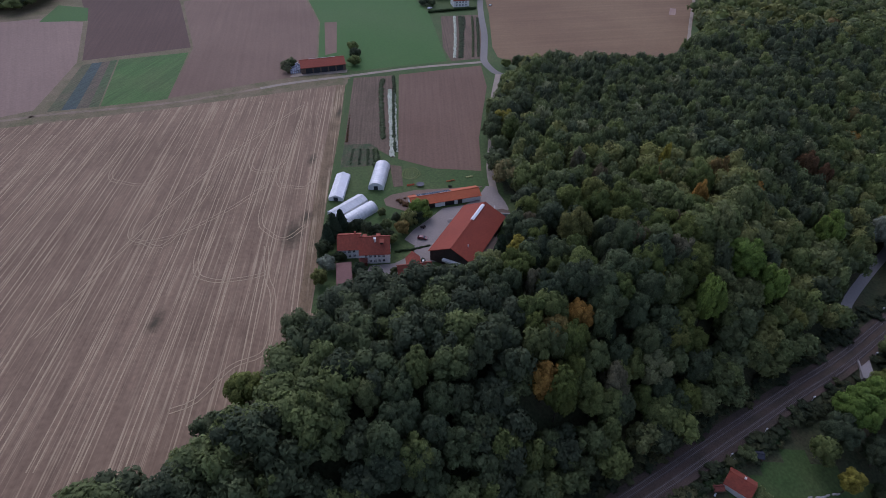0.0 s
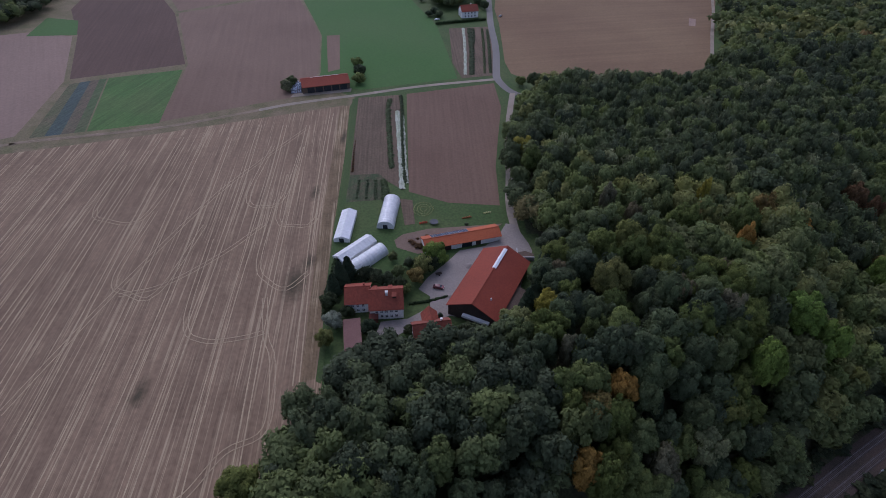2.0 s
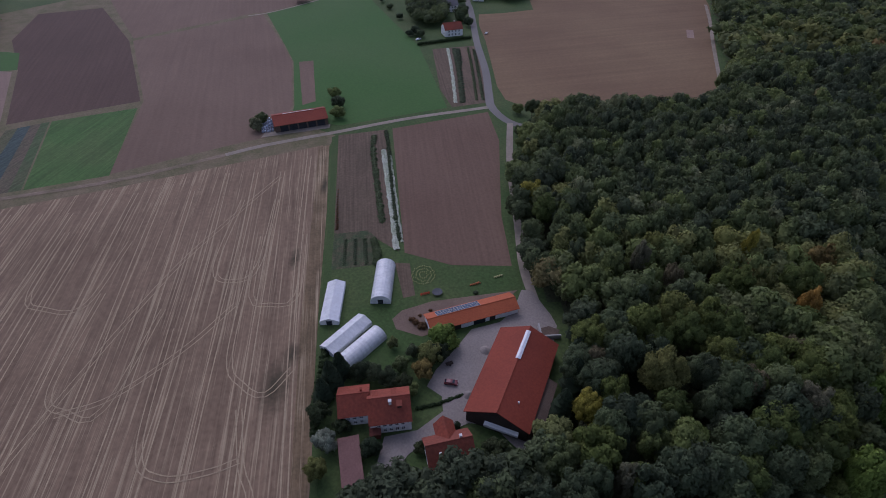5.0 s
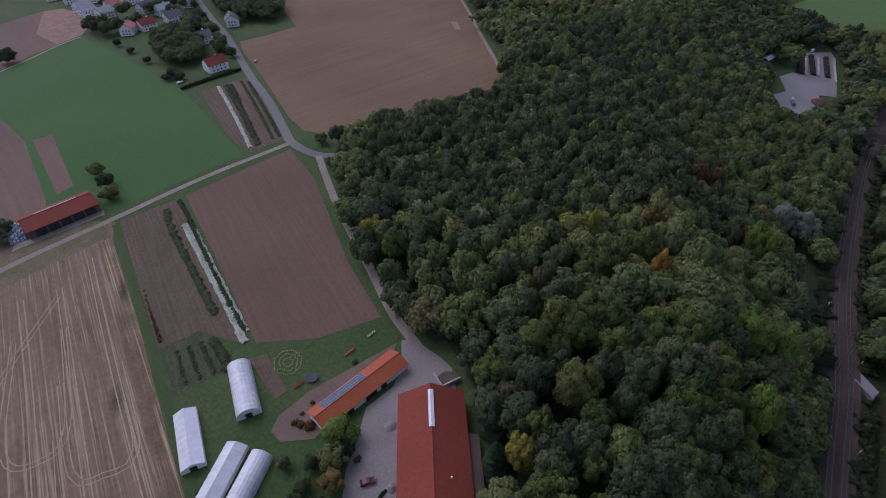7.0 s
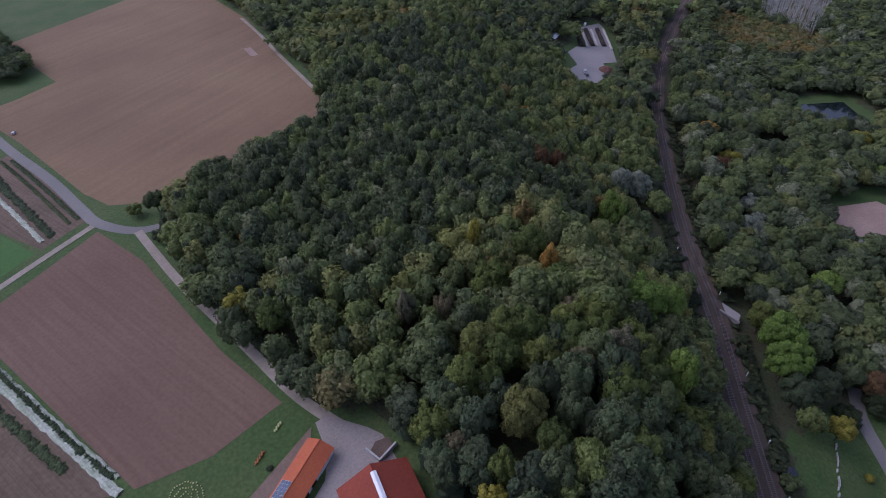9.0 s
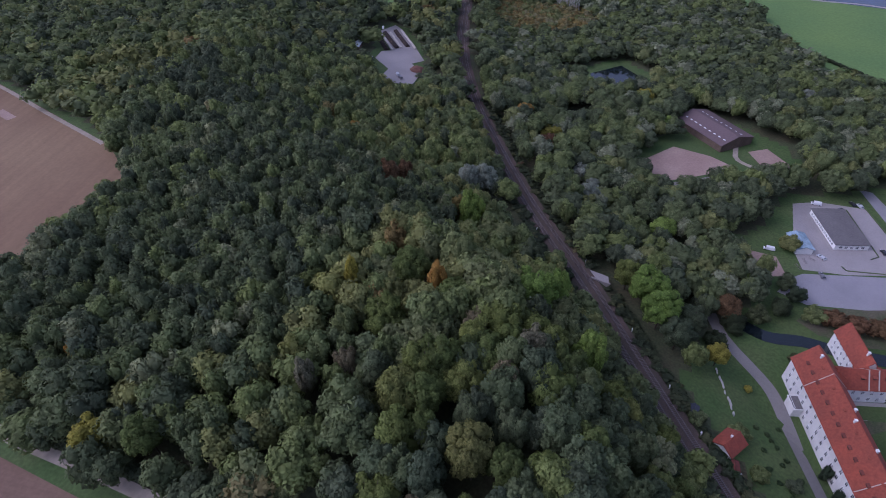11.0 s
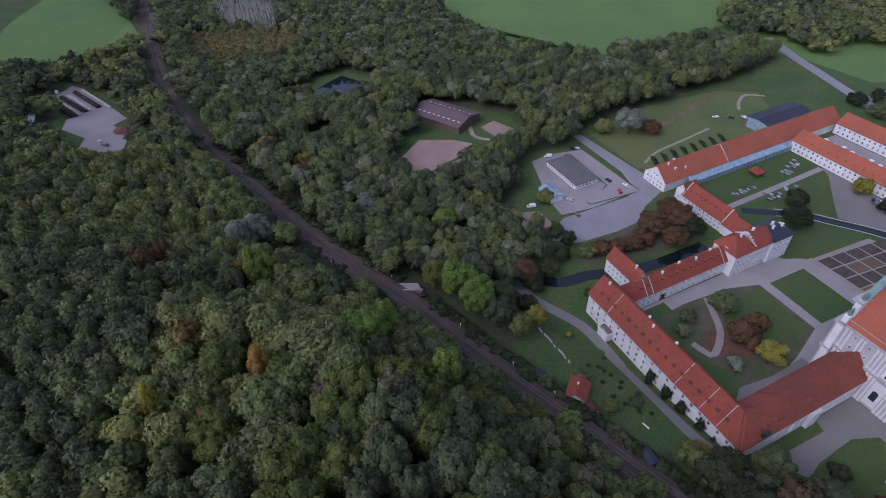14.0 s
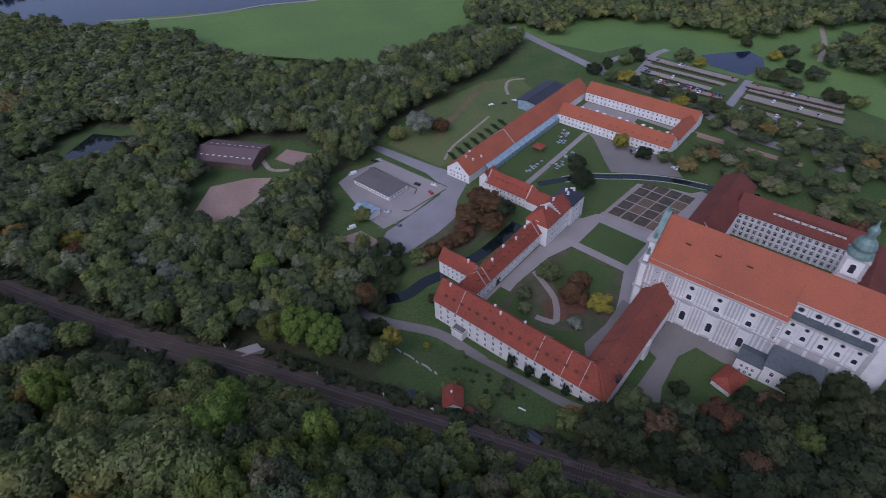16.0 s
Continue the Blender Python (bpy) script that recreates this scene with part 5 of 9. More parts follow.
# cloister garden with beds
flat("parterre", [(134, -79), (103, -80), (98, -129), (112, -126), (131, -119)], 0.12, M_GRAVEL, "gravel ground of the parterre", "paving")
_q = random.Random(4)
for _i in range(4):
    for _j in range(5):
        _a, _b = 131.5 - 7.4 * _i - 0.9 * _j, -82.5 - 8.6 * _j
        flat("garden_bed", [(_a, _b), (_a - 6.7, _b - 0.3), (_a - 7.4, _b - 8.0), (_a - 0.7, _b - 7.8)], 0.17, M_BED_DARK if _q.random() < 0.8 else M_BEDS, "dark planted bed of the parterre", "garden bed")
flat("lawn", [(146, -68), (178, -79), (166, -93), (156, -105), (148, -111), (135, -120), (133.5, -110), (134.5, -79)], 0.09, M_LAWN, "green lawn beside the canal", "lawn")
flat("lawn", [(180, -88), (171, -98.5), (161, -111), (151, -118.5), (160, -129), (178, -149)], 0.09, M_LAWN, "green lawn beside the canal", "lawn")
_bm = bmesh.new()
ribbon(_bm, curve_line(on_ab([(178, -83), (168, -96), (158, -108), (149, -114.5), (134, -125), (116, -134), (97, -139), (70, -148)]), 3), 5.0, 0.16)
solo("canal", _bm, M_WATER, "dark narrow mill canal", "water", "structure")
for _d in (3.0, -3.0):
    _bm = bmesh.new()
    _l = offset_line(curve_line(on_ab([(168, -96), (158, -108), (149, -114.5), (134, -125), (116, -134), (97, -139)]), 3), _d)
    ribbon(_bm, _l, 0.7, 0.55)
    solo("canal_wall", _bm, M_GREYSTONE, "stone coping of the canal", "wall", "structure")
_bm = bmesh.new()
ribbon(_bm, curve_line(on_ab([(188, 48), (178, 36), (176, 22), (173, 14), (170, 4), (167, -10), (166, -24), (166, -44)]), 3), 6.5, 0.12)
solo("mill_stream", _bm, M_WATER, "dark mill stream behind the gate range", "water", "structure")
road("mill_terrace", on_ab([(157.5, 2), (158, -20), (159, -42)]), 3.0, 0.3, M_FLAT, "dark terrace beside the mill stream", "paving")
flat("estate_lawn", [(206.5, -78), (206.5, -155), (187, -155), (186, -80)], 0.08, M_LAWN, "beer garden lawn beside the long range", "lawn")
road("estate_path", on_ab([(183.5, -74), (184, -110), (185, -155)]), 3.6, 0.14, M_PAVING, "straight pale path beside the lawn", "path")
flat("court_paving", [(207, -171), (134, -171), (134, -197), (207, -197)], 0.12, M_PAVING, "pale paving of the inner court", "paving")
flat("court_lawn", [(165, -186), (140, -180), (138, -192), (166, -194)], 0.16, M_LAWN, "small lawn in the inner court", "lawn")
flat("forecourt", [(186, -156.5), (128, -156.5), (112, -141), (122, -136.5), (149, -121), (159, -131), (177, -151)], 0.12, M_ASPHALT, "grey forecourt south of the court", "yard")
flat("north_path", [(128, -200), (124, -200), (66, -199), (66, -196), (124, -197)], 0.13, M_SAND, "pale sandy lane behind the court", "path")
flat("churchyard_path", [(73.5, -26.6), (28, -26.6), (26, -20), (47, -18.5), (58, -19.5), (62, -10), (61, 8), (56, 24), (60, 36), (64, 34), (69, 20), (68.5, -4), (73.5, -6)], 0.12, M_ASPHALT, "grey paving along church and south wing", "path")
flat("churchyard_lawn", [(57.5, -19), (47, -18), (45, -8), (50, 9), (54, 22), (60, 7), (61, -9)], 0.16, M_LAWN, "green lawn before the church wall", "lawn")
flat("lawn", [(73.5, -5), (69.3, -4), (70, 17), (66, 30), (73.5, 26)], 0.16, M_LAWN, "strip of lawn along the south wing", "lawn")
road("abbey_drive", on_ab([(190, 56), (176, 54), (165, 49.5), (152, 44), (140, 42.5), (116, 43), (89, 43.5), (76, 41), (60, 36)]), 5.0, 0.16, M_ASPHALT, "grey drive along the west wing", "road")
flat("verge", [(158, 40), (90, 41), (84, 37.2), (156, 37.2)], 0.11, M_LAWN, "narrow green verge along the wing", "lawn")

# estate street, car parks and the yard beside the stream
flat("street", [(292, -51), (289, -57), (240, -60.5), (229, -62), (214, -61), (206, -40), (197, -27), (196, -12), (198, 12), (206, 22), (216, 12), (219, 6), (218, -38), (222, -46), (240, -51)], 0.10, M_STREET, "wide grey street in front of the estate", "road")
road("street", on_ab([(345, -297), (307, -281), (272, -269), (232, -255), (206, -246), (182, -242), (158, -237), (136, -232), (118, -222), (96, -214), (70, -212)]), 9.0, 0.13, M_STREET, "wide grey road behind the court ranges", "road")
flat("car_park", [(273, -46), (220, -47), (219, -14), (222, 5), (236, 4), (277, -10), (279, -24)], 0.08, M_PAVING, "pale paved car park", "car park")
flat("dirt_yard", [(240, 36), (231, 14), (217, 14), (216, 24), (228, 40)], 0.08, M_SAND, "bare brown gravel yard with parked cars", "yard")
for _p, _q2 in (((272, -35.8), (233, -34.5)), ((233, -34.5), (231, -30)), ((222, -15), (219, -45)), ((222, -15), (225, -14)), ((273, -46.2), (220, -47.6))):
    _bm = bmesh.new()
    _dv = (Vector(_q2) - Vector(_p))
    box(_bm, 0, -0.25, 0, _dv.length, 0.25, 0.4, bevel=0.1)
    solo("kerb_hedge", _bm, M_DEEP, "low clipped hedge along the car park", "hedge", m=Matrix.Translation(ab(*_p, VAL + 0.08)) @ pose(0, 0, 0, 0, 0, TURN + math.degrees(math.atan2(_dv.y, _dv.x))))
flat("chestnut_ground", [(197, -20), (196, 10), (188, 20), (180, 14), (174, -4), (172, -24), (172, -47), (194, -50), (200, -34)], 0.06, M_EARTH, "brown leaf-strewn ground under the chestnut trees", "ground")
flat("meadow_lawn", [(285, -62), (238, -62), (232, -80), (228, -150), (250, -190), (275, -205), (292, -180), (300, -110)], 0.07, M_PARK, "large green lawn behind the long range", "lawn")
road("sandy_path", on_ab([(241, -70), (247, -85), (250, -110), (253, -135)]), 1.8, 0.16, M_DIRT, "worn sandy path across the lawn", "path")
road("wood_edge_track", on_ab([(262, -90), (270, -106), (276, -130), (284, -160), (290, -180)]), 5.0, 0.10, mat("russet_trodden_earth", (0.17, 0.125, 0.072), 0.95, 0.3, 0.1, 1.0, 0.4, second=(0.11, 0.115, 0.048)), "brown trodden strip along the wood", "path")
road("range_path", on_ab([(231, -63), (231, -110), (231, -166)]), 2.4, 0.17, M_PAVING, "pale path behind the long range", "path")
road("curved_path", on_ab([(262, -172), (271, -182), (276, -194), (268, -204)]), 2.4, 0.16, M_DIRT, "curved pale path in the lawn", "path")
for _i in range(8):
    hedge("hedge_row", on_ab([(233, -74 - 8 * _i), (243, -78 - 8 * _i)]), 2.0, 1.2, M_HEDGE, "clipped hedge row of the garden", 1.2, VAL)

# ---- abbey: buildings ----
west_wing = gable("abbey_wing", abp(116, 30), 82, 13.5, 12.3, 20, M_PLASTER, M_TILE_RED, "long white three-storey abbey wing with red tiled roof", "abbey building", hips=(6.5, 0))
for _z in (1.6, 5.2, 8.8):
    windows(west_wing, "back", 19, _z, 1.1, 1.9)
    windows(west_wing, "front", 16, _z, 1.1, 1.9)
    windows(west_wing, "right", 3, _z, 1.1, 1.8)
for _i in range(17):
    dormer(west_wing, -33 + 4.3 * _i, 4.4, 1.3, 0.65, 2.3, M_TILE_DARK)
for _i in range(8):
    dormer(west_wing, -30 + 8.8 * _i, 1.7, 0.8, 0.4, 1.0)
for _x, _y in ((36, 0.9), (13, -0.6), (9, 0.9), (-2, -0.6)):
    chimney(west_wing, _x, _y, 1.2, 0.7)
for _x in (-32, -24, -12, 28):
    _bm = bmesh.new()
    for _s in (1, -1):
        slab(_bm, [(_x - 0.11, 0, 20.3), (_x + 0.11, 0, 20.3), (_x + 0.11, _s * 7.2, 12.1), (_x - 0.11, _s * 7.2, 12.1)], 0.2)
    part("fire_wall", _bm, M_CREAM, west_wing, "pale raised fire wall across the roof")
# porch and climbing plants of the wing
_bm = bmesh.new()
box(_bm, 22.5, 6.7, -0.5, 28.5, 10.2, 4.6)
box(_bm, 22.2, 6.7, 4.6, 28.8, 10.5, 4.9)
_porch = part("porch", _bm, M_PLASTER, west_wing, "white porch with flat roof terrace")
_bm = bmesh.new()
box(_bm, 22.6, 6.9, 4.9, 28.4, 10.1, 5.02)
part("terrace", _bm, M_FLAT, _porch)
_bm = bmesh.new()
for _x in (22.5, 25.4, 28.3):
    box(_bm, _x - 0.05, 10.1, 4.9, _x + 0.05, 10.2, 5.9)
box(_bm, 22.4, 10.1, 5.85, 28.5, 10.2, 5.95)
part("railing", _bm, M_WHITE, _porch)
for _k, (_a, _h) in enumerate(((114, 9), (105.3, 10), (97.5, 9), (88.5, 11), (82.4, 7))):
    shrub(*ab2(_a, 38.2), 1.7, _h, M_CONIFER, "dark climbing plant against the white wing", _k, VAL, "climbing plants")

south_wing = gable("abbey_wing", abp(80.5, 4.5, turn=90), 63, 13.5, 12.0, 19.7, M_PLASTER, M_TILE_WORN, "white abbey wing with worn red roof next to the church", "abbey building", hips=(0, 6.5))
for _z in (1.6, 5.2, 8.6):
    windows(south_wing, "back", 13, _z, 1.1, 1.8)
    windows(south_wing, "front", 13, _z, 1.1, 1.8)
for _x, _y in ((-22, 3.2), (-17, 4.8), (-10, 3.0), (-2, 4.6), (8, 3.6), (15, 4.6), (20, 2.5), (-14, -3.5), (2, -4)):
    dormer(south_wing, _x, _y, 1.1, 0.4, 1.0, M_TILE_WORN)
for _x, _d in ((24.5, 2.6), (21.5, 3.0), (18.2, 2.2), (13.2, 2.8), (11.2, 2.8)):
    dormer(south_wing, _x, 5.2, 0.7, 0.5, _d, M_TILE_DARK)
for _x in (9, 21):
    _bm = bmesh.new()
    slab(_bm, [(_x - 0.18, 0, 20.0), (_x + 0.18, 0, 20.0), (_x + 0.18, -7.2, 11.8), (_x - 0.18, -7.2, 11.8)], 0.2)
    part("fire_wall", _bm, M_TILE_DARK, south_wing, "dark raised fire wall across the roof")
_bm = bmesh.new()
box(_bm, 20, 6.4, 13, 23, 7.4, 15.4)
part("bay_dormer", _bm, M_GLASS, south_wing, "dark glazed dormer")
_bm = bmesh.new()
box(_bm, -8, 6.75, -0.5, -3.5, 8.2, 9.5)
part("stair_tower", _bm, M_PLASTER, south_wing, "white projecting stair bay")

gate_range = gable("gate_range", abp(151.8, -7, turn=90), 60, 9.5, 8.2, 13.4, M_PLASTER, M_TILE_RED, "white gate range with red roof and rows of dormers", "abbey building")
for _z in (1.2, 4.9):
    windows(gate_range, "back", 17, _z, 1.0, 1.6)
    windows(gate_range, "front", 14, _z, 1.0, 1.6)
for _i in range(12):
    dormer(gate_range, -25 + 4.2 * _i, 2.4, 1.2, 0.8, 1.5)
    dormer(gate_range, -24 + 4.2 * _i, -2.4, 1.2, 0.8, 1.5)
for _x, _y in ((-22, -0.7), (-12, 0.7), (-3, -0.6), (8, 0.7)):
    chimney(gate_range, _x, _y, 1.4, 0.8)
for _x in (19, 15.5, -27):
    _bm = bmesh.new()
    for _s in (1, -1):
        slab(_bm, [(_x - 0.2, 0, 13.75), (_x + 0.2, 0, 13.75), (_x + 0.2, _s * 5.2, 7.9), (_x - 0.2, _s * 5.2, 7.9)], 0.22)
    part("fire_wall", _bm, M_CREAM, gate_range)
_bm = bmesh.new()
box(_bm, 6.5, 4.5, -0.3, 10, 4.85, 3.6)
part("gateway", _bm, M_DARKWOOD, gate_range, "dark arched gateway")
side_annex = gable("abbey_annex", abp(165, 8.6), 20, 7.6, 9.0, 14, M_PLASTER, M_TILE_RED, "narrow white annex with red gabled roof", "abbey building")
for _z in (1.2, 4.4, 7.0):
    windows(side_annex, "back", 6, _z, 0.9, 1.5)
    windows(side_annex, "right", 2, _z, 0.9, 1.5)
chimney(side_annex, -6, 0.6)
gable("abbey_annex", abp(152, 22.5), 9, 11, 8.4, 12.6, M_PLASTER, M_TILE_RED, "red-roofed link between wing and gate range", "abbey building", hips=(3, 3))

gate_pavilion = gable("gate_pavilion", abp(150, -43, turn=90), 13, 13, 13, 19, M_PLASTER, M_TILE_RED, "white gate pavilion with steep red hipped roof", "abbey building", hips=(5, 5))
gate_middle = gable("gate_house", abp(149.5, -54.5, turn=90), 10.5, 12, 13, 18, M_PLASTER, M_TILE_RED, "white gate house with red roof", "abbey building")
gate_block = gable("gate_house", abp(149, -66, turn=90), 13, 13, 13.5, 16.5, M_PLASTER, M_SHEET_DARK, "white gate house with dark hipped roof", "abbey building", hips=(4, 4))
for _b in (gate_pavilion, gate_middle, gate_block):
    for _z in (1.2, 4.6, 7.8, 10.6):
        windows(_b, "back", 4, _z, 1.0, 1.6)
        windows(_b, "front", 3, _z, 1.0, 1.6)
for _z in (1.2, 4.6, 7.8, 10.6):
    windows(gate_block, "left", 4, _z, 1.0, 1.6)
for _x, _y in ((-3, 1.5), (0, -1.5), (2.5, 1)):
    chimney(gate_block, _x, _y, 1.6, 0.9)
chimney(gate_pavilion, 0, 0.8, 1.8, 0.9)
chimney(gate_middle, 2, -1, 1.8, 0.9)
# stepped white gables between the gate houses
for _b0, _w, _h in ((-49, 6, 17.5), (-37, 5, 13.5), (-72.3, 5, 14.5)):
    _bm = bmesh.new()
    for _i in range(5):
        box(_bm, -_w + _i * _w / 5, -0.3, 8, _w - _i * _w / 5, 0.3, _h - 3 + _i * 0.9)
    solo("stepped_gable", _bm, M_PLASTER, "white stepped gable above the roofs", "gable wall", m=abp(150, _b0))

low_range = gable("low_range", abp(184, -64), 30, 11, 6.5, 12.2, M_PLASTER, M_TILE_RED, "low white range with red roof", "abbey building")
for _z in (1.0, 3.9):
    windows(low_range, "back", 10, _z, 0.9, 1.4)
    windows(low_range, "front", 10, _z, 0.9, 1.4)
for _i in range(8):
    dormer(low_range, -12 + 3.4 * _i, 2.8, 1.0, 0.5, 1.2)
for _x in (-13.5, 14.5):
    _bm = bmesh.new()
    for _s in (1, -1):
        slab(_bm, [(_x - 0.25, 0, 12.6), (_x + 0.25, 0, 12.6), (_x + 0.25, _s * 5.8, 6.4), (_x - 0.25, _s * 5.8, 6.4)], 0.3)
    part("fire_wall", _bm, M_CREAM, low_range)
gable("low_range", abp(163, -63), 14, 10, 6, 11, M_PLASTER, M_TILE_RED, "red-roofed link towards the gate houses", "abbey building")
link_gable = gable("low_range", abp(201, -64.5, turn=90), 9, 8, 7, 11.5, M_PLASTER, M_TILE_RED, "small white gabled house beside the long range", "abbey building")
windows(link_gable, "right", 2, 2, 0.9, 1.4)

north_range = gable("estate_range", abp(220, -131, turn=90), 146, 17, 6.2, 13, M_PLASTER, M_TILE_ORANGE, "very long white estate range with orange roof", "estate building")
for _z in (1.2, 3.8):
    windows(north_range, "right", 5, _z, 1.0, 1.5)
windows(north_range, "right", 2, 7.2, 1.0, 1.5, -2.5, 2.5)
windows(north_range, "front", 30, 1.4, 1.2, 2.0)
for _x, _y in ((66, 1), (60, -1), (63, 4), (56, 5)):
    chimney(north_range, _x, _y, 1.2, 0.8)
_bm = bmesh.new()
for _s in (1, -1):
    slab(_bm, [(25, 0, 13.4), (25.5, 0, 13.4), (25.5, _s * 9, 5.9), (25, _s * 9, 5.9)], 0.25)
part("fire_wall", _bm, M_CREAM, north_range)
_bm = bmesh.new()
slab(_bm, [(-28, 8.9, 5.5), (57, 8.9, 5.5), (57, 12.4, 3.4), (-28, 12.4, 3.4)], 0.15)
_glass = part("glazed_lean_to", _bm, M_GLASSROOF, north_range, "pale blue glass lean-to along the wall")
_bm = bmesh.new()
box(_bm, -28, 12.1, 0, 57, 12.3, 3.4)
part("glass_front", _bm, M_GLASSROOF, _glass)
_bm = bmesh.new()
for _i in range(29):
    box(_bm, -28 + 3.0 * _i, 12.28, 0, -27.85 + 3.0 * _i, 12.42, 3.5)
part("mullions", _bm, M_SHEET_DARK, _glass)
gable("event_hall", abp(236, -178, turn=90), 40, 15, 7, 8, M_GLASSROOF, M_SHEET_DARK, "modern hall with dark flat roof and glass wall", "hall", over=1.2)
court_south = gable("court_range", abp(169, -163.5), 80, 13, 7, 12.2, M_PLASTER, M_TILE_ORANGE, "white court range with orange roof", "estate building", hips=(0, 0))
court_north = gable("court_range", abp(169, -205), 82, 14, 7, 12.2, M_PLASTER, M_TILE_ORANGE, "white court range with orange roof beside the street", "estate building")
court_end = gable("court_range", abp(132.5, -184, turn=90), 30, 8, 7, 11, M_PLASTER, M_TILE_ORANGE, "short white end range of the court", "estate building")
for _z in (1.2, 4.3):
    windows(court_south, "front", 24, _z, 1.0, 1.5)
    windows(court_south, "back", 26, _z, 1.0, 1.5)
    windows(court_south, "left", 4, _z, 1.0, 1.5)
    windows(court_north, "back", 24, _z, 1.0, 1.5)
    windows(court_north, "left", 4, _z, 1.0, 1.5)
    windows(court_end, "back", 7, _z, 1.0, 1.5)
for _i in range(14):
    dormer(court_south, -36 + 5.4 * _i, 4.8, 0.9, 0.3, 0.7, M_TILE_ORANGE)

# the church: nave, choir with clerestory, apse, facade, tower
church = gable("church", abp(61, -40), 55, 26, 28, 45.3, M_GREYPLASTER, M_TILE_ORANGE, "large white baroque abbey church with orange tiled roof", "church", over=0.7)


def pilaster(x, y0, z0, z1, w=1.2, d=0.45, s=1):
    bm = bmesh.new()
    box(bm, x - w / 2, y0, z0, x + w / 2, y0 + s * d, z1)
    box(bm, x - w / 2 - 0.2, y0, z1 - 1.2, x + w / 2 + 0.2, y0 + s * (d + 0.2), z1 - 0.4)
    box(bm, x - w / 2 - 0.2, y0, z0, x + w / 2 + 0.2, y0 + s * (d + 0.2), z0 + 1.2)
    return bm


for _x in (-26.9, -24.4, -22.6, -20.8, -19.2, -13.4, -12.0, -10.6, -9.2, -7.8, -6.4, -0.9, 0.5, 1.9, 3.3, 4.7, 10.7, 12.1, 13.5, 14.9, 19.6, 21.0, 25.0, 26.6):
    part("pilaster", pilaster(_x, 13.0, 0, 15.1, 0.6, 0.3), M_PLASTER, church)
    part("pilaster", pilaster(_x, 13.0, 15.9, 27.0, 0.6, 0.3), M_PLASTER, church)
for _x in (7.7, -3.7, -16.4):
    for _z0, _z1 in ((1.2, 13.6), (16.2, 26.0)):
        part("bay_panel", boxed(_x - 2.3, 12.95, _z0, _x + 2.3, 13.03, _z1), M_PLASTER, church)
for _z, _d in ((15.1, 0.9), (26.8, 1.0)):
    for _s in (1, -1):
        _bm = bmesh.new()
        box(_bm, -27.6, min(_s * 12.9, _s * (13 + _d)), _z, 27.6, max(_s * 12.9, _s * (13 + _d)), _z + 0.8)
        box(_bm, -27.6, min(_s * 12.9, _s * (12.9 + _d / 2)), _z - 0.7, 27.6, max(_s * 12.9, _s * (12.9 + _d / 2)), _z)
        part("cornice", _bm, M_GREYSTONE, church, "grey stone cornice")
for _x in (7.7, -3.7, -16.4):
    windows(church, "back", 1, 4.2, 2.3, 4.0, _x - 0.01, _x + 0.01, True)
    windows(church, "back", 1, 16.9, 2.2, 1.7, _x - 0.01, _x + 0.01, True)
for _x, _z, _r in ((7.7, 23.6, 1.2), (-3.7, 23.6, 1.2), (-16.4, 23.6, 1.2)):
    _bm = bmesh.new()
    bmesh.ops.create_cone(_bm, cap_ends=True, segments=16, radius1=_r, radius2=_r, depth=0.35, matrix=pose(_x, 13.05, _z, 90))
    _ring = part("oculus", _bm, M_GREYSTONE, church, "round window with stone surround")
    _bm = bmesh.new()
    bmesh.ops.create_cone(_bm, cap_ends=True, segments=16, radius1=_r * 0.74, radius2=_r * 0.74, depth=0.42, matrix=pose(_x, 13.05, _z, 90))
    part("pane", _bm, M_GLASS, _ring)
for _x, _z in ((22.9, 23.3), (17.3, 23.3), (22.9, 18.4), (17.3, 18.4), (-26.0, 16.6), (-26.0, 21.8), (22.9, 6.5), (17.3, 6.5)):
    windows(church, "back", 1, _z, 0.9, 1.5, _x - 0.01, _x + 0.01)
for _x, _y in ((-8, 5.2), (4, 5.6), (16, 5.6)):
    dormer(church, _x, _y, 2.3, 0.75, 2.0, M_TILE_ORANGE)
_bm = bmesh.new()
for _i in range(46):
    box(_bm, -27 + 1.2 * _i, 12.6, 28.9, -26.9 + 1.2 * _i, 12.75, 29.5)
box(_bm, -27, 12.6, 29.4, 28, 12.75, 29.52)
part("snow_guard", _bm, M_CREAM, church, "row of snow guards along the eave")
# west facade with volutes and copper figures
_bm = bmesh.new()
box(_bm, 27.5, -15, -0.5, 30, 15, 28)
box(_bm, 27.6, -11.5, 28, 29.8, 11.5, 37)
for _s in (1, -1):
    prism(_bm, [(27.7, _s * 11.5), (29.7, _s * 11.5), (29.7, _s * 14.5), (27.7, _s * 14.5)], 28, 31.5)
_v = [_bm.verts.new(p) for p in ((27.7, -9, 37), (29.7, -9, 37), (29.7, 9, 37), (27.7, 9, 37), (27.7, 0, 46.5), (29.7, 0, 46.5))]
for _f in ((0, 3, 4), (1, 5, 2), (0, 4, 5, 1), (3, 2, 5, 4), (0, 1, 2, 3)):
    _bm.faces.new([_v[i] for i in _f])
_fac = part("west_facade", _bm, M_PLASTER, church, "pale baroque gable front")
for _y in (-14, -9.5, -5, 5, 9.5, 14):
    _bm = bmesh.new()
    tube(_bm, (30.4, _y, 0), (30.4, _y, 13), 0.6, 0.55, 10)
    tube(_bm, (30.4, _y, 14.2), (30.4, _y, 27), 0.6, 0.5, 10)
    part("column", _bm, M_GREYSTONE, _fac)
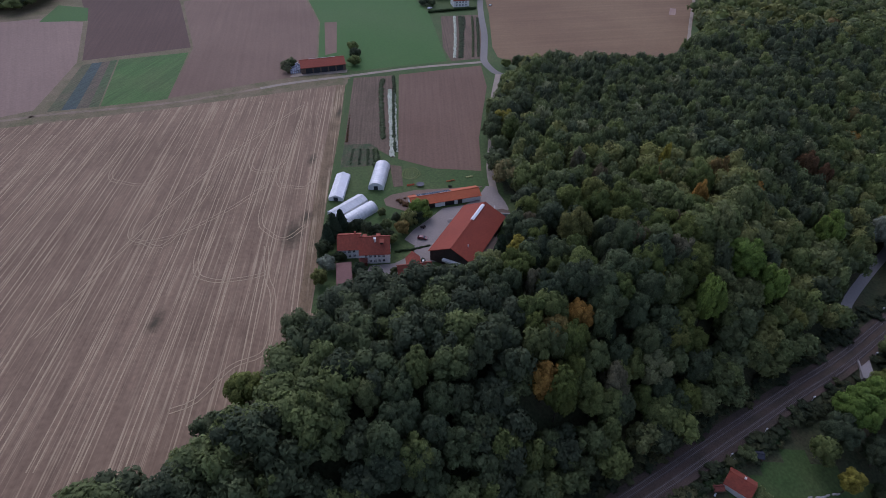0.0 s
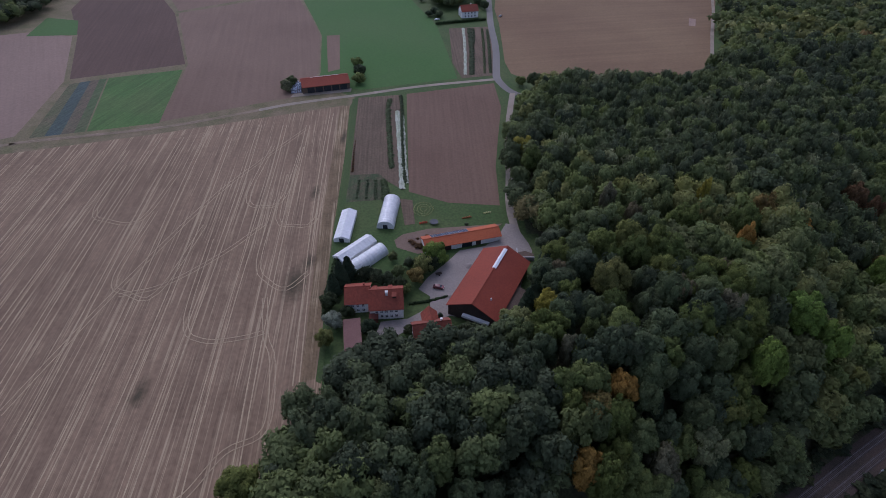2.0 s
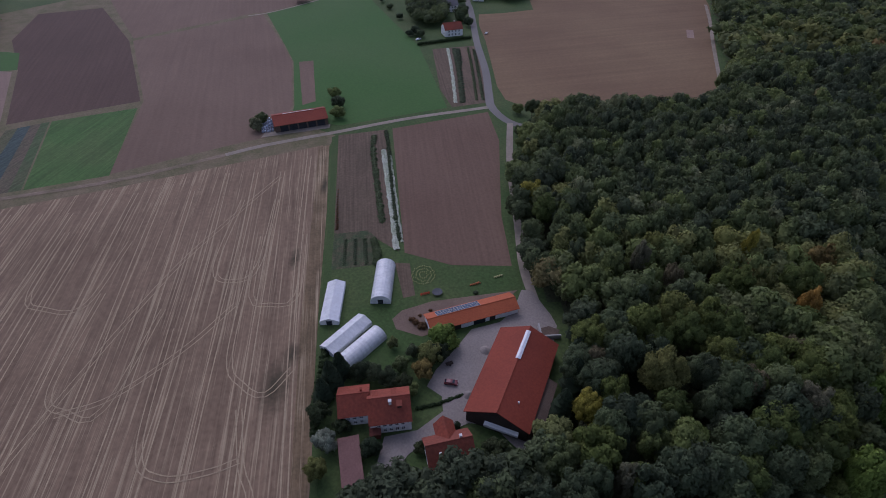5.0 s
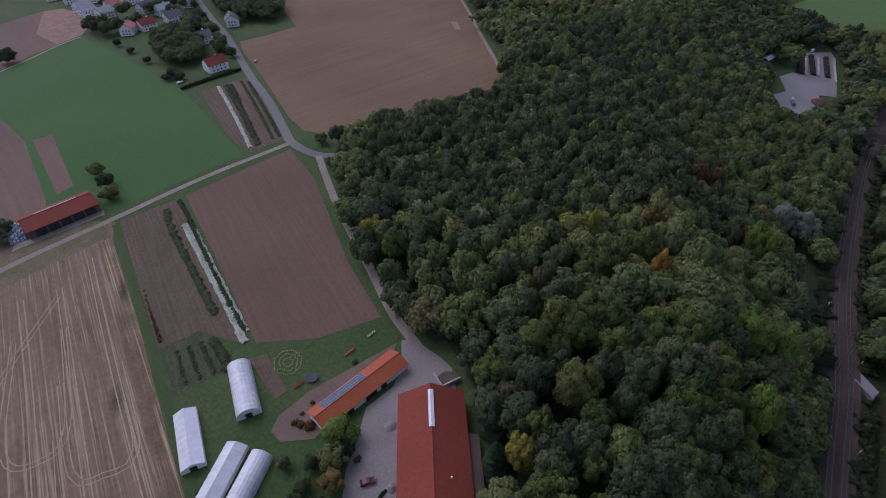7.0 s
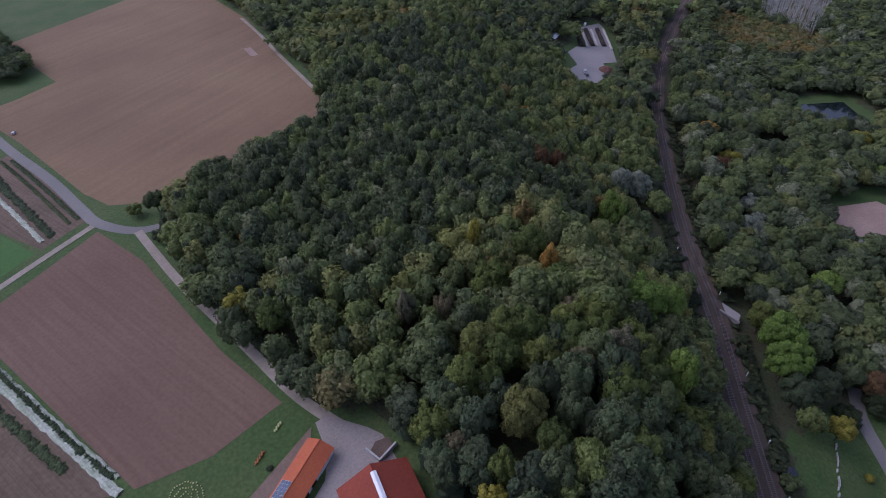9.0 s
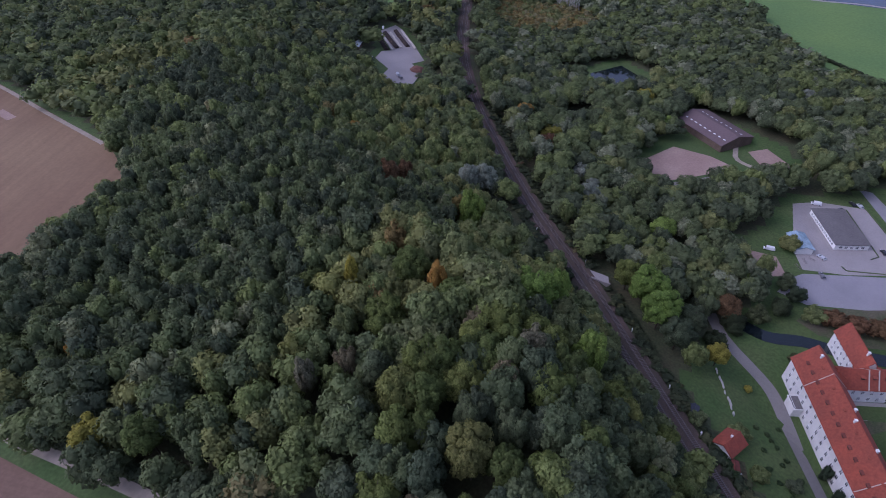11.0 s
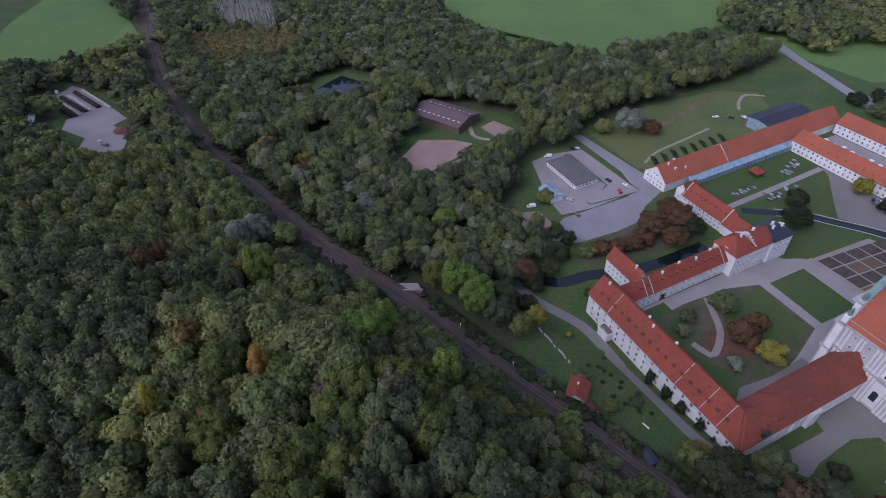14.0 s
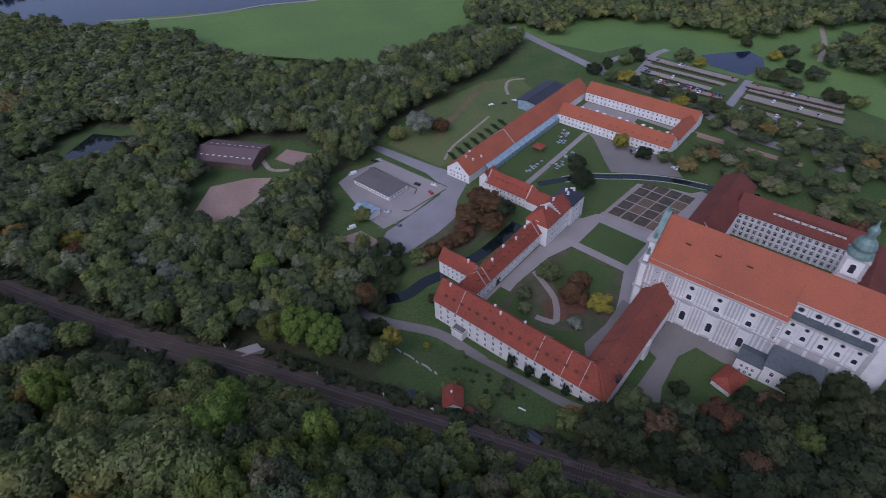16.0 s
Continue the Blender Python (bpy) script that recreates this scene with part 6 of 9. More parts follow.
for _z in (13, 27, 36.6):
    _bm = bmesh.new()
    _w = 15.3 if _z < 30 else 11.6
    box(_bm, 27.4, -_w, _z, 31.2, _w, _z + 1.0)
    part("cornice", _bm, M_GREYSTONE, _fac)
for _y, _z in ((-13, 31.8), (13, 31.8), (-9, 37.6), (9, 37.6), (0, 46.5)):
    _bm = bmesh.new()
    lathe(_bm, [(0.9, _z - 0.4), (0.9, _z + 0.6), (0.5, _z + 0.8), (0.7, _z + 1.8), (0.45, _z + 2.6), (0.3, _z + 3.1), (0.05, _z + 3.4)], 8, 28.7, _y)
    part("finial", _bm, M_COPPER, _fac, "green copper finial")
_bm = bmesh.new()
for _s in (1, -1):
    slab(_bm, [(27.3, 0, 46.9), (30.0, 0, 46.9), (30.0, _s * 9.2, 37.3), (27.3, _s * 9.2, 37.3)], 0.25)
part("copper_coping", _bm, M_COPPER, _fac, "green copper coping of the gable")

choir = gable("church_choir", abp(19, -40), 29, 17, 35, 45.2, M_GREYPLASTER, M_TILE_ORANGE, "white choir of the church with round clerestory windows", "church", over=0.6, hips=(0, 0))
_bm = bmesh.new()
prism(_bm, [(-14.4 + 8.5 * math.cos(a), 8.5 * math.sin(a)) for a in [math.pi / 2 + math.pi * i / 10 for i in range(11)]], -0.5, 35)
part("apse", _bm, M_PLASTER, choir, "rounded white apse")
_bm = bmesh.new()
_ra = [(-14.4 + 9.2 * math.cos(a), 9.2 * math.sin(a), 34.6) for a in [math.pi / 2 + math.pi * i / 10 for i in range(11)]]
for _p, _n in zip(_ra, _ra[1:]):
    slab(_bm, [_p, _n, (-14.0, 0, 45.2)], 0.3)
part("apse_roof", _bm, M_TILE_ORANGE, choir)
for _x in (12.3, 6.4, 0.2, -5.6, -11.2):
    _bm = bmesh.new()
    bmesh.ops.create_cone(_bm, cap_ends=True, segments=16, radius1=1.4, radius2=1.4, depth=0.4, matrix=pose(_x, 8.55, 32.0, 90))
    _ring = part("round_window", _bm, M_GREYSTONE, choir, "round clerestory window")
    _bm = bmesh.new()
    bmesh.ops.create_cone(_bm, cap_ends=True, segments=16, radius1=1.0, radius2=1.0, depth=0.5, matrix=pose(_x, 8.55, 32.0, 90))
    part("pane", _bm, M_GLASS, _ring)
    _bm = bmesh.new()
    box(_bm, _x - 3.2, 8.4, 28, _x - 2.6, 8.9, 34.2)
    part("pilaster", _bm, M_PLASTER, choir)
    part("bay_panel", boxed(_x - 2.2, 8.4, 29.8, _x + 2.2, 8.56, 34.0), M_PLASTER, choir)
_bm = bmesh.new()
box(_bm, -14.5, 8.3, 34.2, 14.5, 9.3, 35.0)
part("cornice", _bm, M_GREYSTONE, choir)
choir_aisle = thing("choir_aisle", abp(20, -29.5), "white choir aisle with round and arched windows", "church")
part("wall", boxed(-13, -4, -0.5, 13.4, 0.5, 28.6), M_GREYPLASTER, choir_aisle)
_bm = bmesh.new()
slab(_bm, [(-13.5, -2.2, 29.6), (13.4, -2.2, 29.6), (13.4, 1.3, 28.7), (-13.5, 1.3, 28.7)], 0.3)
part("roof", _bm, M_GREYROOF, choir_aisle, "grey sheet roof")
choir_aisle["dims"] = (13, 0.5, 28, 30)
for _x in (11.4, 6.3, 0.1, -5.5, -11):
    windows(choir_aisle, "back", 1, 19.6, 1.8, 1.5, _x - 0.01, _x + 0.01, True)
    _bm = bmesh.new()
    bmesh.ops.create_cone(_bm, cap_ends=True, segments=14, radius1=1.0, radius2=1.0, depth=0.35, matrix=pose(_x, 0.5, 25.6, 90))
    _ring = part("oculus", _bm, M_GREYSTONE, choir_aisle)
    _bm = bmesh.new()
    bmesh.ops.create_cone(_bm, cap_ends=True, segments=14, radius1=0.7, radius2=0.7, depth=0.42, matrix=pose(_x, 0.5, 25.6, 90))
    part("pane", _bm, M_GLASS, _ring)
for _x in (-12.4, -8.2, -2.7, 3.2, 8.9, 12.8):
    part("pilaster", pilaster(_x, 0.45, 0, 27.2, 1.1), M_PLASTER, choir_aisle)
for _x in (11.4, 6.3, 0.1, -5.5, -11):
    part("bay_panel", boxed(_x - 1.9, 0.45, 17.6, _x + 1.9, 0.53, 27.0), M_PLASTER, choir_aisle)
for _z in (16.5, 27.2):
    part("cornice", boxed(-13.2, 0.3, _z, 13.2, 1.2, _z + 0.7), M_GREYSTONE, choir_aisle)
sacristy = thing("sacristy", abp(24, -22.5), "low sacristy with grey-green sloping sheet roof", "church annex")
part("wall", boxed(-9, -4.4, -0.5, 9, 4.2, 9.8), M_PLASTER, sacristy)
_bm = bmesh.new()
slab(_bm, [(-9.5, -4.4, 14.0), (9.4, -4.4, 14.0), (9.4, 4.8, 9.9), (-9.5, 4.8, 9.9)], 0.25)
part("roof", _bm, M_GREYROOF, sacristy, "grey-green sheet roof")
_bm = bmesh.new()
for _x in (-9.0, 8.7):
    prism(_bm, [(_x, -4.4), (_x + 0.3, -4.4), (_x + 0.3, 0), (_x, 0)], 9.7, 11.8)
part("gable_wall", _bm, M_PLASTER, sacristy)
sacristy["dims"] = (9, 4.2, 9.8, 14)
windows(sacristy, "back", 4, 5.6, 1.3, 2.2)
windows(sacristy, "back", 4, 1.6, 1.3, 2.0)
windows(sacristy, "right", 1, 2.4, 1.3, 2.2)
low_annex = gable("church_annex", abp(38, -22), 9.5, 8, 7.5, 9.0, M_PLASTER, M_GREYROOF, "white annex against the church wall", "church annex")
windows(low_annex, "back", 3, 3.5, 1.0, 1.6)
windows(low_annex, "back", 3, 0.8, 1.0, 1.6)

tower = thing("church_tower", abp(23.3, -51.5), "white church tower with green copper cap", "tower")
part("shaft", boxed(-3.8, -3.8, -0.5, 3.8, 3.8, 49.5), M_PLASTER, tower)
for _z in (36, 41.5, 49.5):
    part("cornice", boxed(-4.3, -4.3, _z, 4.3, 4.3, _z + 0.8, bevel=0.2), M_GREYSTONE, tower)
tower["dims"] = (3.8, 3.8, 49, 50)
for _s in ("front", "back", "left", "right"):
    windows(tower, _s, 1, 43.5, 2.0, 3.2, -0.01, 0.01, True)
for _x, _y in ((-3.5, -3.5), (3.5, -3.5), (3.5, 3.5), (-3.5, 3.5)):
    part("corner_pilaster", boxed(_x - 0.6, _y - 0.6, 42.3, _x + 0.6, _y + 0.6, 49.5), M_GREYSTONE, tower)
_bm = bmesh.new()
lathe(_bm, [(4.6, 50.3), (4.4, 51.5), (3.6, 53.0), (3.9, 54.6), (3.2, 56.6), (1.6, 58.2), (1.5, 60.2), (1.9, 60.6), (1.7, 62.0), (0.6, 63.4), (0.15, 66)], 12, 0, 0, 0.26)
part("dome", _bm, M_COPPER, tower, "green copper onion cap")

convent_a = gable("convent_range", abp(81, -93, turn=90), 80, 17, 15, 23.5, M_PLASTER, M_TILE_DARK, "white convent range with dark red roof", "abbey building", hips=(6, 0))
convent_b = gable("convent_range", abp(46, -112), 56, 14, 15, 22, M_GREYPLASTER, M_TILE_DARK, "white convent range with rows of windows and dark roof", "abbey building")
convent_c = gable("convent_range", abp(13, -80, turn=90), 52, 14, 15, 22, M_PLASTER, M_TILE_DARK, "far white convent range with dark roof", "abbey building")
for _z in (1.4, 4.8, 8.2, 11.6):
    windows(convent_b, "back", 18, _z, 1.3, 2.2)
    windows(convent_a, "back", 18, _z, 1.2, 1.9)
    windows(convent_c, "front", 12, _z, 1.2, 1.9)
for _i in range(19):
    part("pilaster", boxed(-26.7 + 2.93 * _i, 6.95, 0, -26.1 + 2.93 * _i, 7.2, 14.6), M_PLASTER, convent_b)
for _z in (4.1, 7.5, 10.9, 14.4):
    part("string_course", boxed(-28, 6.95, _z, 28, 7.14, _z + 0.35), M_PLASTER, convent_b)
_bm = bmesh.new()
box(_bm, -20, 2.6, 16.5, 12, 4.4, 19.4)
_attic = part("attic_storey", _bm, M_PLASTER, convent_b, "white attic storey above the eave")
for _i in range(9):
    one_window(_attic, pose(-18 + 3.5 * _i, 4.42, 17.0, 0, 0, 180), 1.2, 1.9)
_bm = bmesh.new()
box(_bm, -20.4, -1.0, 19.4, 12.4, 4.8, 19.8)
part("attic_roof", _bm, M_TILE_DARK, _attic)
for _x in (20, 26):
    _bm = bmesh.new()
    slab(_bm, [(_x - 0.2, 0, 23.9), (_x + 0.2, 0, 23.9), (_x + 0.2, 9, 14.8), (_x - 0.2, 9, 14.8)], 0.2)
    part("fire_wall", _bm, M_CREAM, convent_a)
flat("cloister_lawn", [(72, -55), (20, -55), (20, -104.5), (72, -104.5)], 0.09, M_LAWN, "dark green cloister court", "lawn")

red_hut = gable("garden_house", abp(41.5, -9.5, turn=75), 11, 8, 3.2, 6, M_PLASTER, M_TILE_RED, "small white house with red hipped roof before the church", "house", hips=(3, 3))
windows(red_hut, "front", 4, 0.9, 0.8, 1.3)
hut = gable("garden_house", pose(103.8, 90.5, h1(103.8, 90.5) + 0.2, 0, 0, -40), 8.4, 6.8, 3.2, 5.6, M_PLASTER, M_TILE_RED, "small white garden house with red roof", "house")
windows(hut, "back", 2, 1.0, 0.8, 1.1)
windows(hut, "left", 2, 1.0, 0.8, 1.1)
chimney(hut, 0.5, 0.5, 0.8, 0.5)
tool_shed = gable("tool_shed", pose(114.5, 101.3, h1(114.5, 101.3), 0, 0, -10), 4, 2.8, 1.9, 2.6, M_WOOD, M_SHEET_DARK, "small grey garden shed", "shed", over=0.3, thick=0.12)
gable("tool_shed", pose(95.9, 89.5, h1(95.9, 89.5), 0, 0, 2), 3.4, 2.6, 1.9, 2.4, M_WOOD, M_TILE_DARK, "small brown shed beside the garden house", "shed", over=0.3, thick=0.12)
gable("tool_shed", pose(72.4, 80.1, h1(72.4, 80.1), 0, 0, 10), 5, 3.2, 2.0, 2.7, M_DARKWOOD, M_SHEET_DARK, "dark low garden shed", "shed", over=0.3, thick=0.12)

# garden wall, broken in places
_wall = thing("garden_wall", pose(0, 0, 0), "old whitish garden wall with gaps", "wall")
_q = random.Random(8)
for _i in range(16):
    if _q.random() < 0.85:
        _x, _y = 140.5 - 1.41 * _i, 90.0 - 0.25 * _i + 0.25 * math.sin(_i)
        part("wall_section", boxed(-0.72, -0.2, -0.8, 0.72, 0.2, _q.uniform(0.7, 1.3), bevel=0.05), M_GREYSTONE, _wall).matrix_basis = pose(_x, _y, h1(_x, _y), 0, 0, 10 + _q.uniform(-4, 4))
# clutter in the garden
for _x0, _y0, _l, _r in ((84.3, 87.6, 2.6, 30), (85.0, 72.7, 3.0, 20), (94.9, 87.7, 1.8, 50), (105.1, 99.3, 1.5, 15)):
    _bm = bmesh.new()
    box(_bm, -_l / 2, -0.3, 0.38, _l / 2, 0.3, 0.46)
    for _x in (-_l / 2 + 0.2, _l / 2 - 0.3):
        box(_bm, _x, -0.25, 0, _x + 0.1, 0.25, 0.38)
    solo("garden_bench", _bm, M_WHITE, "pale garden bench on the grass", "bench", m=pose(_x0, _y0, h1(_x0, _y0) + 0.02, 0, 0, _r))

# ---- vehicles ----
PAINTS = {"white": (0.75, 0.75, 0.76), "red": (0.42, 0.03, 0.03), "silver": (0.42, 0.43, 0.45), "black": (0.02, 0.02, 0.024), "blue": (0.04, 0.08, 0.22), "dark_red": (0.16, 0.03, 0.035), "grey": (0.14, 0.14, 0.15)}
_paint = {k: mat(k + "_car_paint", c, 0.3, 0.04, 0.5, 3.0, 0.0, spec=0.6) for k, c in PAINTS.items()}
_car = {}


def car(m, colour, label, van=False, group="parked cars"):
    """A parked car: body with cabin, windows, lamps and four wheels."""
    l, w = (5.2, 1.95) if van else (4.4, 1.78)
    key = (colour, van)
    if key not in _car:
        bm = bmesh.new()
        top = 2.0 if van else 1.42
        prof = [(-l / 2, 0.35), (-l / 2, 0.85), (-l / 2 + 0.25, 0.95), (-l / 2 + (0.3 if van else 0.75), top - 0.05), (-0.2, top), (l / 2 - (1.0 if van else 1.75), top - 0.08), (l / 2 - (0.7 if van else 1.0), 0.98), (l / 2 - 0.15, 0.85), (l / 2, 0.6), (l / 2, 0.35)]
        sides = [[bm.verts.new((x, s * (w / 2 - (0.16 if z > 1.2 else 0)), z)) for x, z in prof] for s in (1, -1)]
        bm.faces.new(sides[0][::-1])
        bm.faces.new(sides[1])
        for i in range(len(prof)):
            j = (i + 1) % len(prof)
            bm.faces.new((sides[0][i], sides[0][j], sides[1][j], sides[1][i]))
        bmesh.ops.bevel(bm, geom=list(bm.edges), offset=0.06, segments=1, affect="EDGES")
        body = mesh_of(bm, _paint[colour])
        bm = bmesh.new()
        z0, z1 = 1.0, top - 0.16
        for s in (1, -1):
            y = s * (w / 2 - 0.06)
            v = [bm.verts.new(p) for p in ((-l / 2 + 0.6, y, z0), (l / 2 - 1.3, y, z0), (l / 2 - 1.75, y - s * 0.08, z1), (-l / 2 + 0.9, y - s * 0.08, z1))]
            bm.faces.new(v)
        slab(bm, [(l / 2 - (1.0 if van else 1.72), -w / 2 + 0.28, top - 0.16), (l / 2 - (1.0 if van else 1.72), w / 2 - 0.28, top - 0.16), (l / 2 - (0.66 if van else 1.02), w / 2 - 0.2, 1.02), (l / 2 - (0.66 if van else 1.02), -w / 2 + 0.2, 1.02)], 0.09)
        slab(bm, [(-l / 2 + 0.72, -w / 2 + 0.28, top - 0.16), (-l / 2 + 0.72, w / 2 - 0.28, top - 0.16), (-l / 2 + 0.28, w / 2 - 0.2, 1.0), (-l / 2 + 0.28, -w / 2 + 0.2, 1.0)], 0.09)
        glass = mesh_of(bm, M_GLASS)
        bm = bmesh.new()
        lathe(bm, [(0.2, -0.1), (0.31, -0.1), (0.31, 0.1), (0.2, 0.1)], 12)
        wheel = mesh_of(bm, M_RUBBER)
        bm = bmesh.new()
        lathe(bm, [(0.19, -0.09), (0.19, 0.115), (0.05, 0.12)], 10)
        rim = mesh_of(bm, M_RAIL)
        bm = bmesh.new()
        box(bm, -0.05, -0.2, -0.07, 0.05, 0.2, 0.07)
        _car[key] = (body, glass, wheel, rim, mesh_of(bm, M_WHITE), l, w)
    body, glass, wheel, rim, lamp, l, w = _car[key]
    root = thing("van" if van else "car", m, label, "van" if van else "car", group)
    part("body", body, None, root)
    part("windows", glass, None, root)
    for x in (-l / 2 + 0.85, l / 2 - 0.85):
        for s in (1, -1):
            ob = part("wheel", wheel, None, root)
            ob.matrix_basis = pose(x, s * (w / 2 - 0.08), 0.31, -90 * s)
            part("rim", rim, None, ob)
    for s in (1, -1):
        part("headlight", lamp, None, root).matrix_basis = pose(l / 2 - 0.02, s * (w / 2 - 0.35), 0.66)
    return root


# ---- farm ----
barn = gable("barn", pose(11.4, 178.8, 0, 0, 0, 64.2), 35, 18.6, 5.0, 9.6, M_DARKWOOD, M_TILE_BARN, "large barn with bright red tiled roof", "barn", over=0.7)
_bm = bmesh.new()
for _s in (1, -1):
    slab(_bm, [(3.2, 0, 10.05), (15.5, 0, 10.05), (15.5, _s * 0.75, 9.72), (3.2, _s * 0.75, 9.72)], 0.18)
_sky_l = part("ridge_skylight", _bm, M_FOIL2, barn, "white translucent ridge skylight")
_bm = bmesh.new()
for _i in range(6):
    box(_bm, 4 + 2 * _i - 0.03, -0.9, 9.9, 4.03 + 2 * _i, 0.9, 10.0)
part("skylight_bar", _bm, M_GREYSTONE, _sky_l)
_bm = bmesh.new()
box(_bm, -18.9, -7, 2.6, -17.4, 3.4, 3.5)
part("gate_beam", _bm, M_WHITE, barn, "white beam above the barn gate")
# a dark sheet on the closed wall stands for the opening's shade
_bm = bmesh.new()
box(_bm, -17.62, -7, 0, -17.45, 3.4, 2.6)
part("gate", _bm, M_DARKWOOD, barn, "dark sheet standing for the shade in the open barn gate")
_bm = bmesh.new()
slab(_bm, [(-16, -9.2, 4.2), (4, -9.2, 4.2), (4, -13.2, 2.7), (-16, -13.2, 2.7)], 0.15)
for _x in (-15.5, -9, -2.5, 3.6):
    box(_bm, _x, -13, 0, _x + 0.2, -12.8, 2.7)
part("lean_to", _bm, M_WOOD, barn, "dark lean-to along the barn")
_bm = bmesh.new()
tube(_bm, (-11, -4.6, 7.0), (-11, -4.6, 8.5), 0.25, 0.25, 8)
part("vent_pipe", _bm, M_WHITE, barn, "white roof vent")
windows(barn, "back", 6, 1.4, 1.2, 1.2)
for _x in (-6, 8):
    _bm = bmesh.new()
    box(_bm, _x, 9.3, 0, _x + 4, 9.42, 3.6)
    part("barn_door", _bm, M_WOOD, barn, "wooden sliding door")
for _x, _y, _r in ((4.4, 193.5, 2.0), (-3.2, 176, 1.6)):
    _bm = bmesh.new()
    lathe(_bm, [(_r, 0.2), (_r * 0.7, 0.6), (_r * 0.3, 1.0), (0.05, 1.15)], 12)
    solo("gravel_mound", _bm, M_GRAVEL, "low mound of pale gravel beside the barn", "gravel mound", m=pose(_x, _y, 0.05))
# ramp wall and dung heap north of the barn
_bm = bmesh.new()
box(_bm, 24, 197.2, 0, 31, 197.7, 1.8)
box(_bm, 24, 197.2, 0, 24.5, 203, 2.0)
solo("yard_wall", _bm, M_GREYSTONE, "low retaining wall beside the barn", "wall")
sheet("covered_pit", [(24.5, 197.7), (30, 197.7), (31.5, 201), (28, 203), (24.5, 202)], 0.3, M_WOOD, "brown covered pit behind the barn", "pit")

M_SHED_TILE = striped(mat("bright_orange_tiles", (0.44, 0.115, 0.045), 0.75, 0.12, 0.08, 1.5, 0.3, second=(0.38, 0.095, 0.04)), 16, 0.5, 0.06, 0.5)
long_shed = gable("long_shed", pose(1.2, 209.3, 0, 0, 0, 16), 33, 7.6, 2.9, 4.5, M_HOUSE_WHITE, M_SHED_TILE, "long white shed with orange roof and solar panels", "shed", over=0.6)
_slope = math.degrees(math.atan2(1.6, 3.8))
_bm = bmesh.new()
box(_bm, -0.47, -0.56, 0, 0.47, 0.56, 0.06, bevel=0.02)
_pm = mesh_of(_bm, M_PANEL)
for _i in range(16):
    for _j in range(3):
        _x, _y = -12.4 + 1.02 * _i, 0.85 + 1.2 * _j
        _ob = part("solar_panel", _pm, None, long_shed)
        _ob.matrix_basis = pose(_x, _y, 4.5 + 0.46 - 1.6 * _y / 3.8, -_slope)
_bm = bmesh.new()
for _i in range(17):
    _x = -12.91 + 1.02 * _i
    slab(_bm, [(_x - 0.025, 0.25, 4.79), (_x + 0.025, 0.25, 4.79), (_x + 0.025, 3.9, 3.25), (_x - 0.025, 3.9, 3.25)], 0.13)
for _y in (0.25, 1.45, 2.65, 3.85):
    slab(_bm, [(-12.9, _y - 0.03, 4.88 - 1.6 * _y / 3.8), (3.4, _y - 0.03, 4.88 - 1.6 * _y / 3.8), (3.4, _y + 0.03, 4.88 - 1.6 * _y / 3.8), (-12.9, _y + 0.03, 4.88 - 1.6 * _y / 3.8)], 0.12)
part("panel_frame", _bm, M_GREYSTONE, long_shed, "pale panel frames")
for _x, _w, _m in ((12, 4, M_WHITE), (6.5, 2.2, M_DARKWOOD), (1.5, 4.5, M_GLASS), (-3.5, 1.6, M_WHITE), (-7, 3, M_DARKWOOD), (-12, 3, M_GLASS)):
    _bm = bmesh.new()
    box(_bm, _x - _w / 2, -3.92, 0, _x + _w / 2, -3.78, 2.3)
    part("shed_door", _bm, _m, long_shed)

farm_house = gable("farm_house", pose(-27.3, 170.1, 0, 0, 0, 4.6), 12, 11, 5.4, 9.4, M_HOUSE_WHITE, M_TILE_RED, "white farmhouse with red tiled roof", "house", over=0.6)
for _z in (1.0, 3.4):
    windows(farm_house, "front", 5, _z, 0.9, 1.2)
    windows(farm_house, "right", 4, _z, 0.9, 1.2)
    windows(farm_house, "back", 4, _z, 0.9, 1.2)
windows(farm_house, "right", 2, 6.2, 0.8, 1.1, -2, 2)
chimney(farm_house, 0.3, -1.6, 1.4, 0.8)
for _x, _y in ((-4, 3), (1.6, 3), (3.0, -2.6)):
    dormer(farm_house, _x, _y, 1.3, 0.9, 1.9)
_bm = bmesh.new()
box(_bm, -6.2, -7.4, -0.3, -3.2, -5.5, 2.4)
slab(_bm, [(-6.4, -7.6, 2.4), (-3.0, -7.6, 2.4), (-3.0, -5.4, 3.2), (-6.4, -5.4, 3.2)], 0.15)
part("porch", _bm, M_TILE_DARK, farm_house)
farm_wing = gable("farm_house", pose(-38.0, 172.6, 0, 0, 0, 4.6), 9, 10, 5.0, 8.3, M_HOUSE_WHITE, M_TILE_RED, "lower white wing of the farmhouse with red roof", "house", over=0.5)
for _z in (1.0, 3.2):
    windows(farm_wing, "front", 3, _z, 0.9, 1.1)
    windows(farm_wing, "left", 3, _z, 0.9, 1.1)
chimney(farm_wing, 2.4, 1.2, 1.0, 0.6, M_TILE_RED)
mill_house = gable("small_farm_house", pose(-10.4, 156.2, 0, 0, 0, 10.5), 13, 9, 3.6, 7.2, M_PLASTER, M_TILE_WORN, "low farm building with dark red roof", "house", over=0.5)
windows(mill_house, "left", 2, 1.0, 0.9, 1.1)
windows(mill_house, "back", 4, 1.0, 0.9, 1.1)
chimney(mill_house, -3.0, -2.6, 1.0, 0.5)
chimney(mill_house, 3.5, 0.6, 1.0, 0.6)
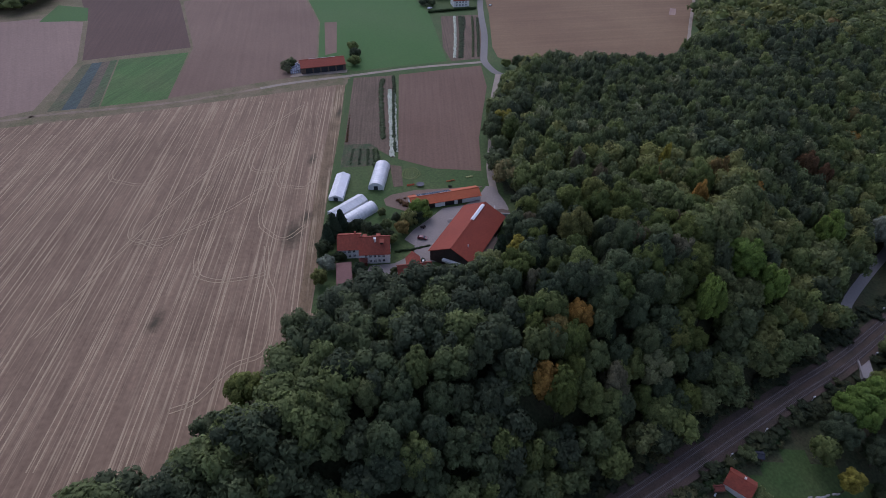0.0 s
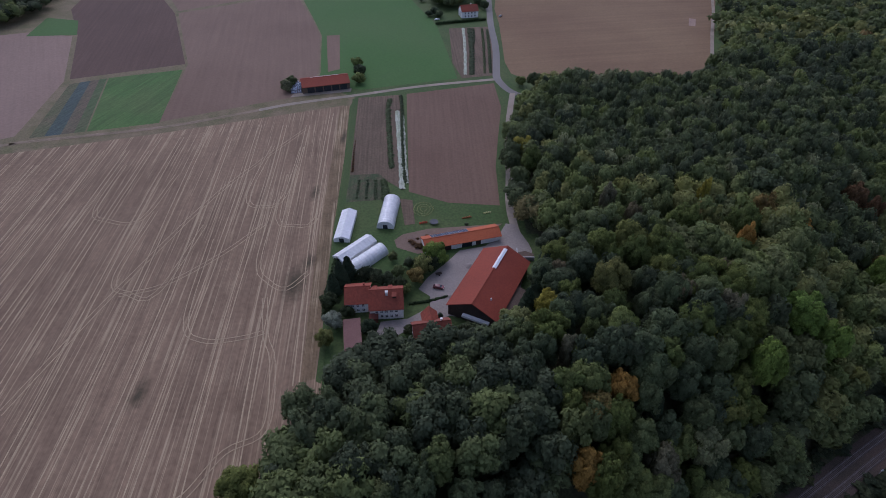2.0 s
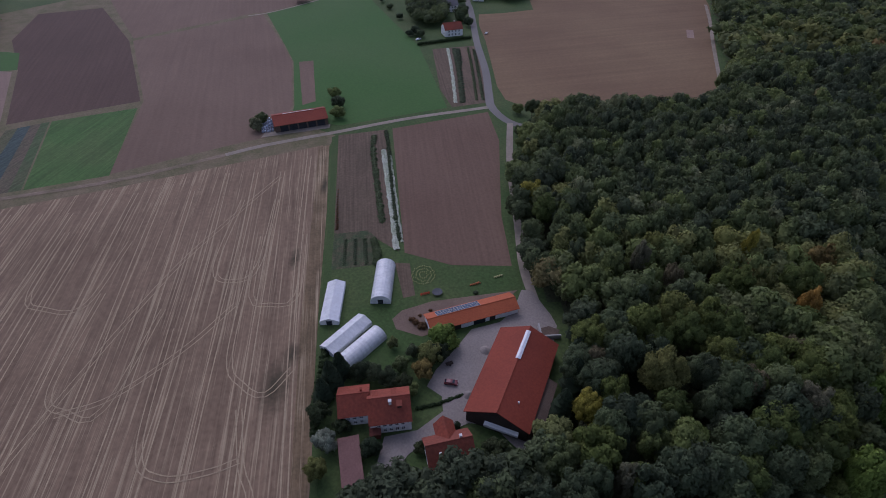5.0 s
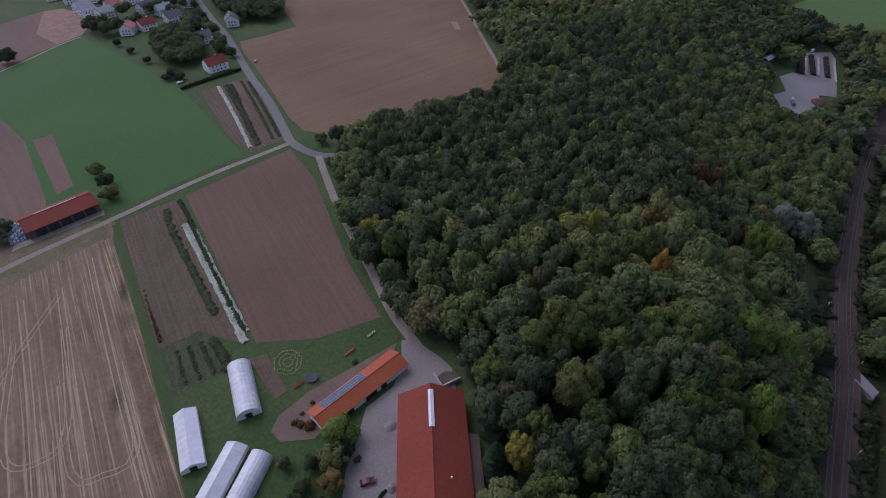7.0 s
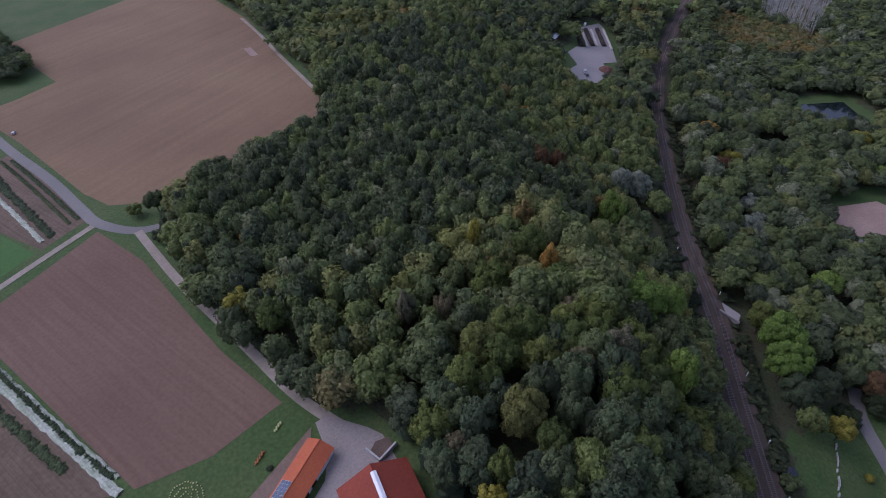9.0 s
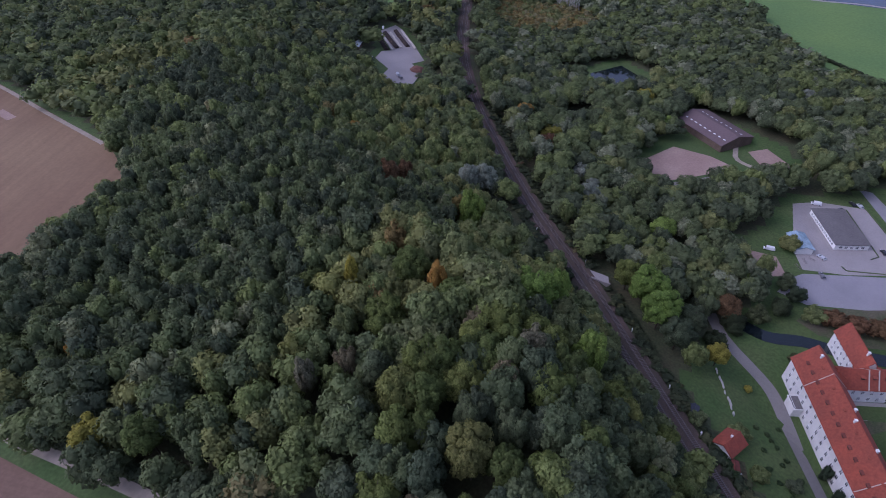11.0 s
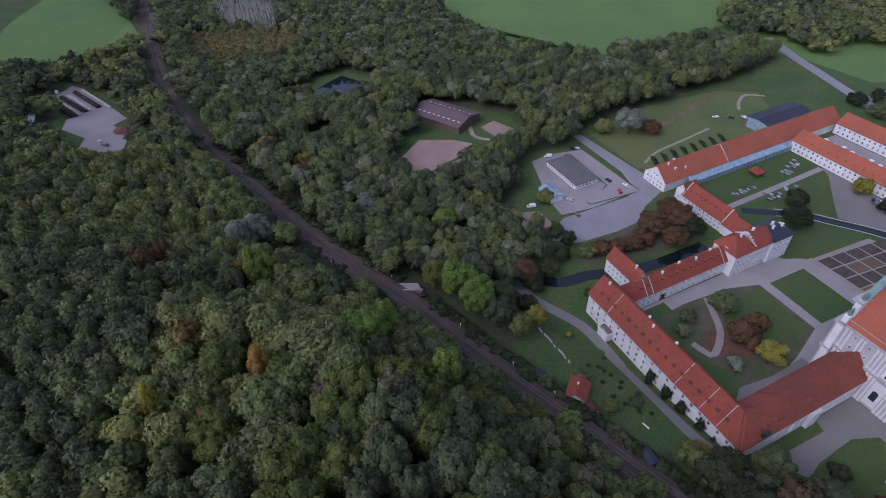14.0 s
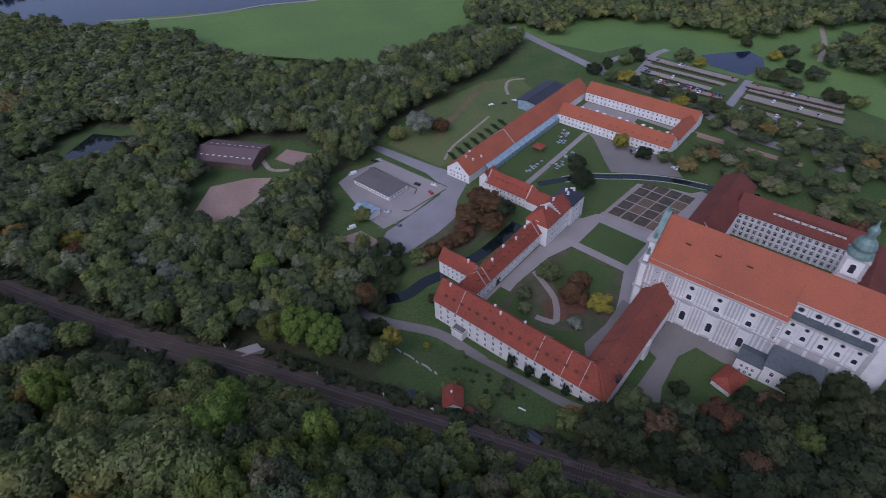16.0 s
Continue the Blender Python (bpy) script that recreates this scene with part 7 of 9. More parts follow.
gable("roof_gable", pose(-11.0, 161.0, 0, 0, 0, 100.5), 7, 5, 3.6, 6.4, M_PLASTER, M_TILE_RED, "red-tiled cross gable of the farm building", "house", over=0.3)
carport = thing("carport", pose(-38, 154.8, 0, 0, 0, -80), "flat brown carport roof on posts", "carport")
part("roof", boxed(-7.5, -3.1, 2.5, 7.5, 3.1, 2.75, bevel=0.05), mat("brown_felt", (0.21, 0.115, 0.10), 0.9, 0.15, 0.2, 2.0, 0.2), carport)
for _x in (-7, 0, 7):
    for _y in (-2.8, 2.8):
        part("post", boxed(_x - 0.1, _y - 0.1, 0, _x + 0.1, _y + 0.1, 2.5), M_WOOD, carport)


def greenhouse(m, length, width, eave, ridge, label, arch=False, foil=None, foil2=None, bays=9):
    """A foil greenhouse: hoops or a gabled frame, cover, end walls and a door."""
    root = thing("polytunnel" if arch else "greenhouse", m, label, "greenhouse", "greenhouses of the farm")
    l, w = length / 2, width / 2
    n = 10
    if arch:
        prof = [(w * math.cos(math.pi * i / n), max(0.0, ridge * math.sin(math.pi * i / n) ** 0.75)) for i in range(n + 1)]
    else:
        prof = [(w, 0), (w, eave), (0, ridge), (-w, eave), (-w, 0)]
    for side, keep in (("cover", lambda i: True),):
        for half in ((0, 1) if not arch else (0,)):
            bm = bmesh.new()
            segs = list(zip(prof, prof[1:]))
            segs = segs if arch else segs[2 * half:2 * half + 2]
            for (y0, z0), (y1, z1) in segs:
                for b in range(bays):
                    x0, x1 = -l + length * b / bays, -l + length * (b + 1) / bays
                    sag = 0.06
                    v = [bm.verts.new(p) for p in ((x0, y0, z0), ((x0 + x1) / 2, y0 * (1 - sag / 3), z0 - sag * (z0 > 1)), (x1, y0, z0), (x1, y1, z1), ((x0 + x1) / 2, y1 * (1 - sag / 3), z1 - sag * (z1 > 1)), (x0, y1, z1))]
                    bm.faces.new((v[0], v[1], v[4], v[5]))
                    bm.faces.new((v[1], v[2], v[3], v[4]))
            bmesh.ops.remove_doubles(bm, verts=bm.verts, dist=0.01)
            bmesh.ops.solidify(bm, geom=list(bm.faces), thickness=0.05)
            part("cover", bm, (foil or M_FOIL) if half == 0 else (foil2 or foil or M_FOIL), root)
    for b in range(bays + 1):
        x = -l + length * b / bays
        bm = bmesh.new()
        for (y0, z0), (y1, z1) in zip(prof, prof[1:]):
            tube(bm, (x, y0 * 1.012, z0 + 0.02), (x, y1 * 1.012, z1 + 0.02), 0.05, 0.05, 5)
        part("hoop", bm, M_WHITE, root)
    for sx in (1, -1):
        bm = bmesh.new()
        lo = [bm.verts.new((sx * (l - 0.06), y, z)) for y, z in prof]
        hi = [bm.verts.new((sx * (l - 0.12), y, z)) for y, z in prof]
        bm.faces.new(lo)
        bm.faces.new(hi[::-1])
        for i in range(len(prof)):
            j = (i + 1) % len(prof)
            bm.faces.new((lo[i], hi[i], hi[j], lo[j]))
        end = part("end_wall", bm, M_FOIL, root)
        part("door", boxed(sx * l - 0.06, -1.0, 0, sx * l + 0.06, 1.0, min(2.1, ridge * 0.7)), M_GLASS, end, "dark open doorway")
    return root


greenhouse(pose(-49.4, 218.7, 0, 0, 0, 88), 20.6, 6.7, 1.9, 3.3, "gabled white foil greenhouse", foil=M_FOIL, foil2=M_FOIL2)
greenhouse(pose(-31.2, 228.6, 0, 0, 0, 86), 21.2, 7.6, 0, 4.0, "silvery arched foil polytunnel on the grass", arch=True, bays=12)
greenhouse(pose(-43.2, 202.6, 0, 0, 0, 49.5), 18.6, 6.6, 1.8, 3.2, "gabled grey-white foil greenhouse beside a polytunnel", foil=M_FOIL, foil2=M_FOIL)
greenhouse(pose(-37.6, 196.6, 0, 0, 0, 48), 17.6, 6.8, 0, 3.7, "silvery arched polytunnel beside the farmhouse", arch=True, bays=10)

car(pose(-8.2, 180.6, 0.25, 0, 0, -12), "dark_red", "dark red car parked in the farm yard")
_cart = thing("hand_cart", pose(-8.2, 188.2, 0.24, 0, 0, 20), "small dark trailer in the yard", "trailer")
part("bed", boxed(-1.2, -0.6, 0.5, 1.2, 0.6, 0.8), M_DARKWOOD, _cart)
for _s in (1, -1):
    _bm = bmesh.new()
    lathe(_bm, [(0.1, -0.08), (0.32, -0.08), (0.32, 0.08), (0.1, 0.08)], 10)
    part("wheel", _bm, M_RUBBER, _cart).matrix_basis = pose(0, _s * 0.75, 0.32, 90)
# garden: flower ring, trampoline, red rake, orange flowers
for _r in (1.6, 3.0, 4.4):
    _bm = bmesh.new()
    for _i in range(int(_r * 9)):
        _a = 6.2832 * _i / int(_r * 9)
        _j = random.Random(_i).uniform(-0.3, 0.3)
        bmesh.ops.create_icosphere(_bm, subdivisions=1, radius=0.24, matrix=pose((_r + _j) * math.cos(_a), (_r + _j) * math.sin(_a) * 1.2, 0.2))
    solo("flower_ring", _bm, mat("pale_yellow_flowers", (0.62, 0.58, 0.28), 0.8, 0.35, 1.0, 5.0, 0.3, second=(0.34, 0.36, 0.12)), "ring of pale yellow flowers in the grass", "flowers", "stuff", pose(-15.6, 232.8, 0.02))
_tr = thing("trampoline", pose(-10.6, 222.2, 0), "round dark trampoline on the grass", "trampoline")
_bm = bmesh.new()
lathe(_bm, [(0.1, 0.78), (1.7, 0.74), (1.95, 0.85), (1.95, 0.92), (1.65, 0.9), (0.1, 0.82)], 18)
part("mat", _bm, M_SHEET_DARK, _tr)
for _i in range(6):
    _bm = bmesh.new()
    tube(_bm, (1.85 * math.cos(1.047 * _i), 1.85 * math.sin(1.047 * _i), 0), (1.85 * math.cos(1.047 * _i), 1.85 * math.sin(1.047 * _i), 0.85), 0.04, 0.04)
    part("leg", _bm, M_RAIL, _tr)
_rk = thing("hay_rake", pose(-15.3, 221.8, 0, 0, 0, 15), "orange-red hay rake standing in the garden", "farm machine")
part("frame", boxed(-1.6, -0.15, 0.5, 1.6, 0.15, 0.75), mat("orange_machine_paint", (0.5, 0.07, 0.03), 0.5, 0.1, 0.5, 3, 0.05), _rk)
for _i in range(4):
    _bm = bmesh.new()
    lathe(_bm, [(0.1, -0.05), (0.55, -0.05), (0.55, 0.05), (0.1, 0.05)], 12)
    part("wheel", _bm, mat("orange_wheel_paint", (0.5, 0.09, 0.03), 0.5, 0.1, 0.5, 3, 0.05) if _i == 0 else bpy.data.materials["orange_wheel_paint"], _rk).matrix_basis = pose(-1.4 + 0.95 * _i, 0.1, 0.55, 70, 0, 20)
for _k, (_x, _y, _n) in enumerate(((4.2, 226.3, 12), (14, 230.2, 10))):
    _bm = bmesh.new()
    for _i in range(_n):
        bmesh.ops.create_icosphere(_bm, subdivisions=1, radius=0.35, matrix=pose(-2 + 0.36 * _i, 0.3 * math.sin(_i * 2.1), 0.3))
    solo("flower_row", _bm, M_FLOWER if _k == 0 else bpy.data.materials["pale_yellow_flowers"], "row of bright garden flowers in the grass", "flowers", "stuff", pose(_x, _y, 0.02, 0, 0, 20))
# white fleece over the rows, with loose edges
for _name, _l, _w in (("fleece_cover", [(-34.2, 333.4), (-32.3, 312), (-29.4, 284.5), (-27.6, 264), (-26.3, 249)], 2.8), ("fleece_cover", [(-30.3, 326.8), (-28.1, 297.4), (-26.2, 276.5), (-24.2, 253.9)], 1.2), ("fleece_cover", [(9.6, 485), (9.8, 450), (9.3, 420), (8.6, 389)], 2.2)):
    _bm = bmesh.new()
    _cl = curve_line(_l, 2.0)
    _q = random.Random(3)
    _cl = [(x + _q.uniform(-0.25, 0.25), y) for x, y in _cl]
    _L, _R = ribbon_pts(_cl, _w)
    _C = [(x, y) for x, y in _cl]
    _rows = [[_bm.verts.new((p[0] + _q.uniform(-0.2, 0.2), p[1], z + _q.uniform(0, 0.12))) for p in pts] for pts, z in ((_L, 0.14), (_C, 0.55), (_R, 0.14))]
    for _a0, _b0 in zip(_rows, _rows[1:]):
        for _i in range(len(_a0) - 1):
            _bm.faces.new((_a0[_i], _a0[_i + 1], _b0[_i + 1], _b0[_i]))
    solo(_name, _bm, M_FLEECE, "long white fleece cover over vegetable rows", "crop cover")
for _l, _w, _h in (([(-40, 350), (-40, 335.7), (-37.4, 308.9), (-35.2, 288.6), (-33, 269)], 2.0, 0.6), ([(-33.6, 355), (-31.6, 335), (-29.6, 305), (-27, 270), (-25, 256)], 1.4, 0.9), ([(-36, 256), (-34.5, 248), (-34, 241)], 2.4, 1.6), ([(-44, 257), (-43, 241)], 1.0, 0.45), ([(-48, 257), (-47.5, 241)], 1.0, 0.4), ([(-40, 257), (-38.5, 241)], 1.1, 0.5), ([(14.5, 485), (14.8, 440), (13, 390)], 2.4, 0.5), ([(17.5, 484), (17, 462), (16.4, 452)], 1.8, 0.5), ([(25, 486), (24, 440), (22, 393)], 1.3, 0.45), ([(29, 482), (28, 440), (26, 393)], 1.5, 0.45)):
    hedge("vegetable_row", _l, _w, _h, M_DEEP, "row of dark green vegetables", 1.3)
for _k in range(17):
    _u = _k / 16
    shrub(-54.9 + 2.4 * _u + 0.25 * math.sin(_k * 2.3), 296 - 31 * _u ** 0.8, 0.35 + 0.35 * _u, 0.7, M_RED, "dark dry plant at the field's edge", _k, group="dry plants")
sheet("grass_verge", [(-63.5, 350), (-60, 352), (-57, 302), (-54, 262), (-51, 222), (-46, 136), (-48, 137), (-54.0, 218), (-57.6, 280), (-62.4, 338)], 0.13, M_LAWN, "green grass strip between the fields", "grass")
sheet("worn_headland", [(-64, 341), (-58.6, 280), (-54.8, 218), (-48.5, 138), (-53, 136), (-61, 218), (-65, 280), (-69.5, 339)], 0.10, M_HEADLAND, "worn brown headland of the stubble", "headland")

# trees of the farm
hedge("wood_edge_shrubs", [(29, 236), (30.5, 262), (34, 300), (38, 322), (43.5, 344), (52, 358)], 3.2, 6.0, M_LEAF, "bushy edge of the hill wood along the drive", 2.6)
for _k, (_x, _y, _r, _t, _m, _c, _l) in enumerate((
        (-46, 182, 3.4, 13, M_CONIFER, True, "dark spruce beside the farmhouse"), (-43.5, 186, 3.2, 12, M_CONIFER, True, "dark spruce beside the polytunnel"), (-48, 177, 3.0, 11, M_CONIFER, True, "dark spruce at the field's edge"),
        (-45.5, 160.5, 3.3, 7, M_SILVER, False, "pale blossoming tree beside the house"), (-47, 152, 3, 8, M_LEAF, False, "green tree at the field's edge"), (-32.5, 158, 2.8, 6, M_CONIFER, False, "dark round tree before the house"),
        (-9.5, 196.5, 4.6, 9.5, M_BRIGHT, False, "bright green tree beside the yard"), (-14, 190, 3.6, 8, M_LEAF, False, "green tree beside the yard"), (-17, 184, 3.2, 7, M_LEAF, False, "green tree beside the yard"),
        (-11.2, 191, 3.0, 7, M_DARKLEAF, False, "dark green tree beside the yard"), (-23.2, 179.5, 2.8, 6, M_DARKLEAF, False, "dark tree behind the farmhouse"), (-28.3, 182.4, 3.0, 6.5, M_DARKLEAF, False, "dark tree behind the farmhouse"), (-37, 184.6, 3.4, 7.5, M_DARKLEAF, False, "dark tree beside the polytunnel"), (-41.6, 166, 2.4, 5, M_DARKLEAF, False, "dark tree beside the house wing"), (-48.5, 170, 3.2, 7, M_DARKLEAF, False, "dark tree at the field edge"), (2.5, 153.5, 4, 9, M_DARKLEAF, False, "dark tree beside the low farm building"), (-2, 151, 3.6, 8, M_DARKLEAF, False, "dark tree beside the low farm building"), (-18.5, 158, 1.8, 3.5, M_DARKLEAF, False, "small dark tree before the farm building"),
        (-20, 193, 2.2, 5, M_LEAF, False, "small green orchard tree on grass"), (-24, 188, 2.2, 5, M_LEAF, False, "small green orchard tree on grass"), (-26.5, 181, 2.6, 5, M_LEAF, False, "small tree behind the farmhouse"), (-27, 197, 1.8, 4.5, M_LEAF, False, "small green orchard tree on grass"), (-33, 184, 3.0, 6.5, M_LEAF, False, "tree between the houses and the polytunnel"),
        (-10.5, 165.6, 1.3, 3.2, M_CONIFER, False, "round clipped dark green yew"), (-7.6, 164.2, 1.3, 3.2, M_CONIFER, False, "round clipped dark green yew"),
        (-21, 177.5, 2.2, 5, M_LEAF, False, "small tree beside the house"), (33, 221, 4.6, 13, M_LEAF, False, "broadleaf tree beside the yard entrance"), (36.5, 213, 4.6, 13, M_LEAF, False, "broadleaf tree beside the yard entrance"), (31.5, 229, 4.2, 12.5, M_LEAF, False, "broadleaf tree beside the drive"), (24, 166, 4, 15, M_CONIFER, True, "dark spruce beside the barn"), (30, 176, 4, 16, M_CONIFER, True, "dark spruce beside the barn"), (33.5, 186, 3.8, 15, M_CONIFER, True, "dark spruce beside the barn"), (37, 196, 4, 16, M_CONIFER, True, "dark spruce at the wood's edge"),
        (-67, 402, 4, 7, M_LEAF, False, "tree beside the field barn"), (-63, 388, 4, 7.5, M_LEAF, False, "tree beside the field barn"), (-62, 374, 4, 7.5, M_LEAF, False, "tree beside the field barn"), (-107, 361, 3.6, 8, M_LEAF, False, "tree beside the field barn"), (-105.5, 369, 3.6, 7, M_LEAF, False, "tree beside the field barn"),
        (44, 372, 3.5, 6.5, M_LEAF, False, "tree at the road junction"), (41, 345, 3, 6, M_LEAF, False, "tree at the road junction"), (-120, 622, 6.5, 11, M_DEEP, False, "lone dark tree between the fields"), (52, 366, 4.5, 12, M_LEAF, False, "tree at the wood's corner"))):
    tree(_x, _y, _r, _t, _m, _l, seed=_k * 5 + 1, conifer=_c, name="spruce" if _c else "tree")
for _k, (_x, _y, _r) in enumerate(((-19, 207.5, 1.2), (-16.8, 205.6, 1.5), (-20.5, 209, 1.0), (-13.5, 213.2, 0.8), (-17.5, 211, 0.7), (-11, 207, 1.3), (4, 221.5, 0.9))):
    shrub(_x, _y, _r, _r * 1.2, M_RED if _k < 5 else M_LEAF, "low brownish shrub on bare soil", _k, group="shrubs on the soil")
hedge("farm_hedge", [(-5, 176), (-12, 173.5), (-19, 172)], 0.9, 0.9, M_HEDGE, "low hedge beside the yard path", 0.7)
hedge("field_edge_shrubs", [(-49, 190), (-50, 200), (-51, 175), (-50, 165)], 1.5, 1.6, M_HEDGE, "rough shrubs along the stubble field")

# ---- field barn with bales ----
field_barn = gable("field_barn", pose(-83.5, 368.5, 0, 0, 0, 16.5), 30, 14.5, 4.4, 6.8, M_WOOD, M_TILE_BARN, "open field barn with long dark red roof", "barn", over=0.8)
_bm = bmesh.new()
slab(_bm, [(-9, 0.9, 7.02), (9, 0.9, 7.02), (9, 0.2, 7.22), (-9, 0.2, 7.22)], 0.12)
part("ridge_light", _bm, M_WHITE, field_barn, "pale ridge light strip")
# dark panels on the solid front, their colour stands for shade inside the bays
for _i in range(5):
    part("open_bay", boxed(-12 + 5.2 * _i, -7.35, 0, -7.6 + 5.2 * _i, -7.2, 3.6), M_GLASS, field_barn, "dark panel standing for the shade in an open bay")
sheet("barn_apron", [(-103, 352), (-66, 361), (-66, 366), (-102, 358)], 0.17, M_DIRT, "pale worn apron before the field barn", "yard")
_q = random.Random(2)
_bm0 = bmesh.new()
bmesh.ops.create_cone(_bm0, cap_ends=True, segments=12, radius1=0.6, radius2=0.6, depth=1.2)
bmesh.ops.bevel(_bm0, geom=list(_bm0.edges), offset=0.08, segments=1, affect="EDGES")
_bale = mesh_of(_bm0, mat("wrapped_bale_foil", (0.46, 0.50, 0.60), 0.4, 0.25, 0.6, 3, 0.2, obj_random=0.4))
for _i in range(5):
    for _j in range(11):
        for _k in range(1 if (_i + _j) % 3 else 2):
            _ob = tagged(new("hay_bale", _bale), "round bale wrapped in pale foil", "bale", "bales beside the field barn")
            _ob.matrix_world = pose(-106.2 + 1.35 * _i + 0.3 * _j, 371.5 - 1.32 * _j + 0.3 * _i, 0.62 + 1.18 * _k, 90, 0, _q.uniform(0, 20))
car(pose(-71, 366, 0.2, 0, 0, 15), "white", "white car beside the field barn")

# ---- village at the far end of the road ----
def cottage(x, y, turn, l, w, eave, ridge, tiles, label, chim=True, walls=None):
    root = gable("house", pose(x, y, 0, 0, 0, turn), l, w, eave, ridge, walls or M_PLASTER, tiles, label, "house", over=0.5, group="village houses")
    for z in (1.0, 3.4)[: 2 if eave > 4.2 else 1]:
        windows(root, "front", 4, z, 1.1, 1.3)
        windows(root, "left", 3, z, 1.1, 1.3)
        windows(root, "right", 3, z, 1.1, 1.3)
    if chim:
        chimney(root, l * 0.15, 0.8, 1.2, 0.7)
    return root


M_SITE = mat("building_site_earth", (0.34, 0.22, 0.16), 0.95, 0.2, 0.15, 0.8, 0.4, second=(0.26, 0.165, 0.12))
M_TILE_PINK = mat("pale_red_tiles", (0.56, 0.24, 0.20), 0.8, 0.15, 0.2, 1.5, 0.3)
M_TILE_GREY = mat("grey_concrete_tiles", (0.17, 0.16, 0.165), 0.8, 0.15, 0.2, 1.5, 0.3)
M_TILE_PALE = mat("light_grey_tiles", (0.46, 0.45, 0.46), 0.7, 0.15, 0.2, 1.5, 0.3)
cottage(15, 518, 14, 14.5, 11, 5.4, 9.0, M_TILE_RED, "white two-storey house with red roof at the road", walls=M_HOUSE_WHITE)
VILLAGE = [(17, 582, 12, M_TILE_GREY, "house with grey roof among trees"), (47, 615, 80, M_TILE_GREY, "white gabled house beside the road"), (-33, 643, 70, M_TILE_PINK, "white house with pale red roof"), (-18, 646, 20, M_TILE_RED, "village house with red tiled roof"),
           (4, 657, 15, M_TILE_GREY, "white house with grey roof"), (0, 684, 25, M_TILE_PALE, "white house with light grey roof"), (-7, 724, 20, M_TILE_RED, "village house with red tiled roof"), (25, 697, 65, M_TILE_PALE, "large white gabled house with light roof"),
           (-48, 706, 25, M_TILE_PALE, "white house with light grey roof"), (-62, 722, 30, M_TILE_PALE, "white new house with light roof"), (-66, 742, 30, M_TILE_PALE, "white new house with light roof"), (-57, 771, 10, M_TILE_RED, "white house with red roof"), (-75, 780, 10, M_TILE_PINK, "white house with pale red roof"),
           (-34, 752, 70, M_TILE_RED, "village house with red tiled roof"), (-33, 774, 15, M_TILE_PINK, "white house with pale red roof"), (-18, 780, 15, M_TILE_PALE, "white house with light grey roof"), (-22, 742, 15, M_TILE_PALE, "white house with light grey roof"), (12, 738, 30, M_TILE_PALE, "white house with light grey roof"),
           (-40, 728, 20, M_TILE_PINK, "white house with pale red roof"), (-14, 702, 35, M_TILE_GREY, "white house with grey roof"), (-92, 806, 10, M_TILE_PINK, "white house with pale red roof"), (-50, 806, 20, M_TILE_RED, "village house with red tiled roof"), (-10, 812, 20, M_TILE_PALE, "white house with light grey roof"), (30, 770, 5, M_TILE_PALE, "white house with light grey roof")]
for _x, _y, _t, _m, _l in VILLAGE:
    cottage(_x, _y, _t, 13.5, 10.5, 5.6, 9.2, _m, _l, walls=M_HOUSE_WHITE)
_vp = np.concatenate([scatter([(-12, 617), (-21, 582), (-11, 534), (7, 536), (14, 570), (9, 613)], 6.4, 41), scatter([(-68, 664), (-60, 676), (-44, 662), (-22, 655), (-20, 634), (-44, 630)], 6.5, 42),
                      scatter([(24, 540), (29, 545), (30, 600), (24, 640), (12, 640), (14, 600), (26, 590)], 7.5, 43), scatter([(-40, 690), (10, 664), (32, 660), (28, 745), (-20, 725), (-90, 850), (40, 830), (36, 780), (-50, 755)], 15, 44),
                      scatter([(52, 626), (58, 612), (74, 604), (92, 606), (98, 680), (110, 760), (44, 780), (44, 650)], 7.5, 46)])
for _h in VILLAGE:
    _vp = _vp[np.hypot(_vp[:, 0] - _h[0], _vp[:, 1] - _h[1] + 4) > 10.5]
wood("village_trees", _vp, 3.9, 12, CROWNS_NARROW, "dark garden trees between the village houses", "trees", 45, lambda p, q: q.uniform(0.0, 0.5, len(p)))
for _k, (_x, _y, _r, _h) in enumerate(((24, 548, 4.2, 10), (28, 560, 4, 11), (-14, 520, 3.6, 7), (-10, 513, 3.4, 6), (-19, 516, 3, 5), (30, 536, 3.8, 8), (62, 640, 6, 12), (72, 636, 6, 12), (86, 640, 6.5, 13), (-27, 560, 3, 5), (-36, 590, 3, 5), (-44, 614, 3, 6))):
    tree(_x, _y, _r, _h, M_DEEP, "dark garden tree near the village houses", group="village trees", seed=_k * 3)
hedge("garden_hedge", [(-12, 494), (6, 500), (28, 506)], 2.2, 2.6, M_HEDGE, "dark hedge along the garden field", 2.0)
car(pose(-12, 506, 0.1, 0, 0, 30), "white", "white car beside the garden")
car(pose(42.5, 516, 0.2, 0, 0, 70), "silver", "silver car at the roadside")
sheet("building_site", [(-100, 764), (-84, 764), (-66, 730), (-60, 697), (-69, 663), (-88, 648), (-104, 690)], 0.12, M_SITE, "bare reddish earth of a building site", "soil")
road("field_track", [(-160, 580), (-146, 586), (-128, 601), (-104, 625), (-86, 645), (-70, 658)], 2.2, 0.16, M_DIRT, "pale track between meadow and brown field", "track")
sheet("bare_strip", [(198, 495), (203, 493), (210, 512), (205, 514)], 0.10, M_SAND, "pale bare strip in the tan field", "soil")
road("wood_path", [(186, 412), (196, 438), (212, 480), (232, 530), (250, 580)], 2.6, 0.12, M_DIRT, "pale track along the wood's edge", "track")

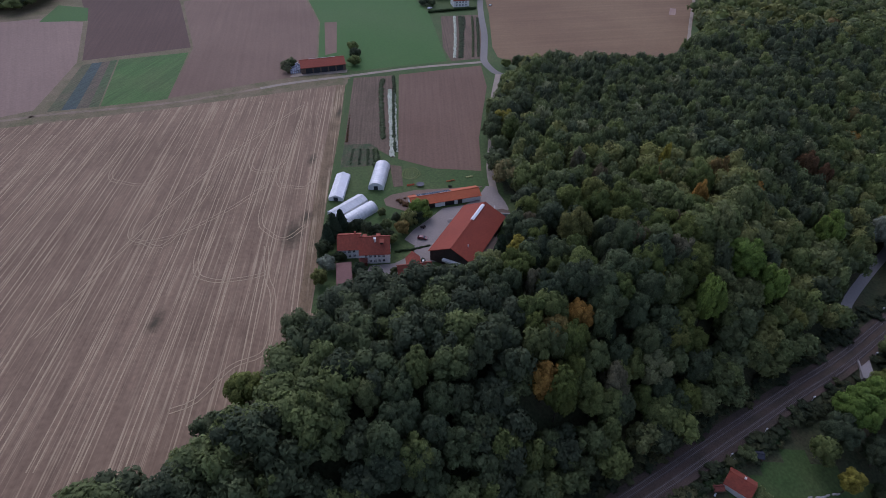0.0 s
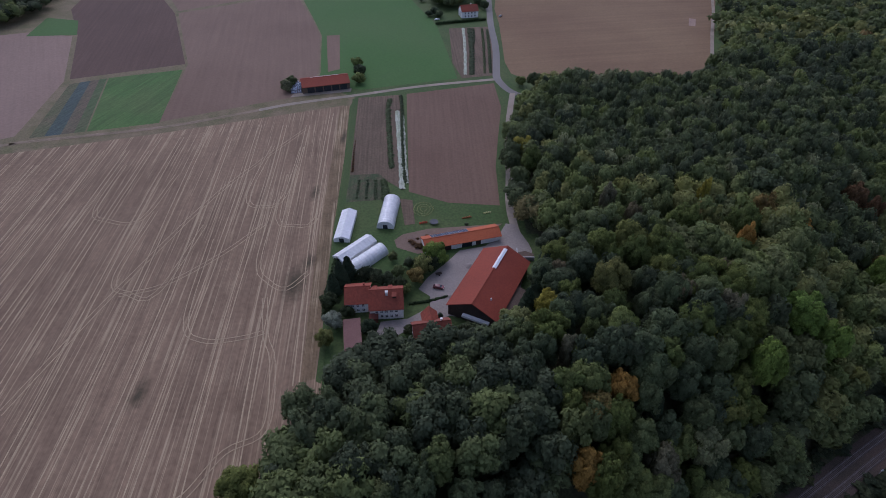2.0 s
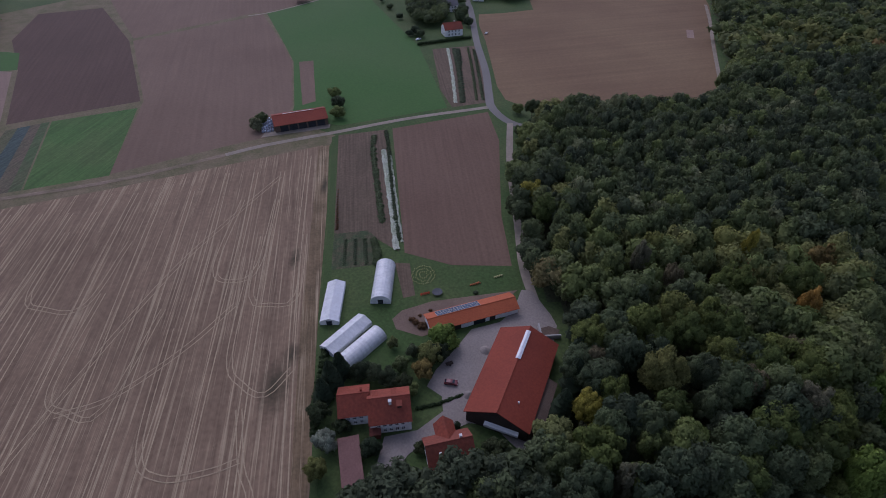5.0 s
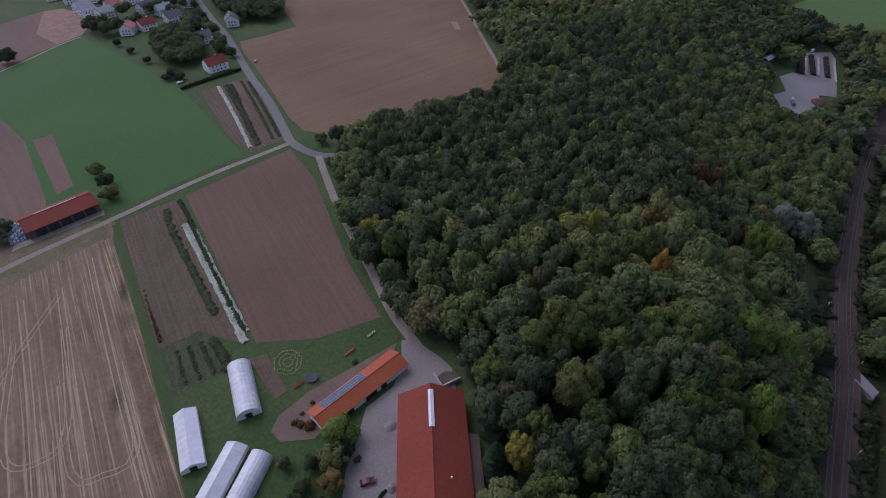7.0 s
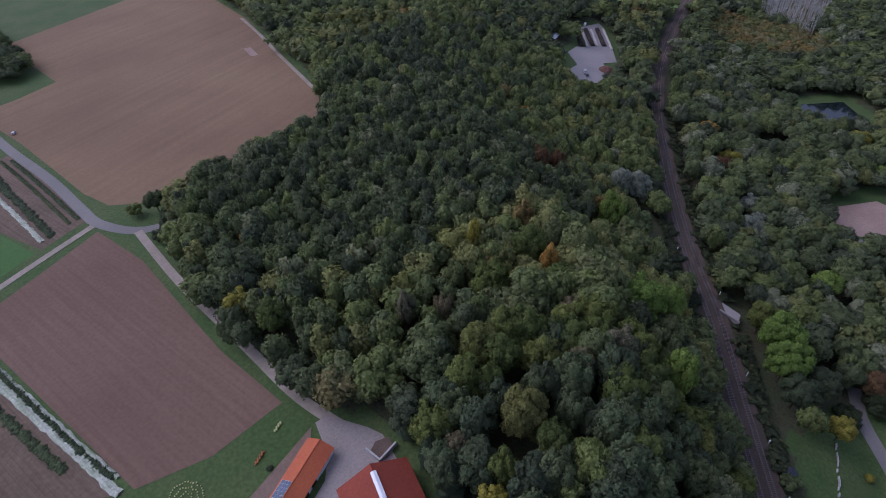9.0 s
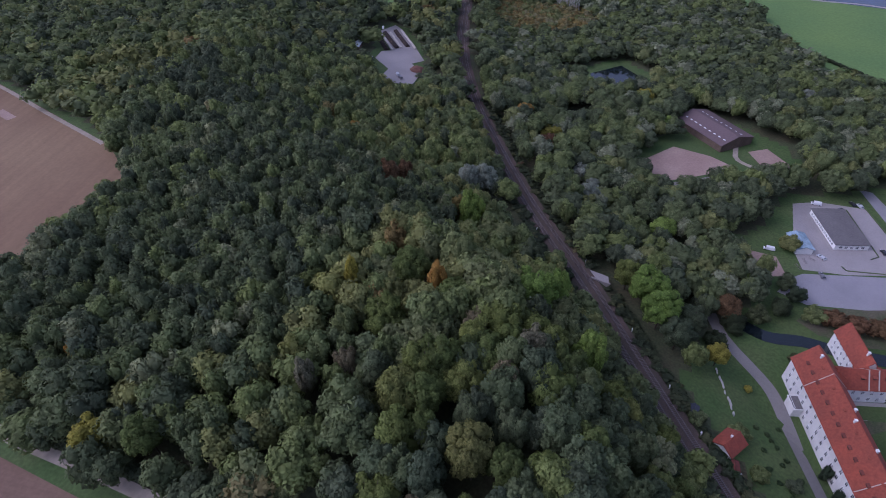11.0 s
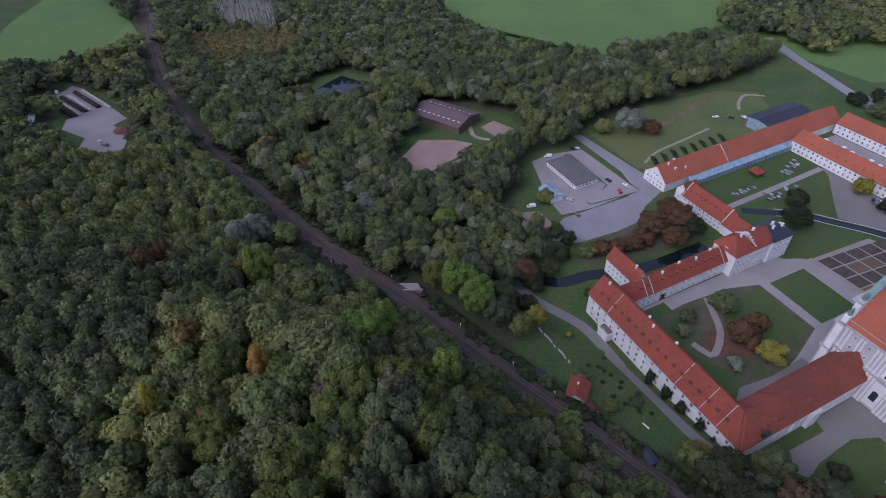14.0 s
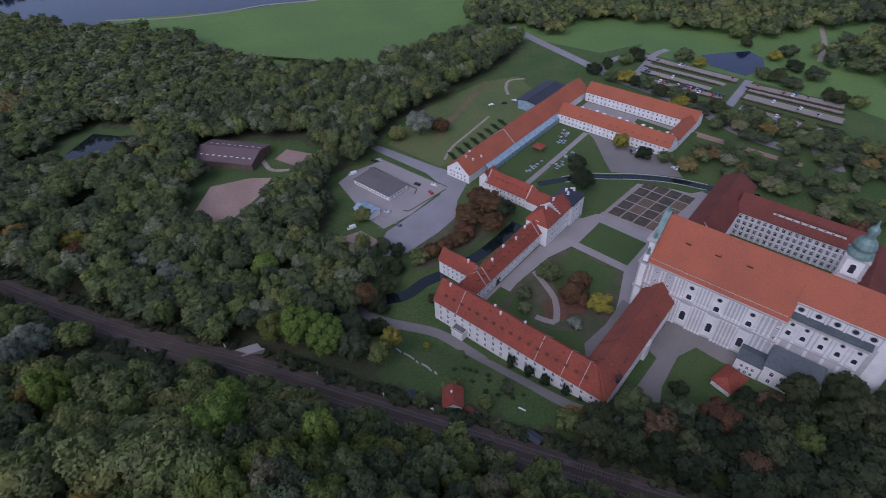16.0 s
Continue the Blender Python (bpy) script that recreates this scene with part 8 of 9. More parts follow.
# ---- timber yard beyond the wood ----
YARD = [(445.9, 351.5), (469.2, 344.7), (462.3, 335.6), (422.7, 308.3), (402.6, 295.7), (392.2, 302.8), (376, 290), (354.8, 289.4), (342.1, 296.6), (349.1, 304.2), (356.2, 315.0), (371.6, 315.3), (386, 332), (403.8, 333.3), (409.8, 327.2)]
_bm = bmesh.new()
_bm.faces.new([_bm.verts.new((x, y, 0)) for x, y in YARD])
bmesh.ops.triangulate(_bm, faces=_bm.faces)
for _k in range(3):
    bmesh.ops.subdivide_edges(_bm, edges=_bm.edges, cuts=1, use_grid_fill=True)
for _v in _bm.verts:
    _v.co.z = h1(_v.co.x, _v.co.y) + 0.4
bmesh.ops.recalc_face_normals(_bm, faces=_bm.faces)
solo("timber_yard", _bm, M_PAVING, "pale gravel timber yard in a clearing", "yard", "structure")
_logs = []
for _r0, _r1, _m in ((0.5, 0.45, M_DARKWOOD), (0.46, 0.42, M_WOOD)):
    _bm = bmesh.new()
    tube(_bm, (0, 0, 0), (2.1, 0.05, 0), _r0, _r1, 7)
    _logs.append(mesh_of(_bm, _m))
M_BOARDS = mat("pale_sawn_boards", (0.52, 0.48, 0.42), 0.85, 0.2, 0.4, 2.0, 0.3)


def along(name, p, q, label, category, group):
    """An Empty at p that points to q along the sloping yard, and the length between them."""
    a, b = Vector((*p, h1(*p) + 0.4)), Vector((*q, h1(*q) + 0.4))
    d = b - a
    turn, rise = math.degrees(math.atan2(d.y, d.x)), math.degrees(math.atan2(d.z, math.hypot(d.x, d.y)))
    return thing(name, pose(*a, 0, -rise, turn), label, category, group), d.length


for _k, (_p, _e) in enumerate((((408.5, 330.5), (434, 348.5)), ((416.9, 324.6), (445.1, 346.3)), ((424.8, 317.6), (455.4, 340.2)))):
    _rr = random.Random(_k)
    _stack, _len = along("log_stack", _p, _e, "long dark stack of logs on the gravel", "log stack", "log stacks")
    for _i in range(int(_len / 2.2)):
        for _y, _z in ((-1.6, 0.45), (-0.55, 0.45), (0.5, 0.45), (1.55, 0.45), (-1.05, 1.3), (0.0, 1.3), (1.05, 1.3)):
            _ob = part("log", _logs[1 if _rr.random() < 0.1 else 0], None, _stack)
            _ob.matrix_basis = Matrix.Translation((_i * 2.2 + _rr.uniform(-0.1, 0.1), _y, _z + _rr.uniform(-0.04, 0.04)))
_bm = bmesh.new()
box(_bm, 0, -0.8, 0, 4.0, 0.8, 0.9, bevel=0.06)
_pack = mesh_of(_bm, M_BOARDS)
for _p, _e in (((410.8, 326.4), (440.7, 348.1)), ((419.9, 322.0), (450.8, 343.9)), ((424, 310.2), (460.0, 336.0))):
    _stack, _len = along("board_stack", _p, _e, "long row of pale sawn board packs", "board stack", "board stacks")
    for _i in range(int(_len / 4.4)):
        _ob = part("board_pack", _pack, None, _stack)
        _ob.matrix_basis = Matrix.Translation((_i * 4.4, 0.15 * math.sin(_i * 2.1), 0.02))
for _k, (_x, _y, _c, _t) in enumerate(((453.6, 351.0, "white", 20), (382.8, 334.5, "white", 60), (363.9, 304.7, "silver", 35), (359.2, 301.0, "grey", 50))):
    car(pose(_x, _y, h1(_x, _y) + 0.45, 0, 0, _t), _c, "van parked in the timber yard", True, "timber yard vans")
_bm = bmesh.new()
lathe(_bm, [(7.0, 0), (5.0, 1.6), (2.4, 2.8), (0.1, 3.2)], 14)
for _v in _bm.verts:
    _v.co += Vector((noise.noise(_v.co * 0.7), noise.noise(_v.co * 0.7 + Vector((9, 0, 0))), 0.4 * noise.noise(_v.co))) * 0.9
solo("bark_heap", _bm, mat("red_brown_bark", (0.15, 0.075, 0.055), 0.95, 0.3, 0.4, 2.5, 0.5), "heap of reddish brown bark", "heap", m=pose(381.9, 295.4, h1(381.9, 295.4) + 0.1))
_ys2 = scatter([(314, 282), (318, 300), (350, 322), (380, 342), (384, 334), (352, 318), (338, 298), (352, 284), (392, 292), (396, 285), (350, 270)], 4.2, 65)
wood("yard_scrub", _ys2, 2.8, 4.2, CROWNS_FAR, "low young growth around the timber yard", "scrub", 66, lambda p, q: q.uniform(0, 0.5, len(p)))
gable("timber_shed", pose(398, 352, h1(398, 352), 0, 0, 10), 12, 5, 3, 4, M_WOOD, M_WHITE, "long shed with pale roof in the wood", "shed")

# ---- valley: riding ground, ponds, car parks ----
riding_hall = gable("riding_hall", pose(348.5, 75, VAL, 0, 0, 37), 43, 25, 5, 8.2, M_WOOD, M_FIBRE, "low riding hall with purple-brown roof", "riding hall", over=0.8)
for _i in range(9):
    for _y in (-5.0, 8.0):
        _bm = bmesh.new()
        slab(_bm, [(-19 + 4.4 * _i, _y - 0.35, on_roof(riding_hall, 0, _y - 0.35)), (-17.2 + 4.4 * _i, _y - 0.35, on_roof(riding_hall, 0, _y - 0.35)), (-17.2 + 4.4 * _i, _y + 0.35, on_roof(riding_hall, 0, _y + 0.35)), (-19 + 4.4 * _i, _y + 0.35, on_roof(riding_hall, 0, _y + 0.35))], 0.1)
        part("roof_light", _bm, M_FOIL, riding_hall, "pale translucent roof panel")
for _i in range(8):
    part("stable_door", boxed(-20 + 5 * _i, -12.62, 0, -17.5 + 5 * _i, -12.45, 3), M_DARKWOOD, riding_hall)
sheet("riding_ground", [(262, 118), (300, 128), (332, 118), (345, 98), (330, 70), (300, 30), (290, 60), (270, 95)], VAL + 0.05, M_LAWN, "grass around the riding arenas", "grass")
sheet("riding_arena", [(302, 122), (281, 112), (289, 94), (300, 74), (309, 67), (318, 78), (326, 100)], VAL + 0.11, M_SAND, "brown sand riding arena", "arena")
sheet("riding_arena", [(328, 55), (301, 45.5), (313, 31), (334, 43)], VAL + 0.11, M_SAND, "small brown sand riding arena", "arena")
sheet("paved_arena", [(279, 109), (272, 98), (296, 55), (303, 62)], VAL + 0.09, M_ASPHALT, "grey paved riding square", "paving")
road("stable_path", [(345, 60), (330, 62), (316, 62), (304, 47), (290, 35)], 3.0, 0.16, M_DIRT, "pale path beside the stable", "path")
sheet("fish_pond", [(434, 162), (454, 138), (429, 119), (405, 157)], VAL + 0.1, M_WATER, "dark rectangular fish pond", "water")
sheet("pond_bank", [(436, 167), (459, 138), (429, 114), (400, 158)], VAL + 0.05, M_LAWN, "grassy bank of the fish pond", "lawn")
sheet("lake", [(900, 330), (790, 150), (720, 96), (712, 40), (650, -50), (616, -140), (760, -300), (1100, -200), (1300, 200)], VAL + 0.12, M_WATER_BLUE, "wide pale blue lake", "water")
road("lake_path", [(722, 60), (680, 10), (652, -44), (640, -90), (612, -140), (600, -190)], 4.0, 0.2, M_PAVING, "pale path along the lake", "path")
hedge("meadow_ditch", [(560, 30), (500, -15), (452, -48), (405, -76)], 3.4, 2.6, M_DARKLEAF, "dark overgrown ditch across the meadow", 3.0)
_p = scatter(THICKET, 5.2, 63)
wood("reed_thicket", _p, 3.6, 9, CROWNS_FAR, "brown willow thicket in the valley", "thicket", 64, lambda p, q: np.where(q.random(len(p)) < 0.35, 0.80, q.uniform(0.94, 0.985, len(p))))
_bm, _q = bmesh.new(), random.Random(62)
for _x, _y in scatter(GROVE, 4.6, 61):      # bare stems
    _h, _dx = _q.uniform(13, 20), _q.uniform(-0.8, 0.8)
    tube(_bm, (_x, _y, VAL - 0.3), (_x + _dx, _y, VAL + _h), 0.32, 0.14, 5)
    for _k in range(3):
        _a0, _z0 = _q.uniform(0, 6.28), VAL + _h * _q.uniform(0.45, 0.85)
        tube(_bm, (_x + _dx * 0.6, _y, _z0), (_x + _dx * 0.6 + 1.6 * math.cos(_a0), _y + 1.6 * math.sin(_a0), _z0 + 1.8), 0.12, 0.04, 4)
solo("bare_grove", _bm, mat("pale_bark", (0.42, 0.40, 0.37), 0.9, 0.25, 0.5, 3.0, 0.2), "grove of bare pale tree stems", "grove", "stuff")
wood("grove_undergrowth", scatter(GROVE, 6.5, 65), 3.6, 5.0, CROWNS_DISTANT, "dull brown undergrowth below bare stems", "undergrowth", 66, lambda p, q: q.uniform(0.90, 0.97, len(p)))
sheet("small_pond", SMALL_POND, VAL + 0.08, M_WATER, "small dark pond among trees", "water")

# ---- car park with flat-roofed block ----
block = thing("flat_building", abp(253, -23.5), "long flat-roofed building with white walls", "building")
part("wall", boxed(-15, -8, -0.3, 15, 8, 3.2), M_PLASTER, block)
part("roof", boxed(-15.5, -8.5, 3.2, 15.5, 8.5, 3.6, bevel=0.08), M_FLAT, block, "grey felt roof")
block["dims"] = (15, 8, 3.2, 3.6)
windows(block, "back", 12, 1.0, 1.4, 1.3)
windows(block, "left", 5, 1.0, 1.4, 1.3)
kiosk = gable("kiosk", abp(240, 0.5), 13, 8, 3.2, 4.6, M_PLASTER, M_GLASSROOF, "small white building with blue-grey roof", "building")
windows(kiosk, "right", 3, 1.0, 1.0, 1.2)
windows(kiosk, "back", 4, 1.0, 1.0, 1.2)
_lot = ((236.5, 15.8, 70, "white", True), (229, 36, 20, "white", False), (227, -43.6, 5, "white", False), (223.5, -36.5, -20, "red", False), (275, -44, 10, "silver", False), (277, -41, 10, "black", False), (276.5, -22, 70, "white", True),
        (271, -33, 10, "grey", False), (231, -7, 30, "silver", False), (217.5, -2, 0, "grey", False), (236, -38, 5, "black", False))
for _k, (_a, _b, _t, _c, _v) in enumerate(_lot):
    car(abp(_a, _b, VAL + 0.12, _t), _c, ("white van" if _v else _c.replace("_", " ") + " car") + " parked in front of the estate", _v)
# bicycles stand as a low cluster of racks
for _k, (_a, _b) in enumerate(((226, 2), (222, 6), (228, -3))):
    _rk = thing("bicycle_rack", abp(_a, _b, VAL + 0.1, 15 * _k), "low metal bicycle rack on paving", "bicycle rack", "bicycle racks")
    for _i in range(6):
        _bm = bmesh.new()
        tube(_bm, (_i * 0.7, -0.6, 0), (_i * 0.7, -0.3, 0.9), 0.05, 0.05, 5)
        tube(_bm, (_i * 0.7, -0.3, 0.9), (_i * 0.7, 0.6, 0.1), 0.05, 0.05, 5)
        part("hoop", _bm, M_RAIL, _rk)

# ---- east car park: gravel bays between green strips ----
flat("parking_ground", [(208, -268), (197, -302), (122, -300), (88, -284), (60, -275), (60, -240), (86, -250), (122, -249), (150, -246), (180, -252)], 0.06, M_LAWN, "green strips of the large car park", "lawn")
ROWS = [[(203, -300), (131, -297)], [(121, -293), (57, -295.5)], [(197, -274), (142, -270)], [(118, -273), (53, -272)], [(190, -259), (130, -261)], [(115, -253), (48, -248)], [(89, -240), (46, -230)]]
for _l, _w in zip(ROWS, (8, 8, 7, 9, 5.5, 8, 5)):
    road("parking_bay", on_ab(_l), _w, 0.13, M_GRAVEL, "pale gravel parking row between green strips", "car park")
road("parking_lane", on_ab([(124, -302), (122, -250)]), 6, 0.16, M_STREET, "lane between the parking rows", "road")
road("parking_lane", on_ab([(199, -262), (202, -290), (204, -312), (200, -326)]), 6, 0.16, M_STREET, "lane at the end of the parking rows", "road")
road("parking_lane", on_ab([(228, -258), (227, -284), (217, -299), (204, -304)]), 6, 0.17, M_STREET, "entry lane of the large car park", "road")
flat("turning_place", [(64, -228), (43, -218), (38, -204), (48, -200), (58, -214)], 0.15, M_STREET, "pale paved turning place", "paving")
M_STRIP = leaf_mat("dull_hedge_foliage", [(0, (0.10, 0.098, 0.05)), (0.5, (0.13, 0.11, 0.062)), (1, (0.075, 0.095, 0.045))], False)
for _l in ([(203, -294.5), (131, -291.5)], [(121, -288), (57, -289)], [(197, -268.5), (142, -265.5)], [(118, -266.5), (53, -265)], [(200, -282), (140, -280)], [(119, -281), (55, -281)], [(115, -259.5), (50, -256)], [(186, -254), (130, -256)]):
    hedge("parking_hedge", on_ab(_l), 1.8, 1.2, M_STRIP, "dull brownish hedge strip between parking rows", 1.6, VAL)
road("parking_bay", on_ab([(200, -286.5), (136, -284)]), 5.5, 0.135, M_GRAVEL, "pale gravel parking row between green strips", "car park")
road("parking_bay", on_ab([(119, -284.5), (56, -284.5)]), 5.0, 0.135, M_GRAVEL, "pale gravel parking row between green strips", "car park")
_q = random.Random(9)
for _k in range(62):
    (_a0, _b0), (_a1, _b1) = ROWS[_k % 7 if _q.random() < 0.6 else 4]
    _u = _q.random()
    car(abp(_a0 + (_a1 - _a0) * _u, _b0 + (_b1 - _b0) * _u + _q.choice((-1.6, 1.6)), VAL + 0.18, 90 + _q.uniform(-6, 6)), _q.choice(list(PAINTS)), "car parked in a gravel row")
_bm = bmesh.new()
box(_bm, -32, -0.25, -0.3, 32, 0.25, 2.0)
box(_bm, -32, -0.45, 2.0, 32, 0.45, 2.25)
solo("park_wall", _bm, M_SAND, "long tan garden wall with coping", "wall", m=abp(92, -194.5, VAL, 1))
for _k, (_a, _b) in enumerate(((252, -166), (248, -172), (256, -158), (262, -150), (246, -178), (240, -205), (150, -150), (146, -152), (120, -147), (118, -150))):
    car(abp(_a, _b, VAL + 0.2, 20 * _k), ("white", "silver", "black", "white")[_k % 4], "car parked beside the estate range")
sheet("park_pond", on_ab([(172, -331), (158, -313), (129, -309), (121, -330), (128, -352), (142, -362), (161, -344)]), VAL + 0.1, M_WATER_BLUE, "deep blue park pond", "water")
flat("park_lawn", [(220, -310), (170, -305), (60, -300), (0, -280), (-60, -420), (120, -520), (240, -420)], 0.04, M_MEADOW, "wide green park meadow", "lawn")
road("park_path", [(153, -349), (166, -390), (187, -436), (184, -460)], 4, 0.15, M_DIRT, "pale worn path in the park", "path")

# ---- beer garden ----
def table_set(a, b, turn, cloth):
    root = thing("beer_table", abp(a, b, VAL + 0.1, turn), "narrow beer garden table with two benches", "table", "beer garden tables")
    part("tabletop", boxed(-1.1, -0.3, 0.72, 1.1, 0.3, 0.78), cloth, root)
    for s in (1, -1):
        part("bench", boxed(-1.1, s * 0.75 - 0.14, 0.42, 1.1, s * 0.75 + 0.14, 0.47), cloth, root)
        part("leg", boxed(s * 0.8 - 0.05, -0.28, 0, s * 0.8 + 0.05, 0.28, 0.72), M_RAIL, root)


_q = random.Random(12)
M_CLOTH = mat("pale_blue_boards", (0.45, 0.52, 0.60), 0.7, 0.15, 1.0, 4.0, 0.1, obj_random=0.3)
for _c0, _c1, _n in ((192, -98, 12), (193, -138, 10), (179.6, -106, 9), (180, -122, 6), (196, -145, 5), (147, -152, 8)):
    for _i in range(_n):
        table_set(_c0 + _q.uniform(-3, 3), _c1 + (_i - _n / 2) * 1.5, _q.uniform(-10, 10), M_CLOTH if _q.random() < 0.6 else M_WOOD)
pavilion = thing("pavilion", abp(199, -117), "small open pavilion with red pyramid roof", "pavilion")
_bm = bmesh.new()
for _p, _n in zip([(-3.6, -3.6), (3.6, -3.6), (3.6, 3.6), (-3.6, 3.6)], [(3.6, -3.6), (3.6, 3.6), (-3.6, 3.6), (-3.6, -3.6)]):
    slab(_bm, [(*_p, 2.8), (*_n, 2.8), (0, 0, 5.0)], 0.15)
part("roof", _bm, M_TILE_RED, pavilion)
for _x in (-3, 3):
    for _y in (-3, 3):
        part("post", boxed(_x - 0.15, _y - 0.15, 0, _x + 0.15, _y + 0.15, 2.9), M_WOOD, pavilion)
for _i in range(24):
    _bm = bmesh.new()
    lathe(_bm, [(0.5, 0.0), (0.5, 0.6), (0.1, 0.65), (0.1, 2.1), (1.5, 2.2), (0.1, 2.7)], 8)
    solo("parasol", _bm, M_WHITE if _i % 3 else M_CLOTH, "folding parasol over court tables", "parasol", m=abp(206 - 2.9 * _i + (0.8 if _i % 2 else 0), -176 - (6 if _i % 2 else 0) - (_i % 3), VAL + 0.12))

# ---- trees around the abbey ----
_ab_trees = [(129.5, -16.6, 5.5, 11, M_LEAF, "dark green tree in the courtyard"), (112, -11.5, 6.5, 10, M_RED, "spreading russet courtyard tree"), (115, -22, 4.5, 8, M_RED, "russet tree in the courtyard"), (99.7, -10.5, 5.4, 12.5, M_YELLOW, "round golden yellow tree in the courtyard"),
             (104, 2.2, 3.2, 5, M_SILVER, "grey-green courtyard shrub tree"), (127, 8, 3, 5, M_LEAF, "small green tree in the courtyard"), (132, 0.5, 3.4, 6, M_LEAF, "small green tree in the courtyard"),
             (183, -41, 8.5, 14, M_RED, "large brown chestnut tree"), (173, -29, 6.5, 12, M_RED, "large orange-brown chestnut tree"), (187, -28, 8, 13, M_RED, "large brown chestnut tree"), (193, -44, 6.5, 12, M_RED, "large brown chestnut tree beside the range"), (175, -43, 6, 12, M_DARKLEAF, "dark green chestnut tree"),
             (182.4, -18, 5.2, 8.5, M_RED, "russet tree in a row"), (182, -9.5, 5, 8, M_RED, "russet tree in a row"), (183.5, -1.5, 4.8, 8, M_RED, "russet tree in a row"), (186, 6.5, 4.8, 8, M_RED, "russet tree in a row"), (188, 14, 4.5, 8, M_LEAF, "tree beside the street"),
             (236.9, 7, 5, 8, M_LEAF, "tree between car park and yard"), (200, 17, 4, 9, M_CONIFER, "dark tree beside the street"), (209, 18, 4, 8, M_LEAF, "tree beside the yard"), (209.5, 34, 5, 10, M_BRIGHT, "bright tree beside the yard"), (211, 44, 5.5, 11, M_BRIGHT, "bright tree beside the yard"),
             (275, -85, 9.0, 18, M_SILVER, "large silver-grey tree on the lawn"), (267, -97, 6.2, 10, M_RED, "russet tree beside the silver one"), (283, -70, 5.5, 11, M_LEAF, "tree at the lawn's edge"),
             (155, -95, 7.5, 12, M_DARKLEAF, "large olive tree beside the canal"), (168, -112, 5.5, 9, M_DARKLEAF, "tree beside the canal"), (140, -146, 5, 9, M_DARKLEAF, "dark tree before the court range"), (128, -150, 4.5, 8, M_LEAF, "tree before the court range"), (158, -150, 5, 11, M_YELLOW, "yellowing tree before the court"), (156.1, 64.9, 4.2, 13, M_YELLOW, "yellow-green tree beside the garden wall"),
             (148, 53, 1.6, 3, M_YELLOW, "small yellow tree in the garden"), (79.8, 49, 4, 7, M_ORANGE, "orange-green tree beside the drive"), 
             (123, 66, 3.5, 5, M_LEAF, "small green tree in the abbey garden"), (126, 80, 3, 5, M_LEAF, "small green tree in the abbey garden"), (108, 64, 3, 4.5, M_LEAF, "small green tree in the abbey garden"), (106, 53, 2.5, 4, M_LEAF, "small green tree in the abbey garden")]
for _k, (_a, _b, _r, _t, _m, _l) in enumerate(_ab_trees):
    tree(*ab2(_a, _b), _r, _t, _m, _l, seed=_k * 11 + 2)
_se = scatter(on_ab([(76, 50), (64, 40), (54, 30), (46, 16), (34, 4), (24, -8), (8, -10), (4, -26), (-30, -40), (-120, -30), (-100, 60), (20, 62), (60, 66)]), 7.0, 71)
_se = _se[rail_side(_se[:, 0], _se[:, 1]) < -10]
for _k, (_a, _b, _r, _t, _m, _l) in enumerate(((65, 32, 6.5, 14, M_LEAF, "olive green tree beside the wing's end"), (50, 26, 6.2, 14, M_DEEP, "deep green tree before the churchyard"), (38, 17, 7.5, 14, M_RED, "spreading russet beech before the church"), (48, 44, 6.5, 13, M_DARKLEAF, "dark tree below the railway"),
                                               (35, 33, 7, 13, M_DARKLEAF, "dark tree below the railway"), (22, 3, 7, 17, M_DARKLEAF, "dark green tree before the choir"), (20, -14, 6.0, 18, M_DARKLEAF, "tall dark tree before the choir"), (13, 8, 5.5, 16, M_OLIVE, "yellow-green ash tree near the church"), (7, -22, 7.0, 21, M_DARKLEAF, "dark green tree before the apse"),
                                               (6, -9, 6.5, 19, M_DARKLEAF, "dark green tree before the apse"), (33, -1, 5, 10, M_DARKLEAF, "dark tree behind the garden house"), (71, 45, 5.5, 11, M_DARKLEAF, "dark tree beside the drive"), (79, 53, 4.5, 9, M_LEAF, "small olive tree beside the drive"), (27, 25, 7, 13, M_DARKLEAF, "dark tree below the railway"), (2, 7, 7, 14, M_DARKLEAF, "dark tree below the church"), (55, 8, 3.5, 7, M_DARKLEAF, "dark tree on the churchyard lawn"))):
    tree(*ab2(_a, _b), _r, _t, _m, _l, seed=_k * 13 + 5)
    _se = _se[np.hypot(_se[:, 0] - ab2(_a, _b)[0], _se[:, 1] - ab2(_a, _b)[1]) > 0.8 * _r]
_q = np.random.default_rng(3)
